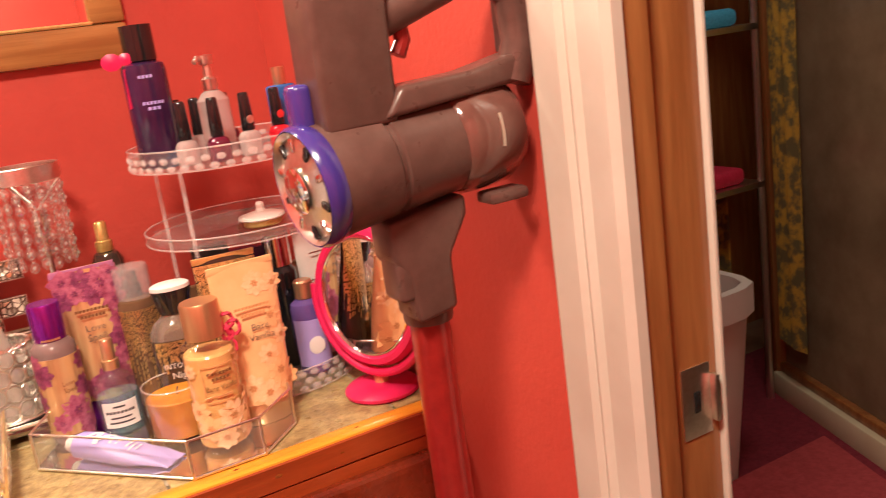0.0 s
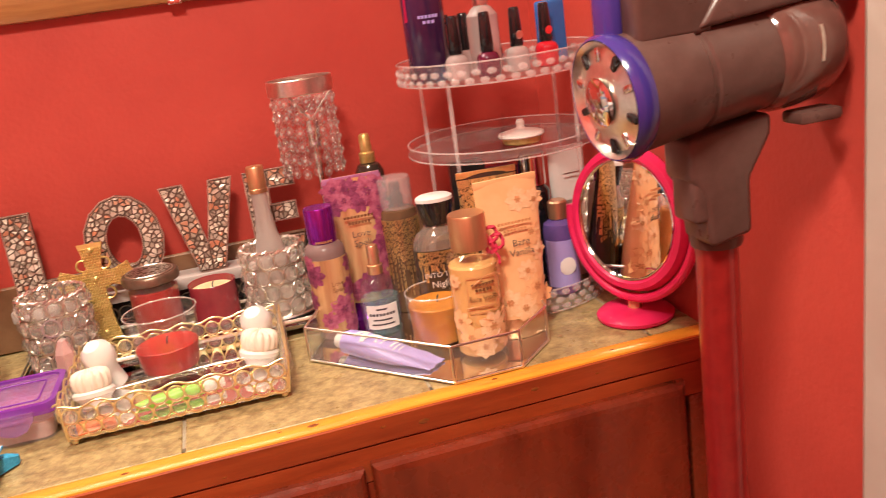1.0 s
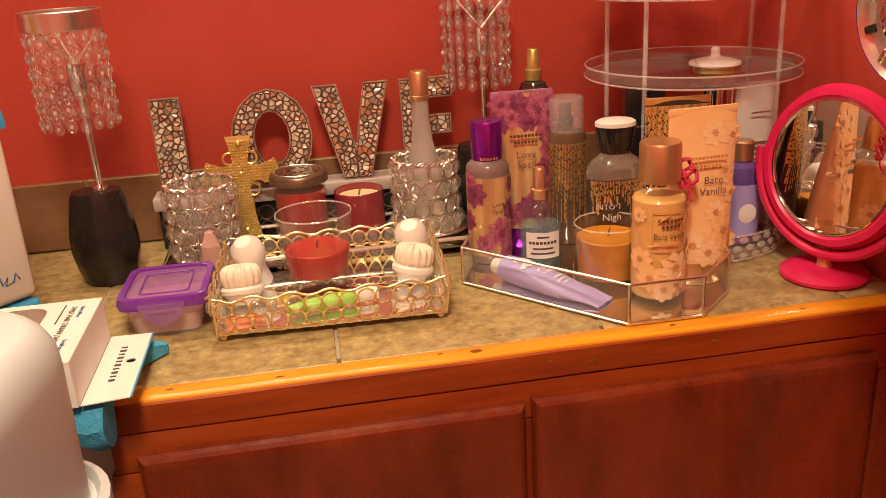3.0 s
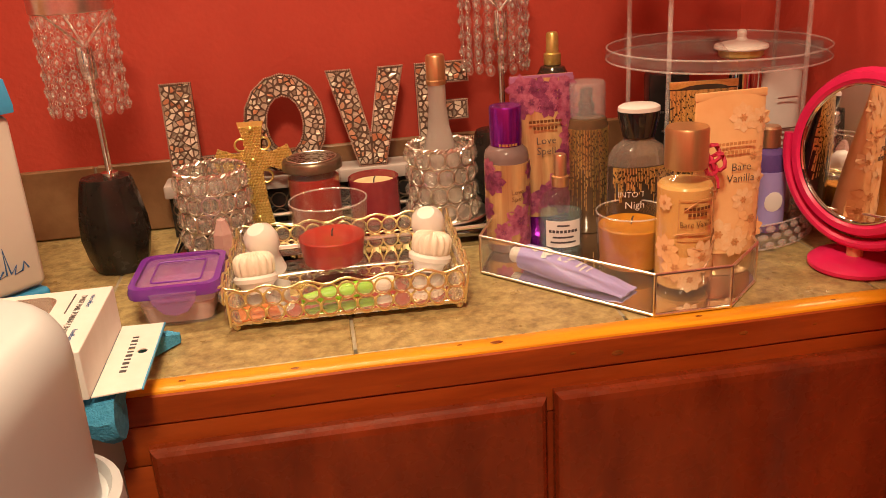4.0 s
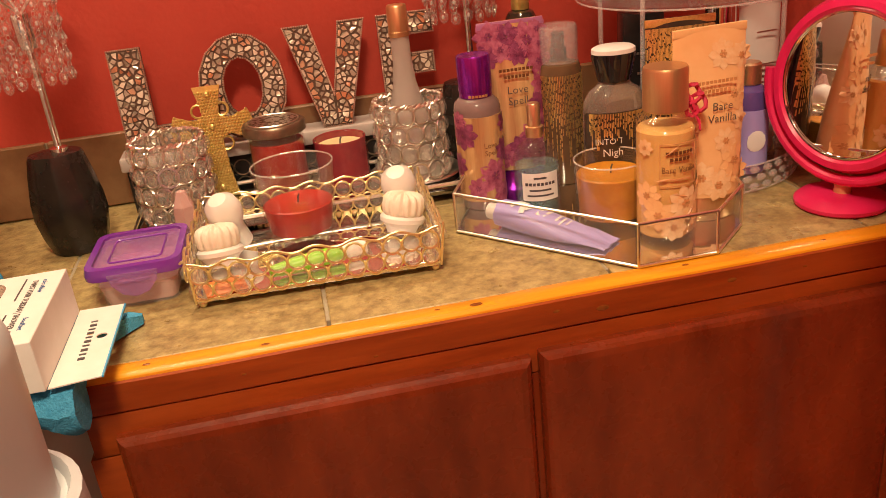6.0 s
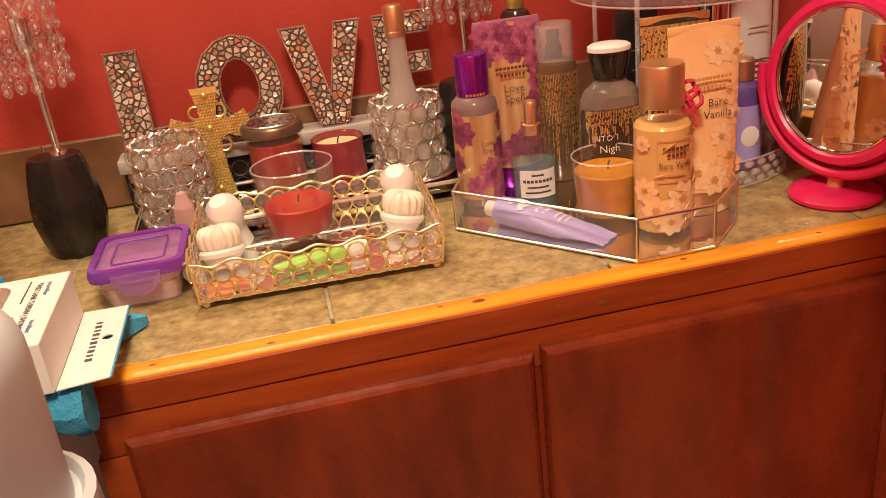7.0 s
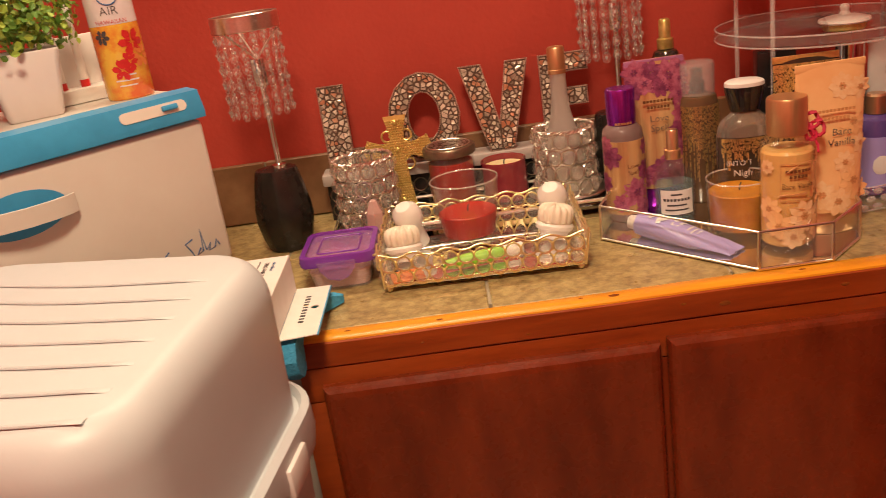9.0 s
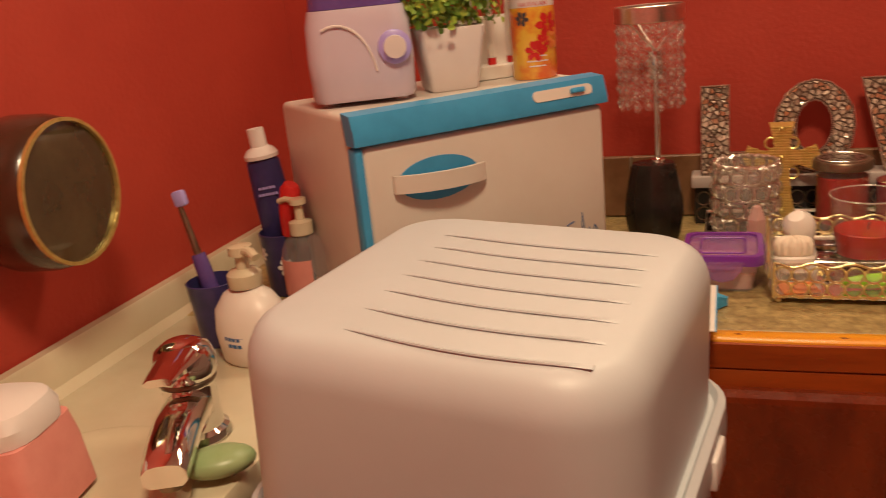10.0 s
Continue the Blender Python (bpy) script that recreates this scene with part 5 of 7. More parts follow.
bars([(-0.006, 0.044, 0.016), (-0.006, 0.028, 0.028), (-0.006, 0.021, 0.034)], "ink", b5, at(0, 0, 0, 0), bend=0.0306, h=0.0022)
bars([(-0.006, 0.036, 0.040)], "ink", b5, at(0, 0, 0, 0), bend=0.0306, h=0.0036)
bm = bmesh.new()
add_lathe(bm, [(0.011, 0.090), (0.0115, 0.103), (0.0085, 0.104), (0.0085, 0.130), (0.007, 0.1325), (0, 0.133)], 24)
part("sprayer", bm, "rose_gold_cap", b5, "rose gold spray top")

jar_candle("glass_candle", "amber wax candle in a clear glass tumbler", 0.143, 0.148, OZ, 0.0435, 0.078, "bottle_glass", "amber_wax", 0.78, taper=0.93, base=0.010)

# peach mist, copper cap, red ribbon
b7 = thing("mist_bottle", "peach mist bottle with copper cap and red ribbon", "bottle", at(0.181, 0.082, OZ, 3), group="scent bottles in the tray")
bm = bmesh.new()
add_lathe(bm, [(0, 0), (0.0315, 0), (0.0335, 0.003), (0.0335, 0.130), (0.032, 0.138), (0.025, 0.1435), (0.021, 0.146), (0, 0.146)], 40)
part("body", bm, "bottle_glass", b7, "clear bottle wall")
bm = bmesh.new()
add_lathe(bm, [(0, 0.007), (0.029, 0.007), (0.0312, 0.010), (0.0312, 0.126), (0.029, 0.129), (0, 0.1295)], 40)
part("liquid", bm, "peach_liquid", b7, "golden peach liquid")
for a0, a1, z0, z1 in ((-37, 37, 0.1160, 0.1168), (-37, 37, 0.0690, 0.0698), (-37.6, -36.4, 0.069, 0.1168), (36.4, 37.6, 0.069, 0.1168)):
    bm = bmesh.new()
    wrap_patch(bm, 0.0336, a0, a1, z0, z1, 12 if a1 - a0 > 9 else 1)
    part("print_line", bm, "peach_dark", b7, smooth=False)
bm = bmesh.new()
add_lathe(bm, [(0.0225, 0.1462), (0.0243, 0.1475), (0.0243, 0.190), (0.0228, 0.193), (0, 0.1935)], 40)
part("cap", bm, "copper_cap", b7, "brushed copper cap")
scatter_blossoms(b7, 0.0340, ((-40, 0.036, 1.1), (12, 0.048, 1.3), (50, 0.030, 1.1), (-12, 0.022, 1.0), (-62, 0.058, 1.0), (66, 0.060, 1.0), (58, 0.120, 0.7), (-66, 0.112, 0.6)), "peach_light", 0.017, "peach_tube")
bm = bmesh.new()
for aa, zz, ln, sl in ((-28, 0.104, 0.020, 0.6), (30, 0.125, 0.015, -0.4), (36, 0.060, 0.02, 0.5), (-10, 0.060, 0.02, -0.3), (12, 0.030, 0.018, 0.8), (-45, 0.075, 0.018, 0.2)):
    pl = on_cylinder(0.0343, aa, zz)
    add_tube(bm, [pl(ln * t * math.cos(sl), ln * t * math.sin(sl), 0.0002 + 0.002 * 0) for t in (0, 0.5, 1)], lambda t: 0.0014 * (1.05 - abs(2 * t - 1)), 5)
tagged(part("printed_stems", bm, "peach_dark", b7), kind="stuff")
bars([(0, 0.1065, 0.033), (0, 0.0995, 0.024)], "ink_brown", b7, at(0, 0, 0), bend=0.0338, h=0.0034)
writing("Bare Vanilla", 0.0105, "ink_brown", b7, at(0, 0, 0.0875, 0), bend=0.0338, name="scent_name", width=0.040)
bars([(0, 0.077, 0.022)], "peach_dark", b7, at(0, 0, 0), bend=0.0340, h=0.002)
bm = bmesh.new()
for sx, sz, rr in ((0.004, 0.009, 0.010), (0.011, -0.002, 0.010), (0.002, -0.008, 0.008)):
    add_tube(bm, [(0.024 + sx + rr * 0.8 * math.cos(a * math.pi / 5), -0.008 + 0.004 * math.sin(2 * a), 0.152 + sz + rr * math.sin(a * math.pi / 5)) for a in range(10)], 0.0026, 5, True)
add_tube(bm, [(0.024, -0.006, 0.150), (0.0335, -0.012, 0.130), (0.031, -0.018, 0.122)], 0.0018, 5)
part("ribbon", bm, "ribbon", b7, "red ribbon bow")

# peach tube
tB, fB = squeeze_tube("lotion_tube", "peach lotion tube with blossom print standing beside the mist", 0.249, 0.118, OZ, 2, 0.088, 0.052, 0.220, "peach_tube", "copper_cap")
put_flowers(tB, fB, [(0.012, 0.190, 0.9), (0.036, 0.185, 0.8), (0.024, 0.145, 1.0), (0.034, 0.115, 0.7), (0.010, 0.095, 0.8), (0.022, 0.07, 1.1), (-0.02, 0.055, 1.0), (0.0, 0.045, 1.0), (0.034, 0.05, 0.9)], ["peach_light", "peach_light", "peach_tube"], 0.020)
writing("Bare\nVanilla", 0.0135, "ink", tB, Matrix.Translation((0.006, -0.0215, 0.128)), name="scent_name")
bars([(0.0, 0.163, 0.048), (0.0, 0.153, 0.034)], "peach_dark", tB, Matrix.Translation((0, -0.0195, 0)), h=0.0036)

# gold glitter tube behind
tC, fC = squeeze_tube("lotion_tube", "dark lotion tube with gold glitter strands", 0.245, 0.182, OZ, -6, 0.084, 0.046, 0.222, "dark_liquid", "black_plastic", crimp="gold_ink")
rgx = random.Random(11)
bm = bmesh.new()
for i in range(56):
    u = -0.041 + 0.082 * i / 55
    v = 0.212
    while v > 0.06 + 0.08 * rgx.random():
        ln, w = rgx.uniform(0.004, 0.014), rgx.uniform(0.0004, 0.0008)
        bm.faces.new([bm.verts.new(fC(u + a, v + b, 0.0003)) for a, b in ((-w, 0), (w, 0), (w, -ln), (-w, -ln))])
        v -= ln + rgx.uniform(0.0005, 0.003)
tagged(part("gilding", bm, "gold_ink", tC, "gold glitter strands", smooth=False), kind="stuff")

# lavender tube lying in the tray
lt = thing("hand_cream_tube", "lavender hand cream tube lying on the mirrored base", "tube", Matrix.Translation((0.006, 0.200, OZ + 0.0172)) @ Matrix.Rotation(math.atan2(-0.150, 0.128), 4, "Z"))
bm = bmesh.new()
secs = []
for t, w, d in ((0, 0.011, 0.010), (0.01, 0.0185, 0.0160), (0.2, 0.0220, 0.0164), (0.4, 0.0232, 0.0148), (0.6, 0.0235, 0.0105), (0.8, 0.0215, 0.0050), (0.94, 0.0180, 0.0014), (1.0, 0.0185, 0.0011)):
    wob = 0.0018 * math.sin(t * 9)
    secs.append([(0.016 + 0.150 * t, w * math.cos(2 * math.pi * k / 28) + wob, d * math.sin(2 * math.pi * k / 28) - 0.0150 * t ** 1.3 + 0.0009 * math.sin(5 * k + 11 * t)) for k in range(28)])
loft(bm, secs)
part("body", bm, "lavender_tube", lt)
bm = bmesh.new()
add_lathe(bm, [(0, 0), (0.0095, 0), (0.010, 0.001), (0.010, 0.0155), (0, 0.0155)], 20, m=Matrix.Rotation(radians(90), 4, "Y"))
part("cap", bm, "soft_white", lt, "white screw cap")
for k, (x0, y0, ln, wd, an) in enumerate(((0.042, 0.002, 0.024, 0.006, 70), (0.052, -0.002, 0.026, 0.007, 105), (0.062, 0.003, 0.024, 0.006, 62), (0.074, 0.0, 0.018, 0.005, 95), (0.083, 0.001, 0.018, 0.004, 80), (0.098, 0.002, 0.018, 0.003, 90), (0.105, -0.002, 0.018, 0.0025, 90), (0.112, 0.0, 0.014, 0.002, 90))):
    bm = bmesh.new()
    ca, sa = math.cos(radians(an)), math.sin(radians(an))
    rowp = []
    for i in range(7):
        a = -ln / 2 + ln * i / 6
        pr = []
        for b in (-wd / 2, wd / 2):
            x, y = x0 + a * ca - b * sa, y0 + a * sa + b * ca
            t = (x - 0.016) / 0.150
            d = 0.0166 - 0.0010 * t - max(0, t - 0.25) * 0.0150
            z = d * math.sqrt(max(0.05, 1 - (y / 0.0230) ** 2)) - 0.0150 * t ** 1.3
            pr.append(bm.verts.new((x, y, z + 0.0012)))
        rowp.append(pr)
    for p, q in zip(rowp, rowp[1:]):
        bm.faces.new((p[0], p[1], q[1], q[0]))
    part("print_bar", bm, "white_ink", lt, smooth=False)

# ---------------------------------------------------------------- acrylic organiser with what stands on it
OX, OY, OR = 0.318, 0.305, 0.145
org = thing("acrylic_organizer", "round clear acrylic organiser with three shelves", "organizer", at(OX, OY, C))


st_bm = bmesh.new()
bmesh.ops.create_uvsphere(st_bm, u_segments=6, v_segments=4, radius=1.0)
stud_me = mesh_of("stud", st_bm, "acrylic_edge", smooth=False)


def acrylic_shelf(z, hgt, r, name, studs):
    bm = bmesh.new()
    add_lathe(bm, [(0, z), (r, z), (r + 0.002, z + 0.002), (r + 0.002, z + hgt), (r - 0.001, z + hgt), (r - 0.001, z + 0.004), (0, z + 0.004)], 56)
    sh = part(name, bm, "acrylic", org, "clear acrylic tray")
    for row in range(studs):
        for i in range(44):
            a = 2 * math.pi * (i + 0.5 * (row % 2)) / 44
            piece("stud", stud_me, sh, Matrix.Translation(((r + 0.001) * math.sin(a), -(r + 0.001) * math.cos(a), z + 0.006 + 0.011 * row)) @ Matrix.Rotation(a, 4, "Z") @ Matrix.Diagonal((0.0078, 0.003, 0.0048, 1)))
    bm = bmesh.new()
    for rr, zz in ((r + 0.0005, z + hgt), (r + 0.001, z + 0.001)):
        add_tube(bm, [(rr * math.cos(a * math.pi / 36), rr * math.sin(a * math.pi / 36), zz) for a in range(72)], 0.0013, 5, True)
    part("bright_edge", bm, "acrylic_edge", sh)
    return sh


acrylic_shelf(0.003, 0.034, OR - 0.004, "bottom_tray", 3)
acrylic_shelf(0.235, 0.016, OR, "middle_tray", 0)
acrylic_shelf(0.343, 0.030, OR, "top_tray", 2)
for a in (20, 160, 215, 325):
    bm = bmesh.new()
    x, y = (OR - 0.03) * math.cos(radians(a)), (OR - 0.03) * math.sin(radians(a))
    add_tube(bm, [(x, y, 0.006), (x, y, 0.344)], 0.0032, 10)
    part("post", bm, "acrylic_edge", org)
for a in (10, 70, 130):
    bm = bmesh.new()
    ca, sa = math.cos(radians(a)), math.sin(radians(a))
    for z in (0.239, 0.347):
        add_prism(bm, [(-0.14 * ca - 0.001 * sa, -0.14 * sa + 0.001 * ca), (-0.14 * ca + 0.001 * sa, -0.14 * sa - 0.001 * ca), (0.14 * ca + 0.001 * sa, 0.14 * sa - 0.001 * ca), (0.14 * ca - 0.001 * sa, 0.14 * sa + 0.001 * ca)], z, z + 0.022)
    part("divider", bm, "acrylic", org)
TOPZ, MIDZ, LOWZ = C + 0.3475, C + 0.2395, C + 0.0075


def nail_polish(x, y, colour, label, dot=None):
    ob = thing("nail_polish", label, "nail polish", at(x, y, TOPZ, (x * 900) % 40), group="nail polish bottles on the organiser")
    bm = bmesh.new()
    add_lathe(bm, [(0, 0), (0.013, 0), (0.0145, 0.002), (0.0150, 0.026), (0.012, 0.032), (0.007, 0.035), (0, 0.035)], 20, power=2.8)
    part("bottle", bm, colour, ob)
    bm = bmesh.new()
    add_lathe(bm, [(0.0085, 0.0352), (0.0095, 0.037), (0.0075, 0.085), (0.006, 0.0875), (0, 0.088)], 20)
    c = part("cap", bm, "black_gloss", ob, "tall black cap")
    if dot:
        bm = bmesh.new()
        add_ball(bm, (0, -0.0090, 0.05), 0.006, 2, (1, 0.15, 1))
        part("sticker", bm, dot, c)
    return ob


for x, y, c, lab, dot in ((0.240, 0.235, "polish_clear", "clear nail polish with a tall black cap", None), (0.278, 0.210, "polish_plum", "plum nail polish with a tall black cap", None),
                          (0.255, 0.330, "polish_clear", "clear nail polish with a tall black cap", None), (0.275, 0.300, "polish_clear", "clear nail polish with a tall black cap", None),
                          (0.325, 0.220, "polish_clear", "clear nail polish with a grey dot on its cap", "silver_wire"), (0.372, 0.228, "polish_red", "red nail polish with a red dot on its cap", "red_plastic"),
                          (0.330, 0.345, "polish_plum", "plum nail polish with a tall black cap", None)):
    nail_polish(x, y, c, lab, dot)

dk = thing("lotion_bottle", "tall dark plum lotion bottle with a pink ribbon bow", "bottle", at(0.212, 0.278, TOPZ, -10) @ Matrix.Diagonal((1, 1, 1.07, 1)))
bm = bmesh.new()
add_lathe(bm, [(0, 0), (0.028, 0), (0.030, 0.003), (0.030, 0.125), (0.028, 0.133), (0.022, 0.136), (0, 0.136)], 32)
part("body", bm, "dusk_bottle", dk)
bm = bmesh.new()
add_lathe(bm, [(0.020, 0.1365), (0.0215, 0.138), (0.0215, 0.182), (0, 0.183)], 28)
part("cap", bm, "black_gloss", dk)
bars([(0.004, 0.085, 0.03), (0.004, 0.078, 0.018), (0.0, 0.118, 0.02)], "lavender_tube", dk, at(0, 0, 0), bend=0.0302, h=0.004)
bm = bmesh.new()
for cx, cz, rr in ((-0.016, 0.012, 0.014), (0.002, 0.014, 0.010)):
    loft(bm, [[(-0.022 + cx + rr * math.cos(a) * k, -0.016 - 0.003 * (1 - k), 0.128 + cz + rr * 0.8 * math.sin(a) * k) for a in [i * math.pi / 5 for i in range(10)]] for k in (1.0, 0.7, 0.15)])
loft(bm, [[(-0.026 + d, -0.018, 0.130 - z) for d, z in ((0, 0), (0.008, 0), (0.012 + s, 0.045), (-0.002 + s, 0.05))] for s in (0.0, 0.001)])
part("ribbon_bow", bm, "pink_plastic", dk, "bright pink ribbon bow")

pu = thing("pump_bottle", "clear bottle with a silver pump on the organiser", "bottle", at(0.300, 0.285, TOPZ, 20) @ Matrix.Diagonal((1.1, 1.1, 1.3, 1)))
bm = bmesh.new()
add_lathe(bm, [(0, 0), (0.020, 0), (0.021, 0.002), (0.021, 0.062), (0.014, 0.070), (0.009, 0.073), (0, 0.073)], 24)
part("body", bm, "polish_clear", pu)
bm = bmesh.new()
add_lathe(bm, [(0.010, 0.0735), (0.0105, 0.085), (0.006, 0.088), (0.005, 0.100), (0.009, 0.101), (0.010, 0.110), (0, 0.112)], 20)
add_tube(bm, [(0, 0, 0.106), (-0.016, -0.004, 0.1085), (-0.021, -0.005, 0.104)], 0.0032, 8)
part("pump", bm, "silver_wire", pu, "silver pump head")

bp = thing("perfume_bottle", "flat cobalt blue perfume bottle with a gold cap", "bottle", at(0.395, 0.262, TOPZ, 12))
bm = bmesh.new()
add_box(bm, (0, 0, 0.045), (0.040, 0.024, 0.088), 0.005, 3)
part("body", bm, "perfume_blue", bp)
bm = bmesh.new()
add_lathe(bm, [(0.009, 0.0892), (0.0095, 0.091), (0.0095, 0.114), (0, 0.115)], 20)
part("cap", bm, "rose_gold_cap", bp)

pj = thing("trinket_jar", "small clear jar with gold lid and cream knob", "jar", at(0.332, 0.262, MIDZ))
bm = bmesh.new()
add_lathe(bm, [(0, 0), (0.026, 0), (0.028, 0.002), (0.029, 0.010), (0, 0.010)], 28)
part("body", bm, "gold", pj)
bm = bmesh.new()
add_lathe(bm, [(0.033, 0.0102), (0.0345, 0.012), (0.0335, 0.0155), (0.020, 0.019), (0.008, 0.021), (0.0055, 0.025), (0.0065, 0.031), (0.004, 0.0345), (0, 0.035)], 28)
part("lid", bm, "soft_white", pj, "cream lid with a round knob")

# bottom tier
def plain_pack(x, y, w, d, h, material, rz, label, cap=None):
    ob = thing("cosmetic_box", label, "box", at(x, y, LOWZ, rz))
    bm = bmesh.new()
    add_box(bm, (0, 0, h / 2), (w, d, h), 0.0025, 2)
    part("carton", bm, material, ob)
    bars([(0, h * 0.75, w * 0.5), (0, h * 0.62, w * 0.35)], "silver_wire", ob, Matrix.Translation((0, -d / 2, 0)), h=0.003)
    return ob


plain_pack(0.262, 0.335, 0.055, 0.035, 0.205, "black_plastic", -8, "black cosmetics carton on the lowest shelf")
plain_pack(0.320, 0.350, 0.050, 0.030, 0.185, "dusk_bottle", 6, "dark plum cosmetics carton on the lowest shelf")
bk = thing("perfume_bottle", "black scent bottle with a chrome cap", "bottle", at(0.352, 0.290, LOWZ, 0))
bm = bmesh.new()
add_lathe(bm, [(0, 0), (0.023, 0), (0.025, 0.003), (0.025, 0.150), (0.019, 0.158), (0, 0.158)], 28)
part("body", bm, "black_gloss", bk)
bm = bmesh.new()
add_lathe(bm, [(0.0195, 0.1585), (0.021, 0.160), (0.021, 0.208), (0.019, 0.210), (0, 0.2105)], 28)
part("cap", bm, "chrome", bk, "ribbed chrome cap")
tD, fD = squeeze_tube("lotion_tube", "white lotion tube standing on its cap", 0.412, 0.295, LOWZ, 4, 0.062, 0.04, 0.208, "card_white", "white_plastic", group="squeeze tubes on the organiser")
bars([(0, 0.168, 0.03), (0, 0.125, 0.04), (0, 0.117, 0.036), (0, 0.109, 0.04), (0, 0.101, 0.03)], "silver_wire", tD, Matrix.Translation((0, -0.0172, 0)), h=0.002)
vb = thing("lotion_bottle", "violet lotion bottle with silver pump cap and lavender label", "bottle", at(0.365, 0.232, LOWZ, -4))
bm = bmesh.new()
add_lathe(bm, [(0, 0), (0.023, 0), (0.025, 0.003), (0.025, 0.100), (0.023, 0.108), (0.014, 0.114), (0, 0.114)], 28)
part("body", bm, "violet_bottle", vb)
bm = bmesh.new()
wrap_patch(bm, 0.0252, -75, 75, 0.012, 0.085, 18)
part("label_paper", bm, "lavender_tube", vb, "lavender paper label")
bm = bmesh.new()
add_ball(bm, (0, -0.0255, 0.045), 0.013, 2, (1, 0.08, 1.1))
part("print_spot", bm, "white_ink", vb)
bm = bmesh.new()
add_lathe(bm, [(0.013, 0.1145), (0.0145, 0.116), (0.0145, 0.140), (0.012, 0.143), (0, 0.1435)], 24)
part("cap", bm, "rose_gold_cap", vb, "rose metal cap")

# slim dark bottle by the wall
sb = thing("perfume_bottle", "slim dark amber bottle with a gold spray cap", "bottle", at(0.128, 0.440, C, 0))
bm = bmesh.new()
add_lathe(bm, [(0, 0), (0.022, 0), (0.024, 0.003), (0.024, 0.205), (0.018, 0.217), (0.012, 0.22), (0, 0.22)], 28)
part("body", bm, "dark_liquid", sb)
bm = bmesh.new()
add_lathe(bm, [(0.0125, 0.2205), (0.013, 0.222), (0.0128, 0.236), (0.0095, 0.238), (0.009, 0.264), (0.007, 0.267), (0, 0.2675)], 24)
part("cap", bm, "gold", sb, "gold spray cap")

# ---------------------------------------------------------------- pink mirror
pm = thing("standing_mirror", "hot pink round make-up mirror on a swivel stand", "mirror", at(0.410, 0.092, C, 0))
bm = bmesh.new()
add_lathe(bm, [(0, 0), (0.050, 0), (0.0535, 0.003), (0.0535, 0.007), (0.049, 0.011), (0.030, 0.014), (0.014, 0.015), (0, 0.015)], 44)
part("foot", bm, "pink_plastic", pm, "round pink foot")
bm = bmesh.new()
add_lathe(bm, [(0.010, 0.0148), (0.010, 0.034), (0.0, 0.034)], 20)
part("stem", bm, "gold_body", pm, "short metallic stem")
MZ, MR = 0.142, 0.098
face = Matrix.Translation((0, 0, MZ)) @ Matrix.Rotation(radians(-69), 4, "Z") @ Matrix.Rotation(radians(-5), 4, "X")
yk = bmesh.new()
add_tube(yk, [(face @ Vector(((MR + 0.012) * math.cos(radians(a)), 0, (MR + 0.012) * math.sin(radians(a))))) for a in range(176, 366, 8)], 0.0066, 10)
part("yoke", yk, "pink_plastic", pm, "pink half-ring yoke")
bm = bmesh.new()
RX = Matrix.Rotation(radians(90), 4, "X")
add_lathe(bm, [(MR - 0.014, 0.0085), (MR - 0.010, 0.012), (MR - 0.002, 0.011), (MR + 0.003, 0.0), (MR - 0.002, -0.011), (MR - 0.010, -0.012), (MR - 0.014, -0.0085), (MR - 0.014, 0.0085)], 64, m=face @ RX)
rim = part("rim", bm, "pink_plastic", pm, "thick pink rim")
bm = bmesh.new()
add_lathe(bm, [(0, 0.0075), (MR - 0.0142, 0.0075), (MR - 0.0142, -0.0075), (0, -0.0075)], 64, m=face @ RX)
part("glass", bm, "mirror", rim, "mirror glass")
bm = bmesh.new()
add_tube(bm, [face @ Vector(((MR - 0.0155) * math.cos(a * math.pi / 32), -0.009, (MR - 0.0155) * math.sin(a * math.pi / 32))) for a in range(64)], 0.0016, 6, True)
part("bead", bm, "chrome", rim)

# ---------------------------------------------------------------- cordless vacuum on the wall
vac = thing("stick_vacuum", "dark cordless stick vacuum with a red wand hung on the wall", "vacuum cleaner")
P0, P1 = Vector((0.230, -0.245, 1.219)), Vector((0.446, -0.228, 1.240))
ax = (P1 - P0).normalized()
VM = Matrix.Translation(P0) @ ax.to_track_quat("Z", "Y").to_matrix().to_4x4()
LN = (P1 - P0).length
bm = bmesh.new()
add_lathe(bm, [(0.050, 0.012), (0.053, 0.02), (0.051, 0.075), (0.0475, 0.078), (0.0475, 0.082), (0.050, 0.084), (0.049, 0.155)], 44, m=VM)
part("motor_body", bm, "vac_dark", vac, "dark motor housing")
bm = bmesh.new()
add_lathe(bm, [(0.0495, 0.150), (0.0535, 0.155), (0.056, 0.175), (0.056, LN - 0.012), (0.050, LN + 0.002), (0.03, LN + 0.01), (0, LN + 0.012)], 44, m=VM)
part("dust_cup", bm, "vac_clear", vac, "smoky translucent dust cup")
bm = bmesh.new()
add_lathe(bm, [(0.0505, 0.0), (0.0535, -0.003), (0.0565, 0.002), (0.0565, 0.010), (0.053, 0.018)], 44, m=VM)
ring_p = part("end_ring", bm, "vac_purple", vac, "purple end ring")
bm = bmesh.new()
add_lathe(bm, [(0.0525, -0.003), (0.050, -0.001), (0.046, 0.003), (0.036, 0.0), (0.030, -0.003), (0.0, -0.004)], 44, m=VM)
part("end_plate", bm, "silver_wire", ring_p, "shiny silver end plate")
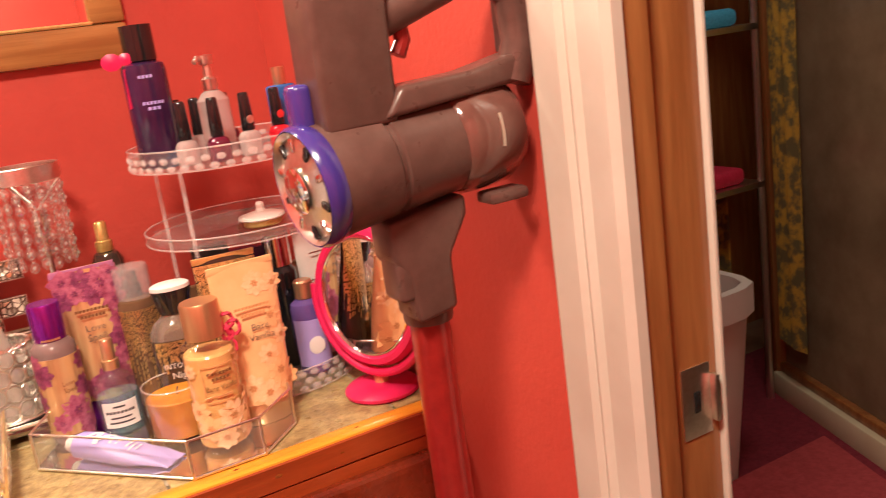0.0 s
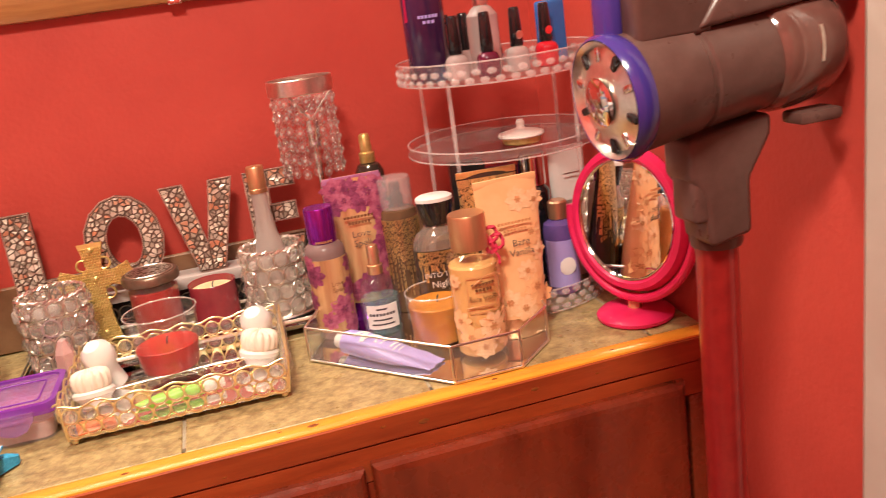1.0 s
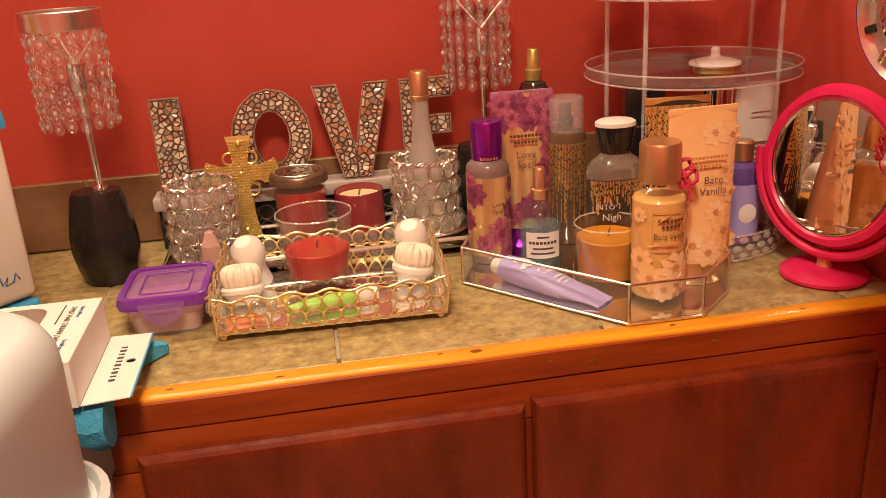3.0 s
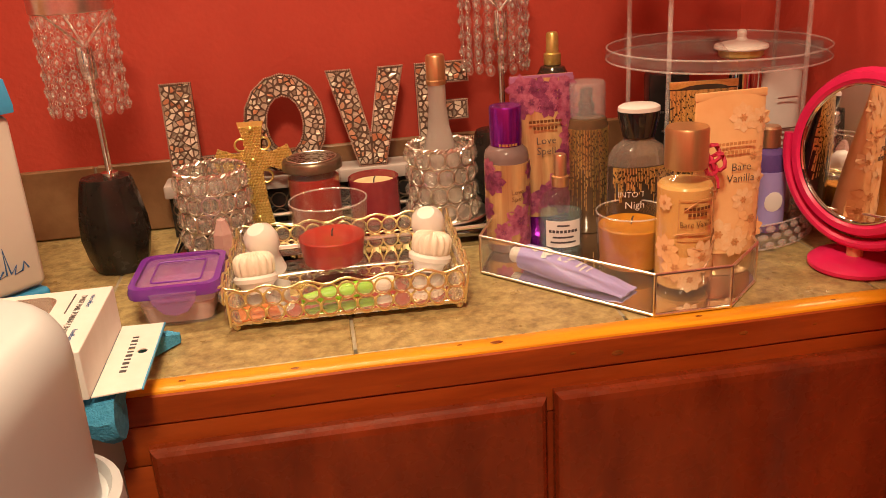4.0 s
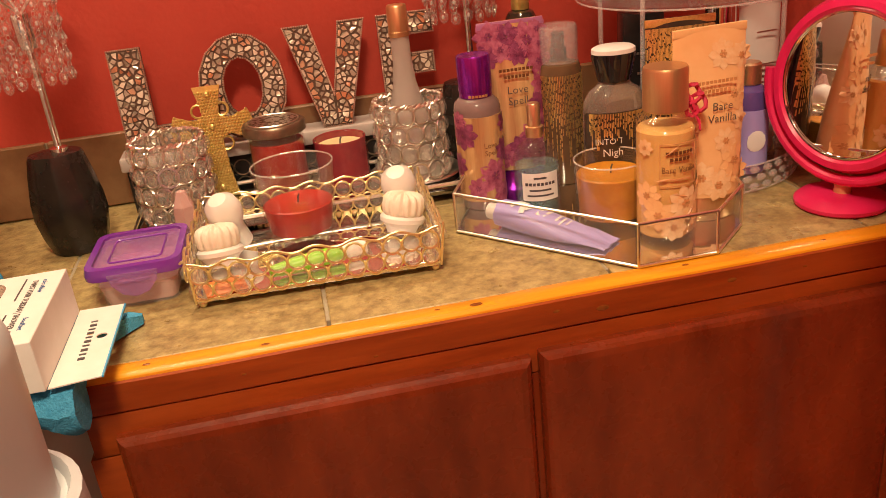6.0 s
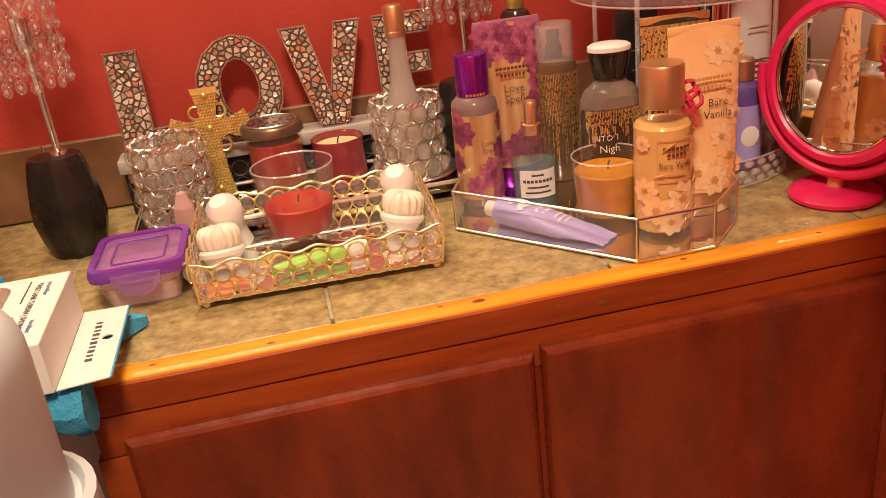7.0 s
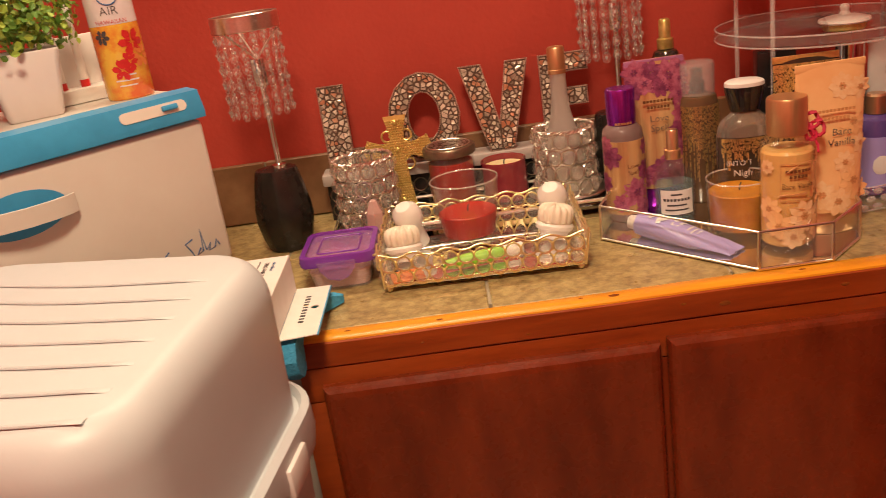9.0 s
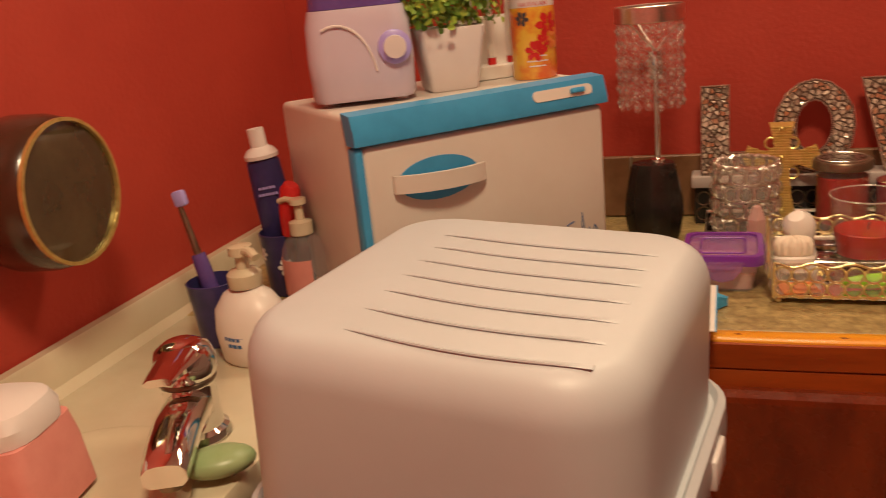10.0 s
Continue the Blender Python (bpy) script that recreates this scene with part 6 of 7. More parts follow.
for k in range(10):
    a = 2 * math.pi * k / 10
    bm = bmesh.new()
    add_box(bm, (0, 0, 0), (0.007, 0.014, 0.006), 0.002, m=VM @ Matrix.Rotation(a, 4, "Z") @ Matrix.Translation((0, 0.0405, 0.0005)))
    part("vent", bm, "black_plastic" if k % 2 else "chrome", ring_p)
bm = bmesh.new()
add_lathe(bm, [(0, -0.0045), (0.019, -0.0045), (0.022, -0.007), (0.018, -0.010), (0, -0.011)], 32, m=VM)
part("hub", bm, "chrome", ring_p)


def vac_prism(name, poly, y0, depth, material, label=""):
    """Side profile in x, z, pulled along y, edges rounded."""
    bm = bmesh.new()
    add_prism(bm, poly, -depth / 2, depth / 2, Matrix.Translation((0, y0, 0)) @ UP)
    bmesh.ops.bevel(bm, geom=[e for e in bm.edges], offset=0.006, segments=3, profile=0.5, affect="EDGES", clamp_overlap=True)
    return part(name, bm, material, vac, label, angle=50)


vac_prism("grip_column", [(0.250, 1.262), (0.322, 1.264), (0.326, 1.40), (0.318, 1.46), (0.252, 1.465)], -0.240, 0.062, "vac_dark", "front handle column")
vac_prism("grip_base", [(0.305, 1.268), (0.480, 1.285), (0.478, 1.315), (0.40, 1.300), (0.325, 1.296)], -0.252, 0.046, "vac_dark")
bm = bmesh.new()
add_tube(bm, [(0.452, -0.26, 1.282), (0.466, -0.26, 1.32), (0.462, -0.258, 1.365), (0.43, -0.254, 1.392), (0.37, -0.248, 1.372), (0.310, -0.242, 1.350)], 0.0185, 14)
part("handle", bm, "vac_dark", vac, "closed loop handle")
bm = bmesh.new()
add_tube(bm, [(0.345, -0.244, 1.362), (0.348, -0.244, 1.335), (0.341, -0.244, 1.322)], 0.008, 10)
part("trigger", bm, "vac_red", vac, "red trigger")
bm = bmesh.new()
add_box(bm, (0.243, -0.232, 1.285), (0.018, 0.03, 0.05), 0.006, 3)
part("release_button", bm, "vac_purple", vac)
vac_prism("neck", [(0.300, 1.172), (0.385, 1.185), (0.385, 1.165), (0.362, 1.128), (0.362, 1.075), (0.318, 1.068), (0.312, 1.12), (0.300, 1.135)], -0.235, 0.050, "vac_dark", "downward neck")
bm = bmesh.new()
add_box(bm, (0.316, -0.238, 1.118), (0.028, 0.040, 0.052), 0.006, 3)
part("neck_latch", bm, "vac_dark", vac)
bm = bmesh.new()
add_box(bm, (0.425, -0.262, 1.176), (0.045, 0.03, 0.012), 0.004)
part("cup_latch", bm, "vac_dark", vac)
bm = bmesh.new()
add_lathe(bm, [(0, 1.060), (0.0245, 1.060), (0.0255, 1.064), (0.0255, 1.080), (0, 1.080)], 28, at=(0.343, -0.226, 0))
part("collar", bm, "vac_dark", vac)
bm = bmesh.new()
add_lathe(bm, [(0, 0.14), (0.0205, 0.14), (0.0205, 1.062), (0, 1.062)], 28, at=(0.343, -0.226, 0))
part("wand", bm, "vac_red", vac, "metallic red wand")
bm = bmesh.new()
add_box(bm, (0.343, -0.255, 0.038), (0.24, 0.10, 0.074), 0.02, 3)
add_tube(bm, [(0.343, -0.235, 0.06), (0.343, -0.226, 0.15)], 0.024, 14)
part("floor_head", bm, "vac_dark", vac, "dark floor head")
bm = bmesh.new()
add_box(bm, (XR - 0.004, -0.245, 1.36), (0.008, 0.05, 0.10), 0.003)
part("wall_dock", bm, "vac_dark", vac)
for k in range(6):
    bm = bmesh.new()
    a = radians(-8 + 5.2 * k)
    # print round the dust cup, as plain marks
    d = (VM.to_3x3() @ Vector((0, 0, 1)))
    up = Vector((0, 0, 1))
    side = d.cross(up).normalized()
    rad = (side if side.y < 0 else -side) * math.cos(a) + up * math.sin(a)
    c = P0 + d * 0.186 + rad * 0.0563
    m4 = Matrix.Translation(c) @ rad.to_track_quat("Z", "Y").to_matrix().to_4x4()
    add_box(bm, (0, 0, 0), (0.0035, 0.0065, 0.0008), m=m4)
    part("print_bar", bm, "silver_wire", vac, smooth=False)

# ---------------------------------------------------------------- towel warmer and what stands on it
WX, WY = -0.798, 0.190
WMX = at(WX, WY, C, 45)
tw = thing("towel_warmer", "white towel warmer cabinet with bright blue trim, set across the corner", "towel warmer", WMX)
W2, D2, H2 = 0.19, 0.145, 0.290
bm = bmesh.new()
add_box(bm, (0, 0.010, 0.156), (0.376, 0.270, 0.264), 0.008, 3)
part("shell", bm, "warmer_white", tw, "white metal shell")
bm = bmesh.new()
add_box(bm, (0.004, -0.128, 0.147), (0.366, 0.022, 0.206), 0.008, 3)
dr = part("door", bm, "warmer_white", tw, "white front door")
bm = bmesh.new()
loft(bm, [[(x, y, z) for y, z in ((-0.118, 0.253), (-0.146, 0.253), (-0.147, 0.262), (-0.138, 0.290), (-0.110, 0.2925))] for x in (-0.190, -0.186, 0.186, 0.190)])
band = part("top_band", bm, "blue_plastic", tw, "blue control band")
bm = bmesh.new()
add_box(bm, (-0.1835, -0.128, 0.130), (0.012, 0.026, 0.240), 0.004, 2)
part("side_trim", bm, "blue_plastic", tw)
bm = bmesh.new()
add_box(bm, (0.0, -0.126, 0.023), (0.376, 0.03, 0.034), 0.007, 3)
part("foot_band", bm, "blue_plastic", tw)
for sx in (-0.16, 0.16):
    for sy in (-0.10, 0.11):
        bm = bmesh.new()
        add_lathe(bm, [(0, 0), (0.012, 0), (0.013, 0.026), (0, 0.026)], 16, at=(sx, sy, 0))
        part("foot", bm, "black_plastic", tw)
# oval handle: blue hollow crossed by a white bar
bm = bmesh.new()
add_prism(bm, [(0.058 * math.cos(a * math.pi / 18), 0.028 * math.sin(a * math.pi / 18)) for a in range(36)], 0, 0.002, Matrix.Translation((-0.078, -0.1388, 0.196)) @ UP)
part("handle_hollow", bm, "blue_plastic", dr, "blue oval hollow")
bm = bmesh.new()
loft(bm, [[(-0.078 + u * 0.066, -0.1395 - 0.020 * math.cos(u * math.pi / 2) ** 0.6 - t, 0.196 - 0.002 * u + hgt) for hgt, t in ((-0.0115, 0.0), (0.0115, 0.0), (0.0115, 0.006), (-0.0115, 0.006))] for u in (-0.99, -0.85, -0.5, 0, 0.5, 0.85, 0.99)])
part("handle", bm, "warmer_white", dr, "white bar handle")
# slot with slider
tilt = math.atan2(0.009, 0.028)
SM = Matrix.Translation((0.118, -0.1428, 0.2755)) @ Matrix.Rotation(-tilt, 4, "X")
bm = bmesh.new()
add_prism(bm, round_rect(0.096, 0.015, 0.0072), -0.0015, 0.0012, SM @ UP)
part("slot", bm, "warmer_white", band, "recessed white slot")
bm = bmesh.new()
add_box(bm, (0.022, -0.004, 0.0), (0.022, 0.007, 0.007), 0.0015, m=SM)
part("slider", bm, "blue_plastic", band, "blue slide switch")
bm = bmesh.new()
add_ball(bm, (0.041, -0.0015, 0.001), 0.002, 1)
add_ball(bm, (0.003, -0.0015, 0.001), 0.0015, 1)
part("mark", bm, "ink", band)
# maker's mark, a plain blue scribble
bm = bmesh.new()
for pts in ([(0.072, 0.060), (0.068, 0.034)], [(0.090, 0.062), (0.070, 0.047), (0.092, 0.034)], [(0.098, 0.044), (0.108, 0.046)],
            [(0.128, 0.068), (0.116, 0.064), (0.122, 0.054), (0.126, 0.044), (0.112, 0.040)], [(0.138, 0.052), (0.131, 0.044), (0.141, 0.046), (0.142, 0.078), (0.146, 0.046), (0.154, 0.054), (0.150, 0.044), (0.160, 0.046), (0.164, 0.056), (0.168, 0.047)]):
    add_tube(bm, [(x, -0.1392, z + 0.024) for x, z in pts], 0.0011, 5)
part("maker_mark", bm, "ink_blue", dr, "blue scribbled mark")
TOPW = C + 0.2885

dev = thing("humidifier", "pearly white humidifier with a dial and violet top", "humidifier", at(-0.878, 0.118, TOPW, 24))
bm = bmesh.new()
secs = []
for z, w, d, r in ((0.006, 0.130, 0.105, 0.022), (0.012, 0.138, 0.112, 0.026), (0.06, 0.142, 0.114, 0.028), (0.105, 0.138, 0.110, 0.028), (0.125, 0.128, 0.100, 0.026)):
    secs.append([(x, y, z) for x, y in round_rect(w, d, r, 6)])
loft(bm, secs)
part("body", bm, "lilac_device", dev)
bm = bmesh.new()
loft(bm, [[(x, y, z) for x, y in round_rect(w, d, r, 6)] for z, w, d, r in ((0.1255, 0.126, 0.094, 0.034), (0.150, 0.120, 0.09, 0.034), (0.20, 0.098, 0.075, 0.030), (0.206, 0.08, 0.06, 0.025))])
part("tank", bm, "violet_bottle", dev, "violet translucent tank")
bm = bmesh.new()
add_lathe(bm, [(0, 0), (0.022, 0), (0.022, 0.006), (0.019, 0.008), (0, 0.008)], 28, m=Matrix.Translation((0.045, -0.0555, 0.072)) @ RX)
part("dial_ring", bm, "lavender_tube", dev)
bm = bmesh.new()
add_lathe(bm, [(0, 0.008), (0.015, 0.008), (0.0145, 0.016), (0, 0.017)], 24, m=Matrix.Translation((0.045, -0.0555, 0.072)) @ RX)
part("dial", bm, "white_plastic", dev, "white round dial")
bm = bmesh.new()
add_tube(bm, [(-0.03 + 0.05 * math.cos(radians(a)), -0.0575, 0.03 + 0.075 * math.sin(radians(a))) for a in range(10, 120, 10)], 0.0018, 6)
part("seam", bm, "white_plastic", dev)
for sx in (-0.05, 0.05):
    bm = bmesh.new()
    add_lathe(bm, [(0, 0), (0.009, 0), (0.009, 0.008), (0, 0.008)], 14, at=(sx, -0.02, 0))
    part("foot", bm, "white_plastic", dev)

pot = thing("potted_plant", "small artificial green plant in a square white pot", "plant", at(-0.778, 0.195, TOPW, 30))
bm = bmesh.new()
loft(bm, [[(x, y, z) for x, y in round_rect(w, w, 0.008, 3)] for z, w in ((0, 0.066), (0.003, 0.070), (0.084, 0.094), (0.086, 0.092), (0.084, 0.086), (0.070, 0.084))])
part("pot", bm, "white_plastic", pot, "tapered square white pot")
bm = bmesh.new()
for k in range(9):
    a = k * 2.4
    add_tube(bm, [(0, 0, 0.07), (0.02 * math.cos(a), 0.02 * math.sin(a), 0.11), (0.05 * math.cos(a), 0.05 * math.sin(a), 0.15)], 0.0016, 5)
part("stem", bm, "leaf", pot)
rl = random.Random(21)
vv, ff = [], []
for k in range(950):
    th, u = rl.uniform(0, 2 * math.pi), rl.uniform(-0.55, 1.0)
    s = math.sqrt(max(0, 1 - u * u))
    rad = rl.uniform(0.55, 1.0)
    lump = 1 + 0.16 * math.sin(3 * th + 2) + 0.10 * math.sin(5 * th + 4 * u)
    c = Vector((0.078 * rad * lump * s * math.cos(th), 0.078 * rad * lump * s * math.sin(th), 0.118 + 0.062 * rad * u))
    outw = Vector((s * math.cos(th), s * math.sin(th), u + 0.3)).normalized()
    q = outw.to_track_quat("Z", "Y") @ Euler((rl.uniform(-0.8, 0.8), rl.uniform(-0.8, 0.8), rl.uniform(0, 6.3))).to_quaternion()
    ln, w = rl.uniform(0.007, 0.012), rl.uniform(0.0035, 0.0055)
    base = len(vv)
    for x, y, z in ((0, -0.2 * ln, 0), (w, 0.3 * ln, 0.0012), (0.7 * w, 0.8 * ln, 0.0005), (0, ln, -0.0008), (-0.7 * w, 0.8 * ln, 0.0005), (-w, 0.3 * ln, 0.0012), (0, 0.4 * ln, -0.0006)):
        vv.append(c + q @ Vector((x, y, z)))
    for i in range(6):
        ff.append((base + i, base + (i + 1) % 6, base + 6))
me = bpy.data.meshes.new("foliage")
me.from_pydata([tuple(v) for v in vv], [], ff)
me.materials.append(M("leaf"))
fo = new("foliage", me)
fo.parent = pot
tagged(fo, "dense small yellow-green leaves", kind="stuff")

can = thing("air_freshener", "air freshener can with orange and yellow flower print", "spray can", at(-0.668, 0.262, TOPW, 20))
bm = bmesh.new()
add_lathe(bm, [(0, 0), (0.030, 0), (0.032, 0.003), (0.032, 0.098), (0.0318, 0.10)], 36)
part("body", bm, "can_body", can, "orange and yellow printed body")
bm = bmesh.new()
add_lathe(bm, [(0.0318, 0.1002), (0.0315, 0.150), (0.028, 0.168), (0.022, 0.178), (0.022, 0.205), (0.018, 0.212), (0, 0.213)], 36)
part("upper", bm, "can_top", can, "pale upper body and cap")
writing("AIR", 0.016, "ink", can, at(0, 0, 0.118, -4), bend=0.0320, name="lettering")
writing("HAWAIIAN", 0.0085, "red_plastic", can, at(0, 0, 0.104, -4), bend=0.0322, name="lettering")
bm = bmesh.new()
pl = on_cylinder(0.032, 0, 0.140)
add_tube(bm, [pl(0.014 * math.cos(a * math.pi / 12), 0.014 * math.sin(a * math.pi / 12), 0.0004) for a in range(24)], 0.0009, 5, True)
part("ring_print", bm, "ink_blue", can)
for k, (a, z, s, c) in enumerate(((32, 0.075, 1.4, "red_plastic"), (50, 0.055, 1.2, "orange_pack"), (15, 0.05, 1.0, "red_plastic"), (-35, 0.085, 0.8, "ink"), (-5, 0.04, 1.1, "red_plastic"))):
    bm = bmesh.new()
    blossom(bm, on_cylinder(0.0323, a, z), 0.014 * s, 6, 2, k)
    part("printed_flower", bm, c, can, smooth=False)
bars([(0, 0.033, 0.026), (0, 0.026, 0.03), (0, 0.019, 0.024)], "can_top", can, at(0, 0, 0), bend=0.0321, h=0.002)

stand = thing("bottle_stand", "small white stand with red-tipped posts on the towel warmer", "stand", at(-0.742, 0.292, TOPW, 40))
bm = bmesh.new()
add_box(bm, (0, 0, 0.010), (0.10, 0.05, 0.020), 0.003)
part("base", bm, "soft_white", stand)
bm = bmesh.new()
add_box(bm, (0, 0.018, 0.055), (0.10, 0.008, 0.072), 0.003)
part("back_rail", bm, "soft_white", stand)
for k in range(3):
    bm = bmesh.new()
    add_lathe(bm, [(0, 0.0305), (0.006, 0.0305), (0.0045, 0.16), (0, 0.162)], 14, at=(-0.032 + 0.032 * k, -0.006, 0))
    part("post", bm, "soft_white", stand)
    bm = bmesh.new()
    add_lathe(bm, [(0, 0.0205), (0.0065, 0.0205), (0.0065, 0.030), (0, 0.030)], 14, at=(-0.032 + 0.032 * k, -0.006, 0))
    part("tip", bm, "red_plastic", stand, "red tip")

# ---------------------------------------------------------------- folded towel and carton
towel = thing("face_cloth", "bright blue terry cloth folded under the carton over the edge", "towel")
bm = bmesh.new()


def cloth_ring(x, sag, fat):
    pts = [(0.100, 0.0035), (0.104, 0.012), (0.098, 0.0255 * fat), (0.02, 0.0262 * fat), (-0.028, 0.026 * fat), (-0.052, 0.020), (-0.060, 0.002 - sag * 0.4), (-0.054, -0.016 - sag), (-0.040, -0.026 - sag), (-0.024, -0.022 - sag), (-0.017, -0.006), (-0.0165, 0.0035), (0.05, 0.0035)]
    return [(x + 0.004 * math.sin(31 * y + 9 * x), y + 0.003 * math.sin(60 * x), C + z) for y, z in pts]


loft(bm, [cloth_ring(-0.590 + 0.145 * k / 14, 0.006 * math.sin(k * 1.1), 1.0 + 0.02 * math.sin(k * 1.7)) for k in range(15)])
bmesh.ops.subdivide_edges(bm, edges=bm.edges[:], cuts=2, use_grid_fill=True)
for v in bm.verts:
    nz = noise.noise(v.co * 260) * 0.0016
    v.co += Vector((0, nz * 0.5 - abs(nz) * 0.0, nz if v.co.z > C + 0.02 or v.co.y < -0.017 else 0))
part("cloth", bm, "blue_terry", towel)
bm = bmesh.new()
loft(bm, [[(x, y + dy, C + z) for dy, z in ((-w, 0.0025), (w, 0.0025), (w * 0.7, h), (-w * 0.7, h))] for x, y, w, h in ((-0.450, 0.072, 0.022, 0.020), (-0.430, 0.080, 0.018, 0.020), (-0.414, 0.092, 0.010, 0.018), (-0.402, 0.100, 0.004, 0.012))])
bmesh.ops.subdivide_edges(bm, edges=bm.edges[:], cuts=2, use_grid_fill=True)
part("cloth_corner", bm, "blue_terry", towel)

box = thing("hair_cap_carton", "white carton with printed text, window and hang tab", "box", at(-0.520, 0.018, C + 0.0285, 0))
bm = bmesh.new()
add_box(bm, (0, 0, 0.0255), (0.118, 0.158, 0.050), 0.0008, 1)
part("carton", bm, "card_white", box)
bm = bmesh.new()
tab = [(0.0595, -0.076), (0.1045, -0.070), (0.1045, 0.078), (0.0595, 0.080)]
hole = [(0.092 + 0.0052 * math.cos(a * math.pi / 8), 0.012 + 0.0052 * math.sin(a * math.pi / 8)) for a in range(16)]
lo, hi = [], []
for z, st in ((0.0, lo), (0.0012, hi)):
    outer = []
    n = 16
    for a in range(n):
        d = Vector((math.cos(a * math.pi / 8), math.sin(a * math.pi / 8)))
        c = Vector((0.092, 0.012))
        best = 9
        for p, q in zip(tab, tab[1:] + tab[:1]):
            p, q = Vector(p), Vector(q)
            e = q - p
            den = d.x * e.y - d.y * e.x
            if abs(den) > 1e-9:
                t = ((p - c).x * e.y - (p - c).y * e.x) / den
                s = ((p - c).x * d.y - (p - c).y * d.x) / den
                if t > 0 and -0.001 <= s <= 1.001:
                    best = min(best, t)
        outer.append(c + d * best)
    # pull the nearest ring points to the true corners
    for cx, cy in tab:
        k = min(range(n), key=lambda i: (outer[i] - Vector((cx, cy))).length)
        outer[k] = Vector((cx, cy))
    st.append([bm.verts.new((p.x, p.y, z)) for p in outer])
    st.append([bm.verts.new((x, y, z)) for x, y in hole])
for k in range(16):
    j = (k + 1) % 16
    bm.faces.new((hi[0][k], hi[0][j], hi[1][j], hi[1][k]))
    bm.faces.new((lo[0][j], lo[0][k], lo[1][k], lo[1][j]))
    bm.faces.new((lo[0][k], lo[0][j], hi[0][j], hi[0][k]))
    bm.faces.new((lo[1][j], lo[1][k], hi[1][k], hi[1][j]))
tabo = part("hang_tab", bm, "card_white", box, "white hang tab with a round hole", smooth=False)
bm = bmesh.new()
add_prism(bm, [(0.1045, -0.070), (0.1062, -0.070), (0.1062, 0.078), (0.1045, 0.078)], -0.0006, 0.0014)
part("tab_edge", bm, "blue_plastic", tabo)


def flat_m(x, y, z):
    """Lettering that lies on a level face and reads along -y, its top towards +x."""
    m = Matrix(((0, 0, 1, x), (-1, 0, 0, y), (0, -1, 0, z), (0, 0, 0, 1)))
    return m


writing("TWIST HAIR TURBAN | SHOWER CAP", 0.0085, "ink", box, flat_m(0.034, -0.002, 0.0508), name="lettering", width=0.122)
writing("microfiber", 0.0075, "ink_blue", box, flat_m(0.044, 0.042, 0.0508), name="lettering")
writing("bouffant", 0.0075, "ink_blue", box, flat_m(0.044, -0.040, 0.0508), name="lettering")
bars([(0.040, 0.024, 0.05), (-0.040, 0.024, 0.05)], "ink", box, flat_m(0.0, 0, 0.0508), h=0.0012)
bars([(-0.046 + 0.0085 * k, 0.080, 0.0022 + 0.002 * (k % 2)) for k in range(10)], "ink", box, flat_m(0, 0, 0.0014), h=0.0065, name="print_bar")
bm = bmesh.new()
add_ball(bm, (0.080, 0.012 + 0.008, 0.0014), 0.003, 1, (1.4, 1, 0.15))
part("drop_mark", bm, "gold_ink", tabo)
bm = bmesh.new()
add_prism(bm, [(-0.022 + x, 0.030 + y) for x, y in round_rect(0.060, 0.070, 0.018)], 0.0506, 0.0511)
part("window", bm, "smoky_clear", box, "clear film window")

# ---------------------------------------------------------------- tall white hamper
ham = thing("laundry_hamper", "tall white plastic hamper with a ribbed domed lid", "hamper", at(-0.598, -0.318, 0, -8))


def sq(w, d, r, z, n=8):
    return [(x, y, z) for x, y in round_rect(w, d, r, n)]


bm = bmesh.new()
prof = [(0.334, 0.862, 0.066), (0.333, 0.90, 0.066), (0.330, 0.98, 0.065)]
for k in range(0, 91, 10):
    a = radians(k)
    prof.append((0.329 - 0.050 * (1 - math.cos(a)), 1.012 + 0.038 * math.sin(a), 0.065 - 0.022 * (1 - math.cos(a))))
prof += [(0.22, 1.0515, 0.04), (0.11, 1.053, 0.03)]
loft(bm, [sq(w, w * 1.06, r, z) for w, z, r in prof])
hl = part("lid", bm, "hamper_white", ham, "domed white lid", angle=60, m=Matrix.Translation((0, 0, 0.94)) @ Matrix.Rotation(radians(2.5), 4, "Y") @ Matrix.Translation((0, 0, -0.94)))
bm = bmesh.new()
for i in range(7):
    y = 0.088 - i * 0.0380
    pts = []
    for k in range(25):
        u = -1 + 2 * k / 24
        x = 0.018 + 0.0025 * i + (0.106 - 0.0015 * i) * u
        yy = y - 0.010 * (1 - u * u) - 0.03 * (x - 0.02)
        w = max(2 * abs(x), 2 * abs(yy) / 1.06)
        z = 1.0527 - 0.0012 * max(0, w - 0.11) / 0.11 if w < 0.22 else 1.0515 - 0.0015 * (w - 0.22) / 0.059
        if w > 0.279:
            z = 1.012 + 0.038 * math.sqrt(max(0, 1 - (1 - (0.329 - w) / 0.05) ** 2))
        pts.append((x, yy, z))
    secs = []
    for k, (x, yy, z) in enumerate(pts):
        hr = 0.0026 * (1 - abs(k / 12 - 1) ** 6)
        secs.append([(x, yy + 0.0005, z - 0.002), (x, yy - 0.0024, z + hr * 0.55), (x, yy - 0.0019, z + hr), (x, yy + 0.0055, z + 0.0001), (x, yy + 0.0055, z - 0.002)])
    b2 = bmesh.new()
    loft(b2, secs)
    part("rib", b2, "hamper_white", hl)
bm.free()
bm = bmesh.new()
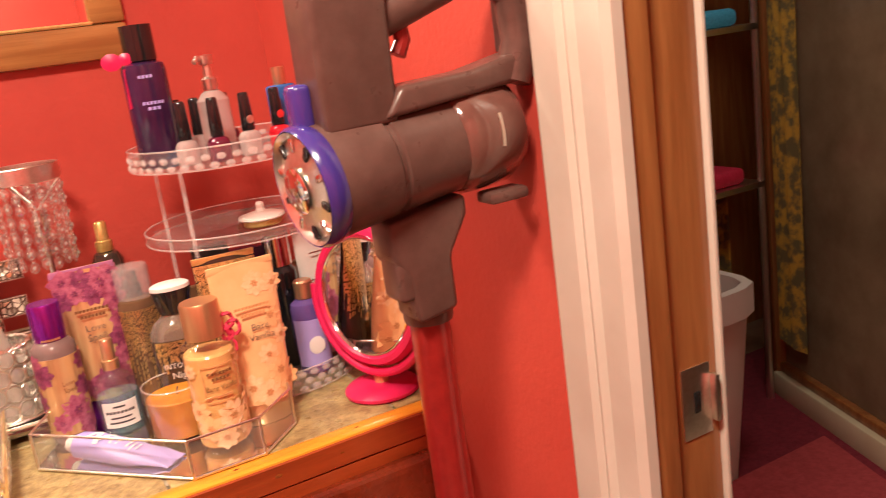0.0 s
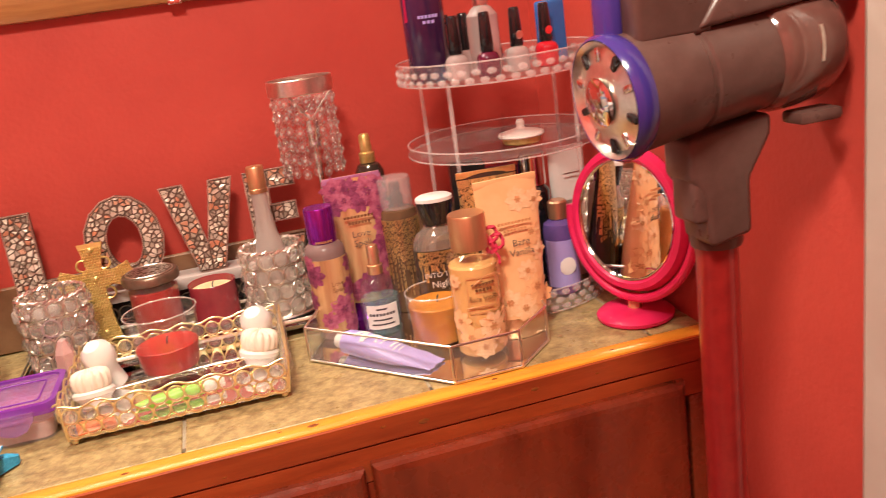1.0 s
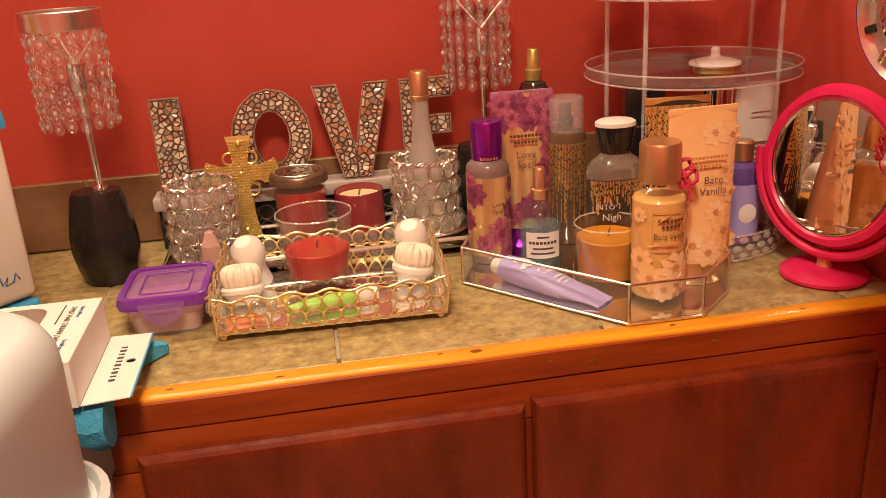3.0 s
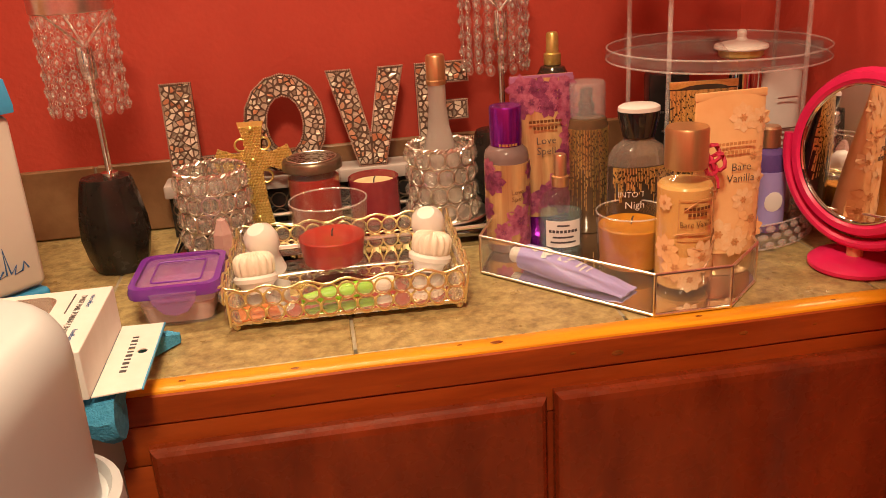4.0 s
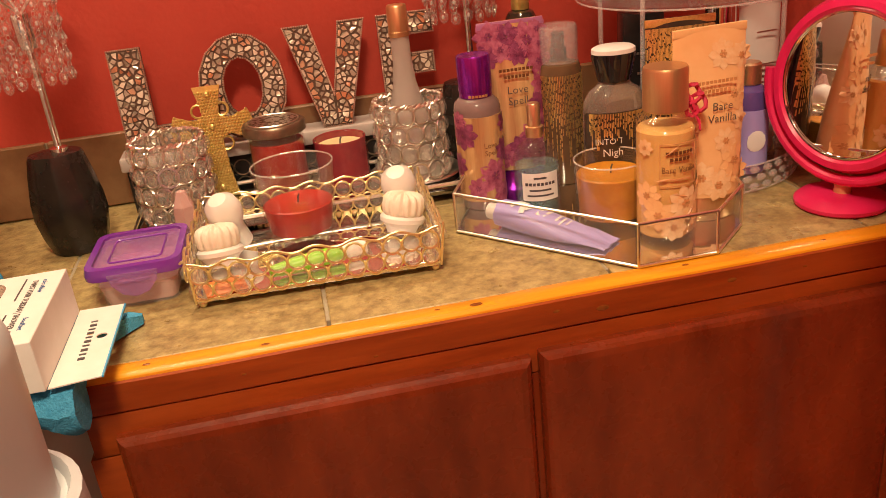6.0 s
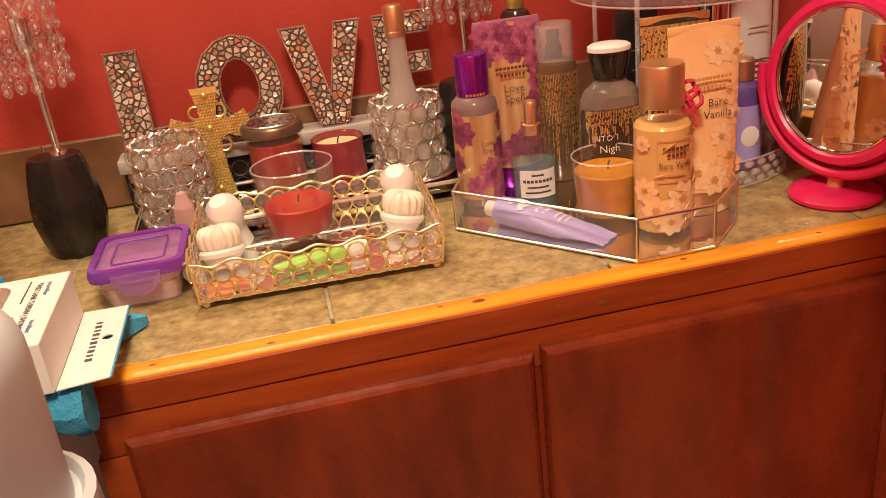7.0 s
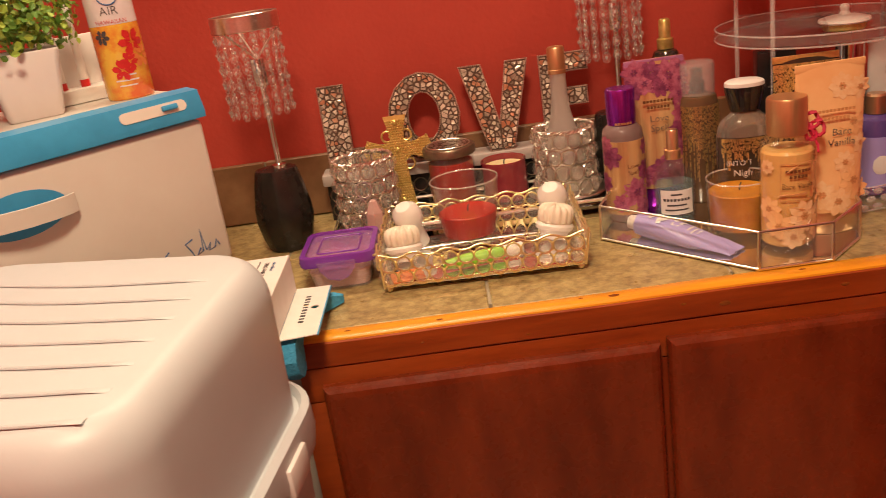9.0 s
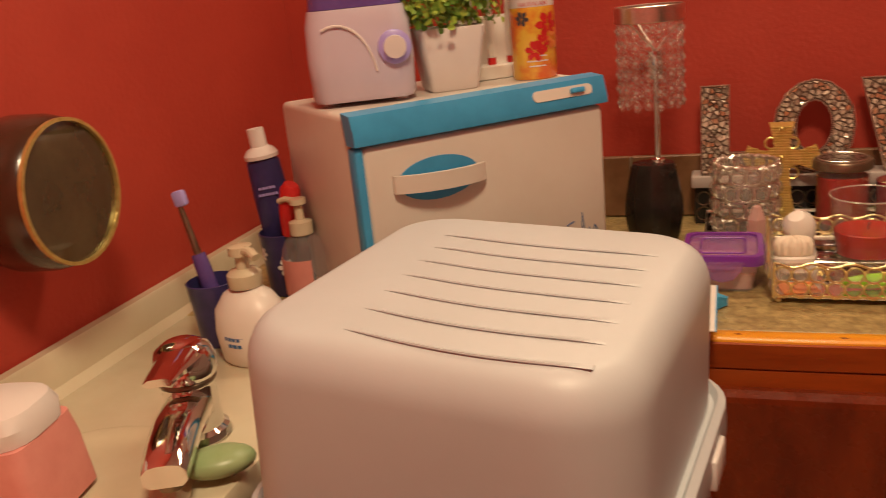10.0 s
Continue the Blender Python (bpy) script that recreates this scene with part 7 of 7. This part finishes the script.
loft(bm, [sq(0.27, 0.27, 0.06, 0.0), sq(0.28, 0.28, 0.06, 0.006), sq(0.335, 0.354, 0.066, 0.825), sq(0.340, 0.360, 0.068, 0.838), sq(0.356, 0.376, 0.075, 0.845), sq(0.362, 0.382, 0.077, 0.862), sq(0.360, 0.380, 0.077, 0.890), sq(0.346, 0.366, 0.070, 0.894), sq(0.338, 0.358, 0.067, 0.886)])
part("body", bm, "hamper_white", ham, "white body with a rolled rim")
bm = bmesh.new()
add_box(bm, (0.180, 0.06, 0.862), (0.010, 0.05, 0.03), 0.003)
part("clip", bm, "white_plastic", ham)

# cream cleaning caddy whose loop handle stands up beside the hamper
bk2 = thing("cleaning_caddy", "tall cream plastic caddy with a broad loop handle", "caddy", at(-0.228, -0.530, 0, -8))
no = 32
outer = [(0.066 * math.cos(2 * math.pi * k / no) * (1 + 0.07 * math.sin(4 * math.pi * k / no + 0.6)), 0.074 * math.sin(2 * math.pi * k / no)) for k in range(no)]
inner = [(0.004 + 0.031 * math.cos(2 * math.pi * k / no), -0.004 + 0.034 * math.sin(2 * math.pi * k / no)) for k in range(no)]
bm = bmesh.new()
mixr = lambda t, z: [(a[0] + (b[0] - a[0]) * t, a[1] + (b[1] - a[1]) * t, z) for a, b in zip(inner, outer)]
loft(bm, [mixr(0, 0.916), mixr(1, 0.914), mixr(1.04, 0.920), mixr(0.9, 0.929), mixr(0.5, 0.932), mixr(0.12, 0.929), mixr(0, 0.922), mixr(0, 0.916)], cap=False)
part("loop_handle", bm, "soft_white", bk2, "broad cream loop handle", angle=70)
bm = bmesh.new()
add_tube(bm, [(0, -0.056, 0.0), (0, -0.056, 0.5), (0, -0.054, 0.918)], 0.014, 14)
part("post", bm, "soft_white", bk2)
bm = bmesh.new()
add_lathe(bm, [(0, 0), (0.10, 0), (0.105, 0.01), (0.10, 0.10), (0.096, 0.10), (0.098, 0.012), (0, 0.012)], 28)
part("bucket", bm, "soft_white", bk2)

# ---------------------------------------------------------------- sink, tap and toiletries along the left wall
sink = thing("sink", "cream vanity sink with a moulded backsplash", "sink", kind="structure")
bm = bmesh.new()
sec = [(0.001, 0.0), (0.001, 0.052), (0.004, 0.056), (0.018, 0.056), (0.021, 0.052), (0.024, 0.012), (0.034, 0.001), (0.034, 0.0)]
loft(bm, [[(XL + x, y, C - 0.002 + z) for x, z in sec] for y in (-1.26, -0.6, 0.0, 0.515)])
part("backsplash", bm, "cream_sink", sink, "cream moulded backsplash")
bm = bmesh.new()
nb = 36
el = lambda rx, ry, z: [(-1.005 + rx * math.cos(2 * math.pi * k / nb), -0.53 + ry * math.sin(2 * math.pi * k / nb), C + z) for k in range(nb)]
loft(bm, [el(0.150, 0.230, -0.0015), el(0.152, 0.232, 0.004), el(0.142, 0.222, 0.006), el(0.130, 0.210, 0.003), el(0.118, 0.19, 0.0012), el(0.05, 0.08, 0.0010)])
part("basin", bm, "cream_sink", sink)
bm = bmesh.new()
add_prism(bm, [(-0.845, 0.034), (-0.845, -0.165), (-0.665, 0.034)], C - 0.040, C - 0.001)
part("corner_top", bm, "cream_sink", sink, smooth=False)
sc = thing("sink_cabinet", "mahogany stained cabinet under the sink", "cabinet", kind="structure")
bm = bmesh.new()
add_box(bm, (-1.03, -0.42, 0.41), (0.33, 1.66, 0.815))
part("body", bm, "mahogany", sc)

tap = thing("tap", "chrome single-lever bathroom tap with a broad flat spout", "tap", at(-0.938, -0.300, C - 0.001, -66))
bm = bmesh.new()
add_lathe(bm, [(0, 0), (0.034, 0), (0.036, 0.003), (0.034, 0.010), (0.029, 0.014), (0.0275, 0.060), (0.0285, 0.064), (0, 0.064)], 36)
part("body", bm, "chrome", tap, "chrome cylindrical body")
bm = bmesh.new()
add_lathe(bm, [(0.0286, 0.0645), (0.0300, 0.066), (0.0300, 0.069), (0.0286, 0.0705)], 36)
part("ring", bm, "bronze_lid", tap)
bm = bmesh.new()
loft(bm, [[(x, y * w, z + t * h) for y, t in ((-0.7, -1), (0.7, -1), (1, -0.55), (1, 0.35), (0.72, 0.85), (0.3, 1), (-0.3, 1), (-0.72, 0.85), (-1, 0.35), (-1, -0.55))]
          for x, w, z, h in ((0.004, 0.024, 0.040, 0.018), (0.040, 0.024, 0.046, 0.017), (0.080, 0.0235, 0.050, 0.015), (0.115, 0.0225, 0.048, 0.013), (0.142, 0.021, 0.043, 0.012), (0.150, 0.020, 0.040, 0.011))])
part("spout", bm, "chrome", tap, "broad flat chrome spout", angle=50)
bm = bmesh.new()
add_lathe(bm, [(0, 0.020), (0.012, 0.020), (0.0125, 0.030), (0, 0.030)], 20, at=(0.132, 0, 0))
part("aerator", bm, "bronze_lid", tap)
bm = bmesh.new()
add_lathe(bm, [(0.030, 0.0708), (0.0325, 0.076), (0.0325, 0.090), (0.028, 0.102), (0.017, 0.109), (0, 0.111)], 36)
loft(bm, [[(x, y * w, z + t * h) for y, t in ((-0.8, -1), (0.8, -1), (1, 0), (0.6, 0.9), (0, 1), (-0.6, 0.9), (-1, 0))]
          for x, w, z, h in ((-0.010, 0.026, 0.094, 0.012), (0.030, 0.023, 0.100, 0.009), (0.075, 0.018, 0.108, 0.006), (0.110, 0.014, 0.113, 0.004))])
part("lever", bm, "chrome", tap, "domed chrome lever", angle=50)
# solid oval added in place of a green reflection beside the chrome tap
soap = thing("soap_bar", "pale green oval added for a green reflection by the tap", "soap", at(-0.866, -0.372, C + 0.003, 30))
bm = bmesh.new()
add_ball(bm, (0, 0, 0.014), 0.014, 3, (2.6, 1.7, 1.0))
part("bar", bm, "quartz", soap)
mat("reflection_green", (0.25, 0.36, 0.16), (0.32, 0.42, 0.22), 0.35, scale=20)
soap.children[0].data.materials[0] = M("reflection_green")

sp = thing("soap_pump", "white lotion soap bottle with a cream pump", "bottle", at(-0.975, -0.105, C - 0.001, -15) @ Matrix.Diagonal((1.25, 1.25, 1.1, 1)))
bm = bmesh.new()
add_lathe(bm, [(0, 0), (0.036, 0), (0.040, 0.004), (0.043, 0.035), (0.040, 0.062), (0.028, 0.080), (0.016, 0.088), (0, 0.088)], 32, sy=0.75)
part("body", bm, "soft_white", sp)
bm = bmesh.new()
add_lathe(bm, [(0.0165, 0.0885), (0.0175, 0.09), (0.0175, 0.104), (0.014, 0.108), (0.007, 0.110), (0.0065, 0.124), (0.012, 0.126), (0.012, 0.136), (0, 0.138)], 24)
add_tube(bm, [(0, 0, 0.131), (0.020, -0.006, 0.133), (0.030, -0.009, 0.128)], 0.005, 10)
part("pump", bm, "cream_sink", sp, "cream pump head")
bars([(0.004, 0.036, 0.026), (0.004, 0.028, 0.018)], "ink_blue", sp, at(0, 0.0105, 0), bend=0.0425, h=0.004)

cup = thing("toothbrush_cup", "dark violet toothbrush cup", "cup", at(-1.052, -0.062, C - 0.001, 0))
bm = bmesh.new()
add_lathe(bm, [(0, 0), (0.026, 0), (0.028, 0.003), (0.036, 0.088), (0.0345, 0.089), (0.0265, 0.006), (0, 0.006)], 28)
part("body", bm, "navy_plastic", cup)
tb = thing("toothbrush", "purple and grey electric toothbrush standing in the cup", "toothbrush", Matrix.Translation((-1.046, -0.058, C + 0.006)) @ pose(0, 0, 0, -3, -14, 0))
bm = bmesh.new()
add_tube(bm, [(0, 0, 0), (0, 0, 0.06), (0, 0, 0.105), (0, 0, 0.118)], lambda t: 0.0125 - 0.003 * t, 16)
part("handle", bm, "violet_bottle", tb)
bm = bmesh.new()
add_tube(bm, [(0, 0, 0.1175), (0, 0, 0.15), (0, 0, 0.185)], lambda t: 0.0052 - 0.0016 * t, 12)
part("neck", bm, "bronze_lid", tb)
bm = bmesh.new()
add_box(bm, (0.004, 0, 0.195), (0.018, 0.012, 0.022), 0.004, 2)
part("head", bm, "lavender_tube", tb, "violet bristle head")

cup2 = thing("storage_cup", "dark printed storage cup holding toothpaste", "cup", at(-1.045, 0.135, C - 0.001, 0))
bm = bmesh.new()
add_lathe(bm, [(0, 0), (0.034, 0), (0.036, 0.003), (0.041, 0.098), (0.0395, 0.099), (0.0345, 0.006), (0, 0.006)], 28)
part("body", bm, "navy_plastic", cup2)
for k, (a, z, s) in enumerate(((20, 0.05, 1.2), (-40, 0.07, 1.0), (60, 0.03, 1.0))):
    bm = bmesh.new()
    blossom(bm, on_cylinder(0.0395, a, z), 0.012 * s, 6, 2, k)
    part("printed_flower", bm, "white_ink", cup2, smooth=False)
tp = thing("toothpaste", "navy toothpaste tube standing cap up in the cup", "toothpaste", Matrix.Translation((-1.052, 0.146, C + 0.012)) @ pose(0, 0, 0, 0, -5, 20))
bm = bmesh.new()
loft(bm, [[(w * math.cos(2 * math.pi * k / 24), d * math.sin(2 * math.pi * k / 24), z) for k in range(24)] for z, w, d in ((0, 0.024, 0.001), (0.06, 0.027, 0.010), (0.14, 0.027, 0.018), (0.192, 0.025, 0.022), (0.198, 0.022, 0.021))])
part("body", bm, "navy_plastic", tp)
bm = bmesh.new()
add_lathe(bm, [(0.0255, 0.1985), (0.026, 0.204), (0.020, 0.212), (0.013, 0.216), (0.0125, 0.243), (0, 0.244)], 24)
part("cap", bm, "white_plastic", tp, "white stepped cap")
bars([(0, 0.155, 0.026), (0, 0.145, 0.03)], "lavender_tube", tp, Matrix.Translation((0, -0.0195, 0)), h=0.004)
rc = thing("hair_clip", "red and black plastic hair clipper standing in the cup", "clipper", Matrix.Translation((-1.036, 0.116, C + 0.0065)) @ pose(0, 0, 0, 4, 8, 0))
bm = bmesh.new()
add_tube(bm, [(0, 0, 0), (0, 0, 0.05), (0, 0, 0.092)], 0.012, 14)
part("grip", bm, "black_plastic", rc)
bm = bmesh.new()
add_tube(bm, [(0, 0, 0.0925), (0.001, 0, 0.13), (0.004, 0, 0.165), (0.006, 0, 0.172)], lambda t: 0.0175 - 0.006 * abs(2 * t - 0.9), 16)
part("head", bm, "red_plastic", rc, "red head")
gp = thing("pump_bottle", "clear hand soap bottle with a cream pump", "bottle", at(-0.990, 0.085, C - 0.001, -20))
bm = bmesh.new()
add_lathe(bm, [(0, 0), (0.032, 0), (0.034, 0.003), (0.034, 0.085), (0.026, 0.100), (0.014, 0.106), (0, 0.106)], 28)
part("body", bm, "clear_plastic", gp)
bm = bmesh.new()
wrap_patch(bm, 0.0343, -60, 60, 0.02, 0.075, 14)
part("label_paper", bm, "pink_tissue", gp)
bm = bmesh.new()
add_lathe(bm, [(0.0155, 0.1065), (0.017, 0.108), (0.017, 0.126), (0.007, 0.129), (0.006, 0.150), (0.012, 0.152), (0.012, 0.160), (0, 0.161)], 24)
add_tube(bm, [(0, 0, 0.156), (-0.022, -0.003, 0.158), (-0.034, -0.005, 0.154)], 0.0045, 10)
part("pump", bm, "cream_sink", gp, "cream pump head")

# round smoked fixture on the wall
rf = thing("wall_speaker", "round black wall speaker with a gold rim and smoked front", "speaker", Matrix.Translation((XL, -0.236, 1.112)) @ Matrix.Rotation(radians(4), 4, "Z") @ Matrix.Rotation(radians(90), 4, "Y"))
bm = bmesh.new()
add_lathe(bm, [(0, 0.001), (0.066, 0.001), (0.080, 0.012), (0.089, 0.045), (0.088, 0.080), (0.083, 0.100), (0.079, 0.104)], 48)
part("housing", bm, "housing_red_cast", rf, "black rounded housing")
bm = bmesh.new()
add_lathe(bm, [(0.0785, 0.103), (0.0825, 0.104), (0.0825, 0.109), (0.0785, 0.109), (0.0785, 0.103)], 48)
part("rim", bm, "gold", rf, "thin gold rim")
bm = bmesh.new()
add_lathe(bm, [(0.0784, 0.1045), (0.04, 0.1055), (0, 0.106)], 48)
part("front", bm, "smoke_glass", rf, "smoked glass front")

tb2 = thing("tissue_box", "pink box with a rounded white top on the sink", "box", at(-1.03, -0.455, C + 0.0, 10))
bm = bmesh.new()
loft(bm, [[(x, y, z) for x, y in round_rect(w, d, 0.012, 4)] for z, w, d in ((0.007, 0.105, 0.105), (0.06, 0.098, 0.098), (0.085, 0.09, 0.09))])
part("body", bm, "pink_tissue", tb2)
bm = bmesh.new()
loft(bm, [[(x, y, z) for x, y in round_rect(w, d, 0.03, 4)] for z, w, d in ((0.0855, 0.092, 0.092), (0.100, 0.094, 0.094), (0.112, 0.084, 0.084), (0.117, 0.064, 0.064))])
part("top", bm, "white_plastic", tb2, "white rounded top")
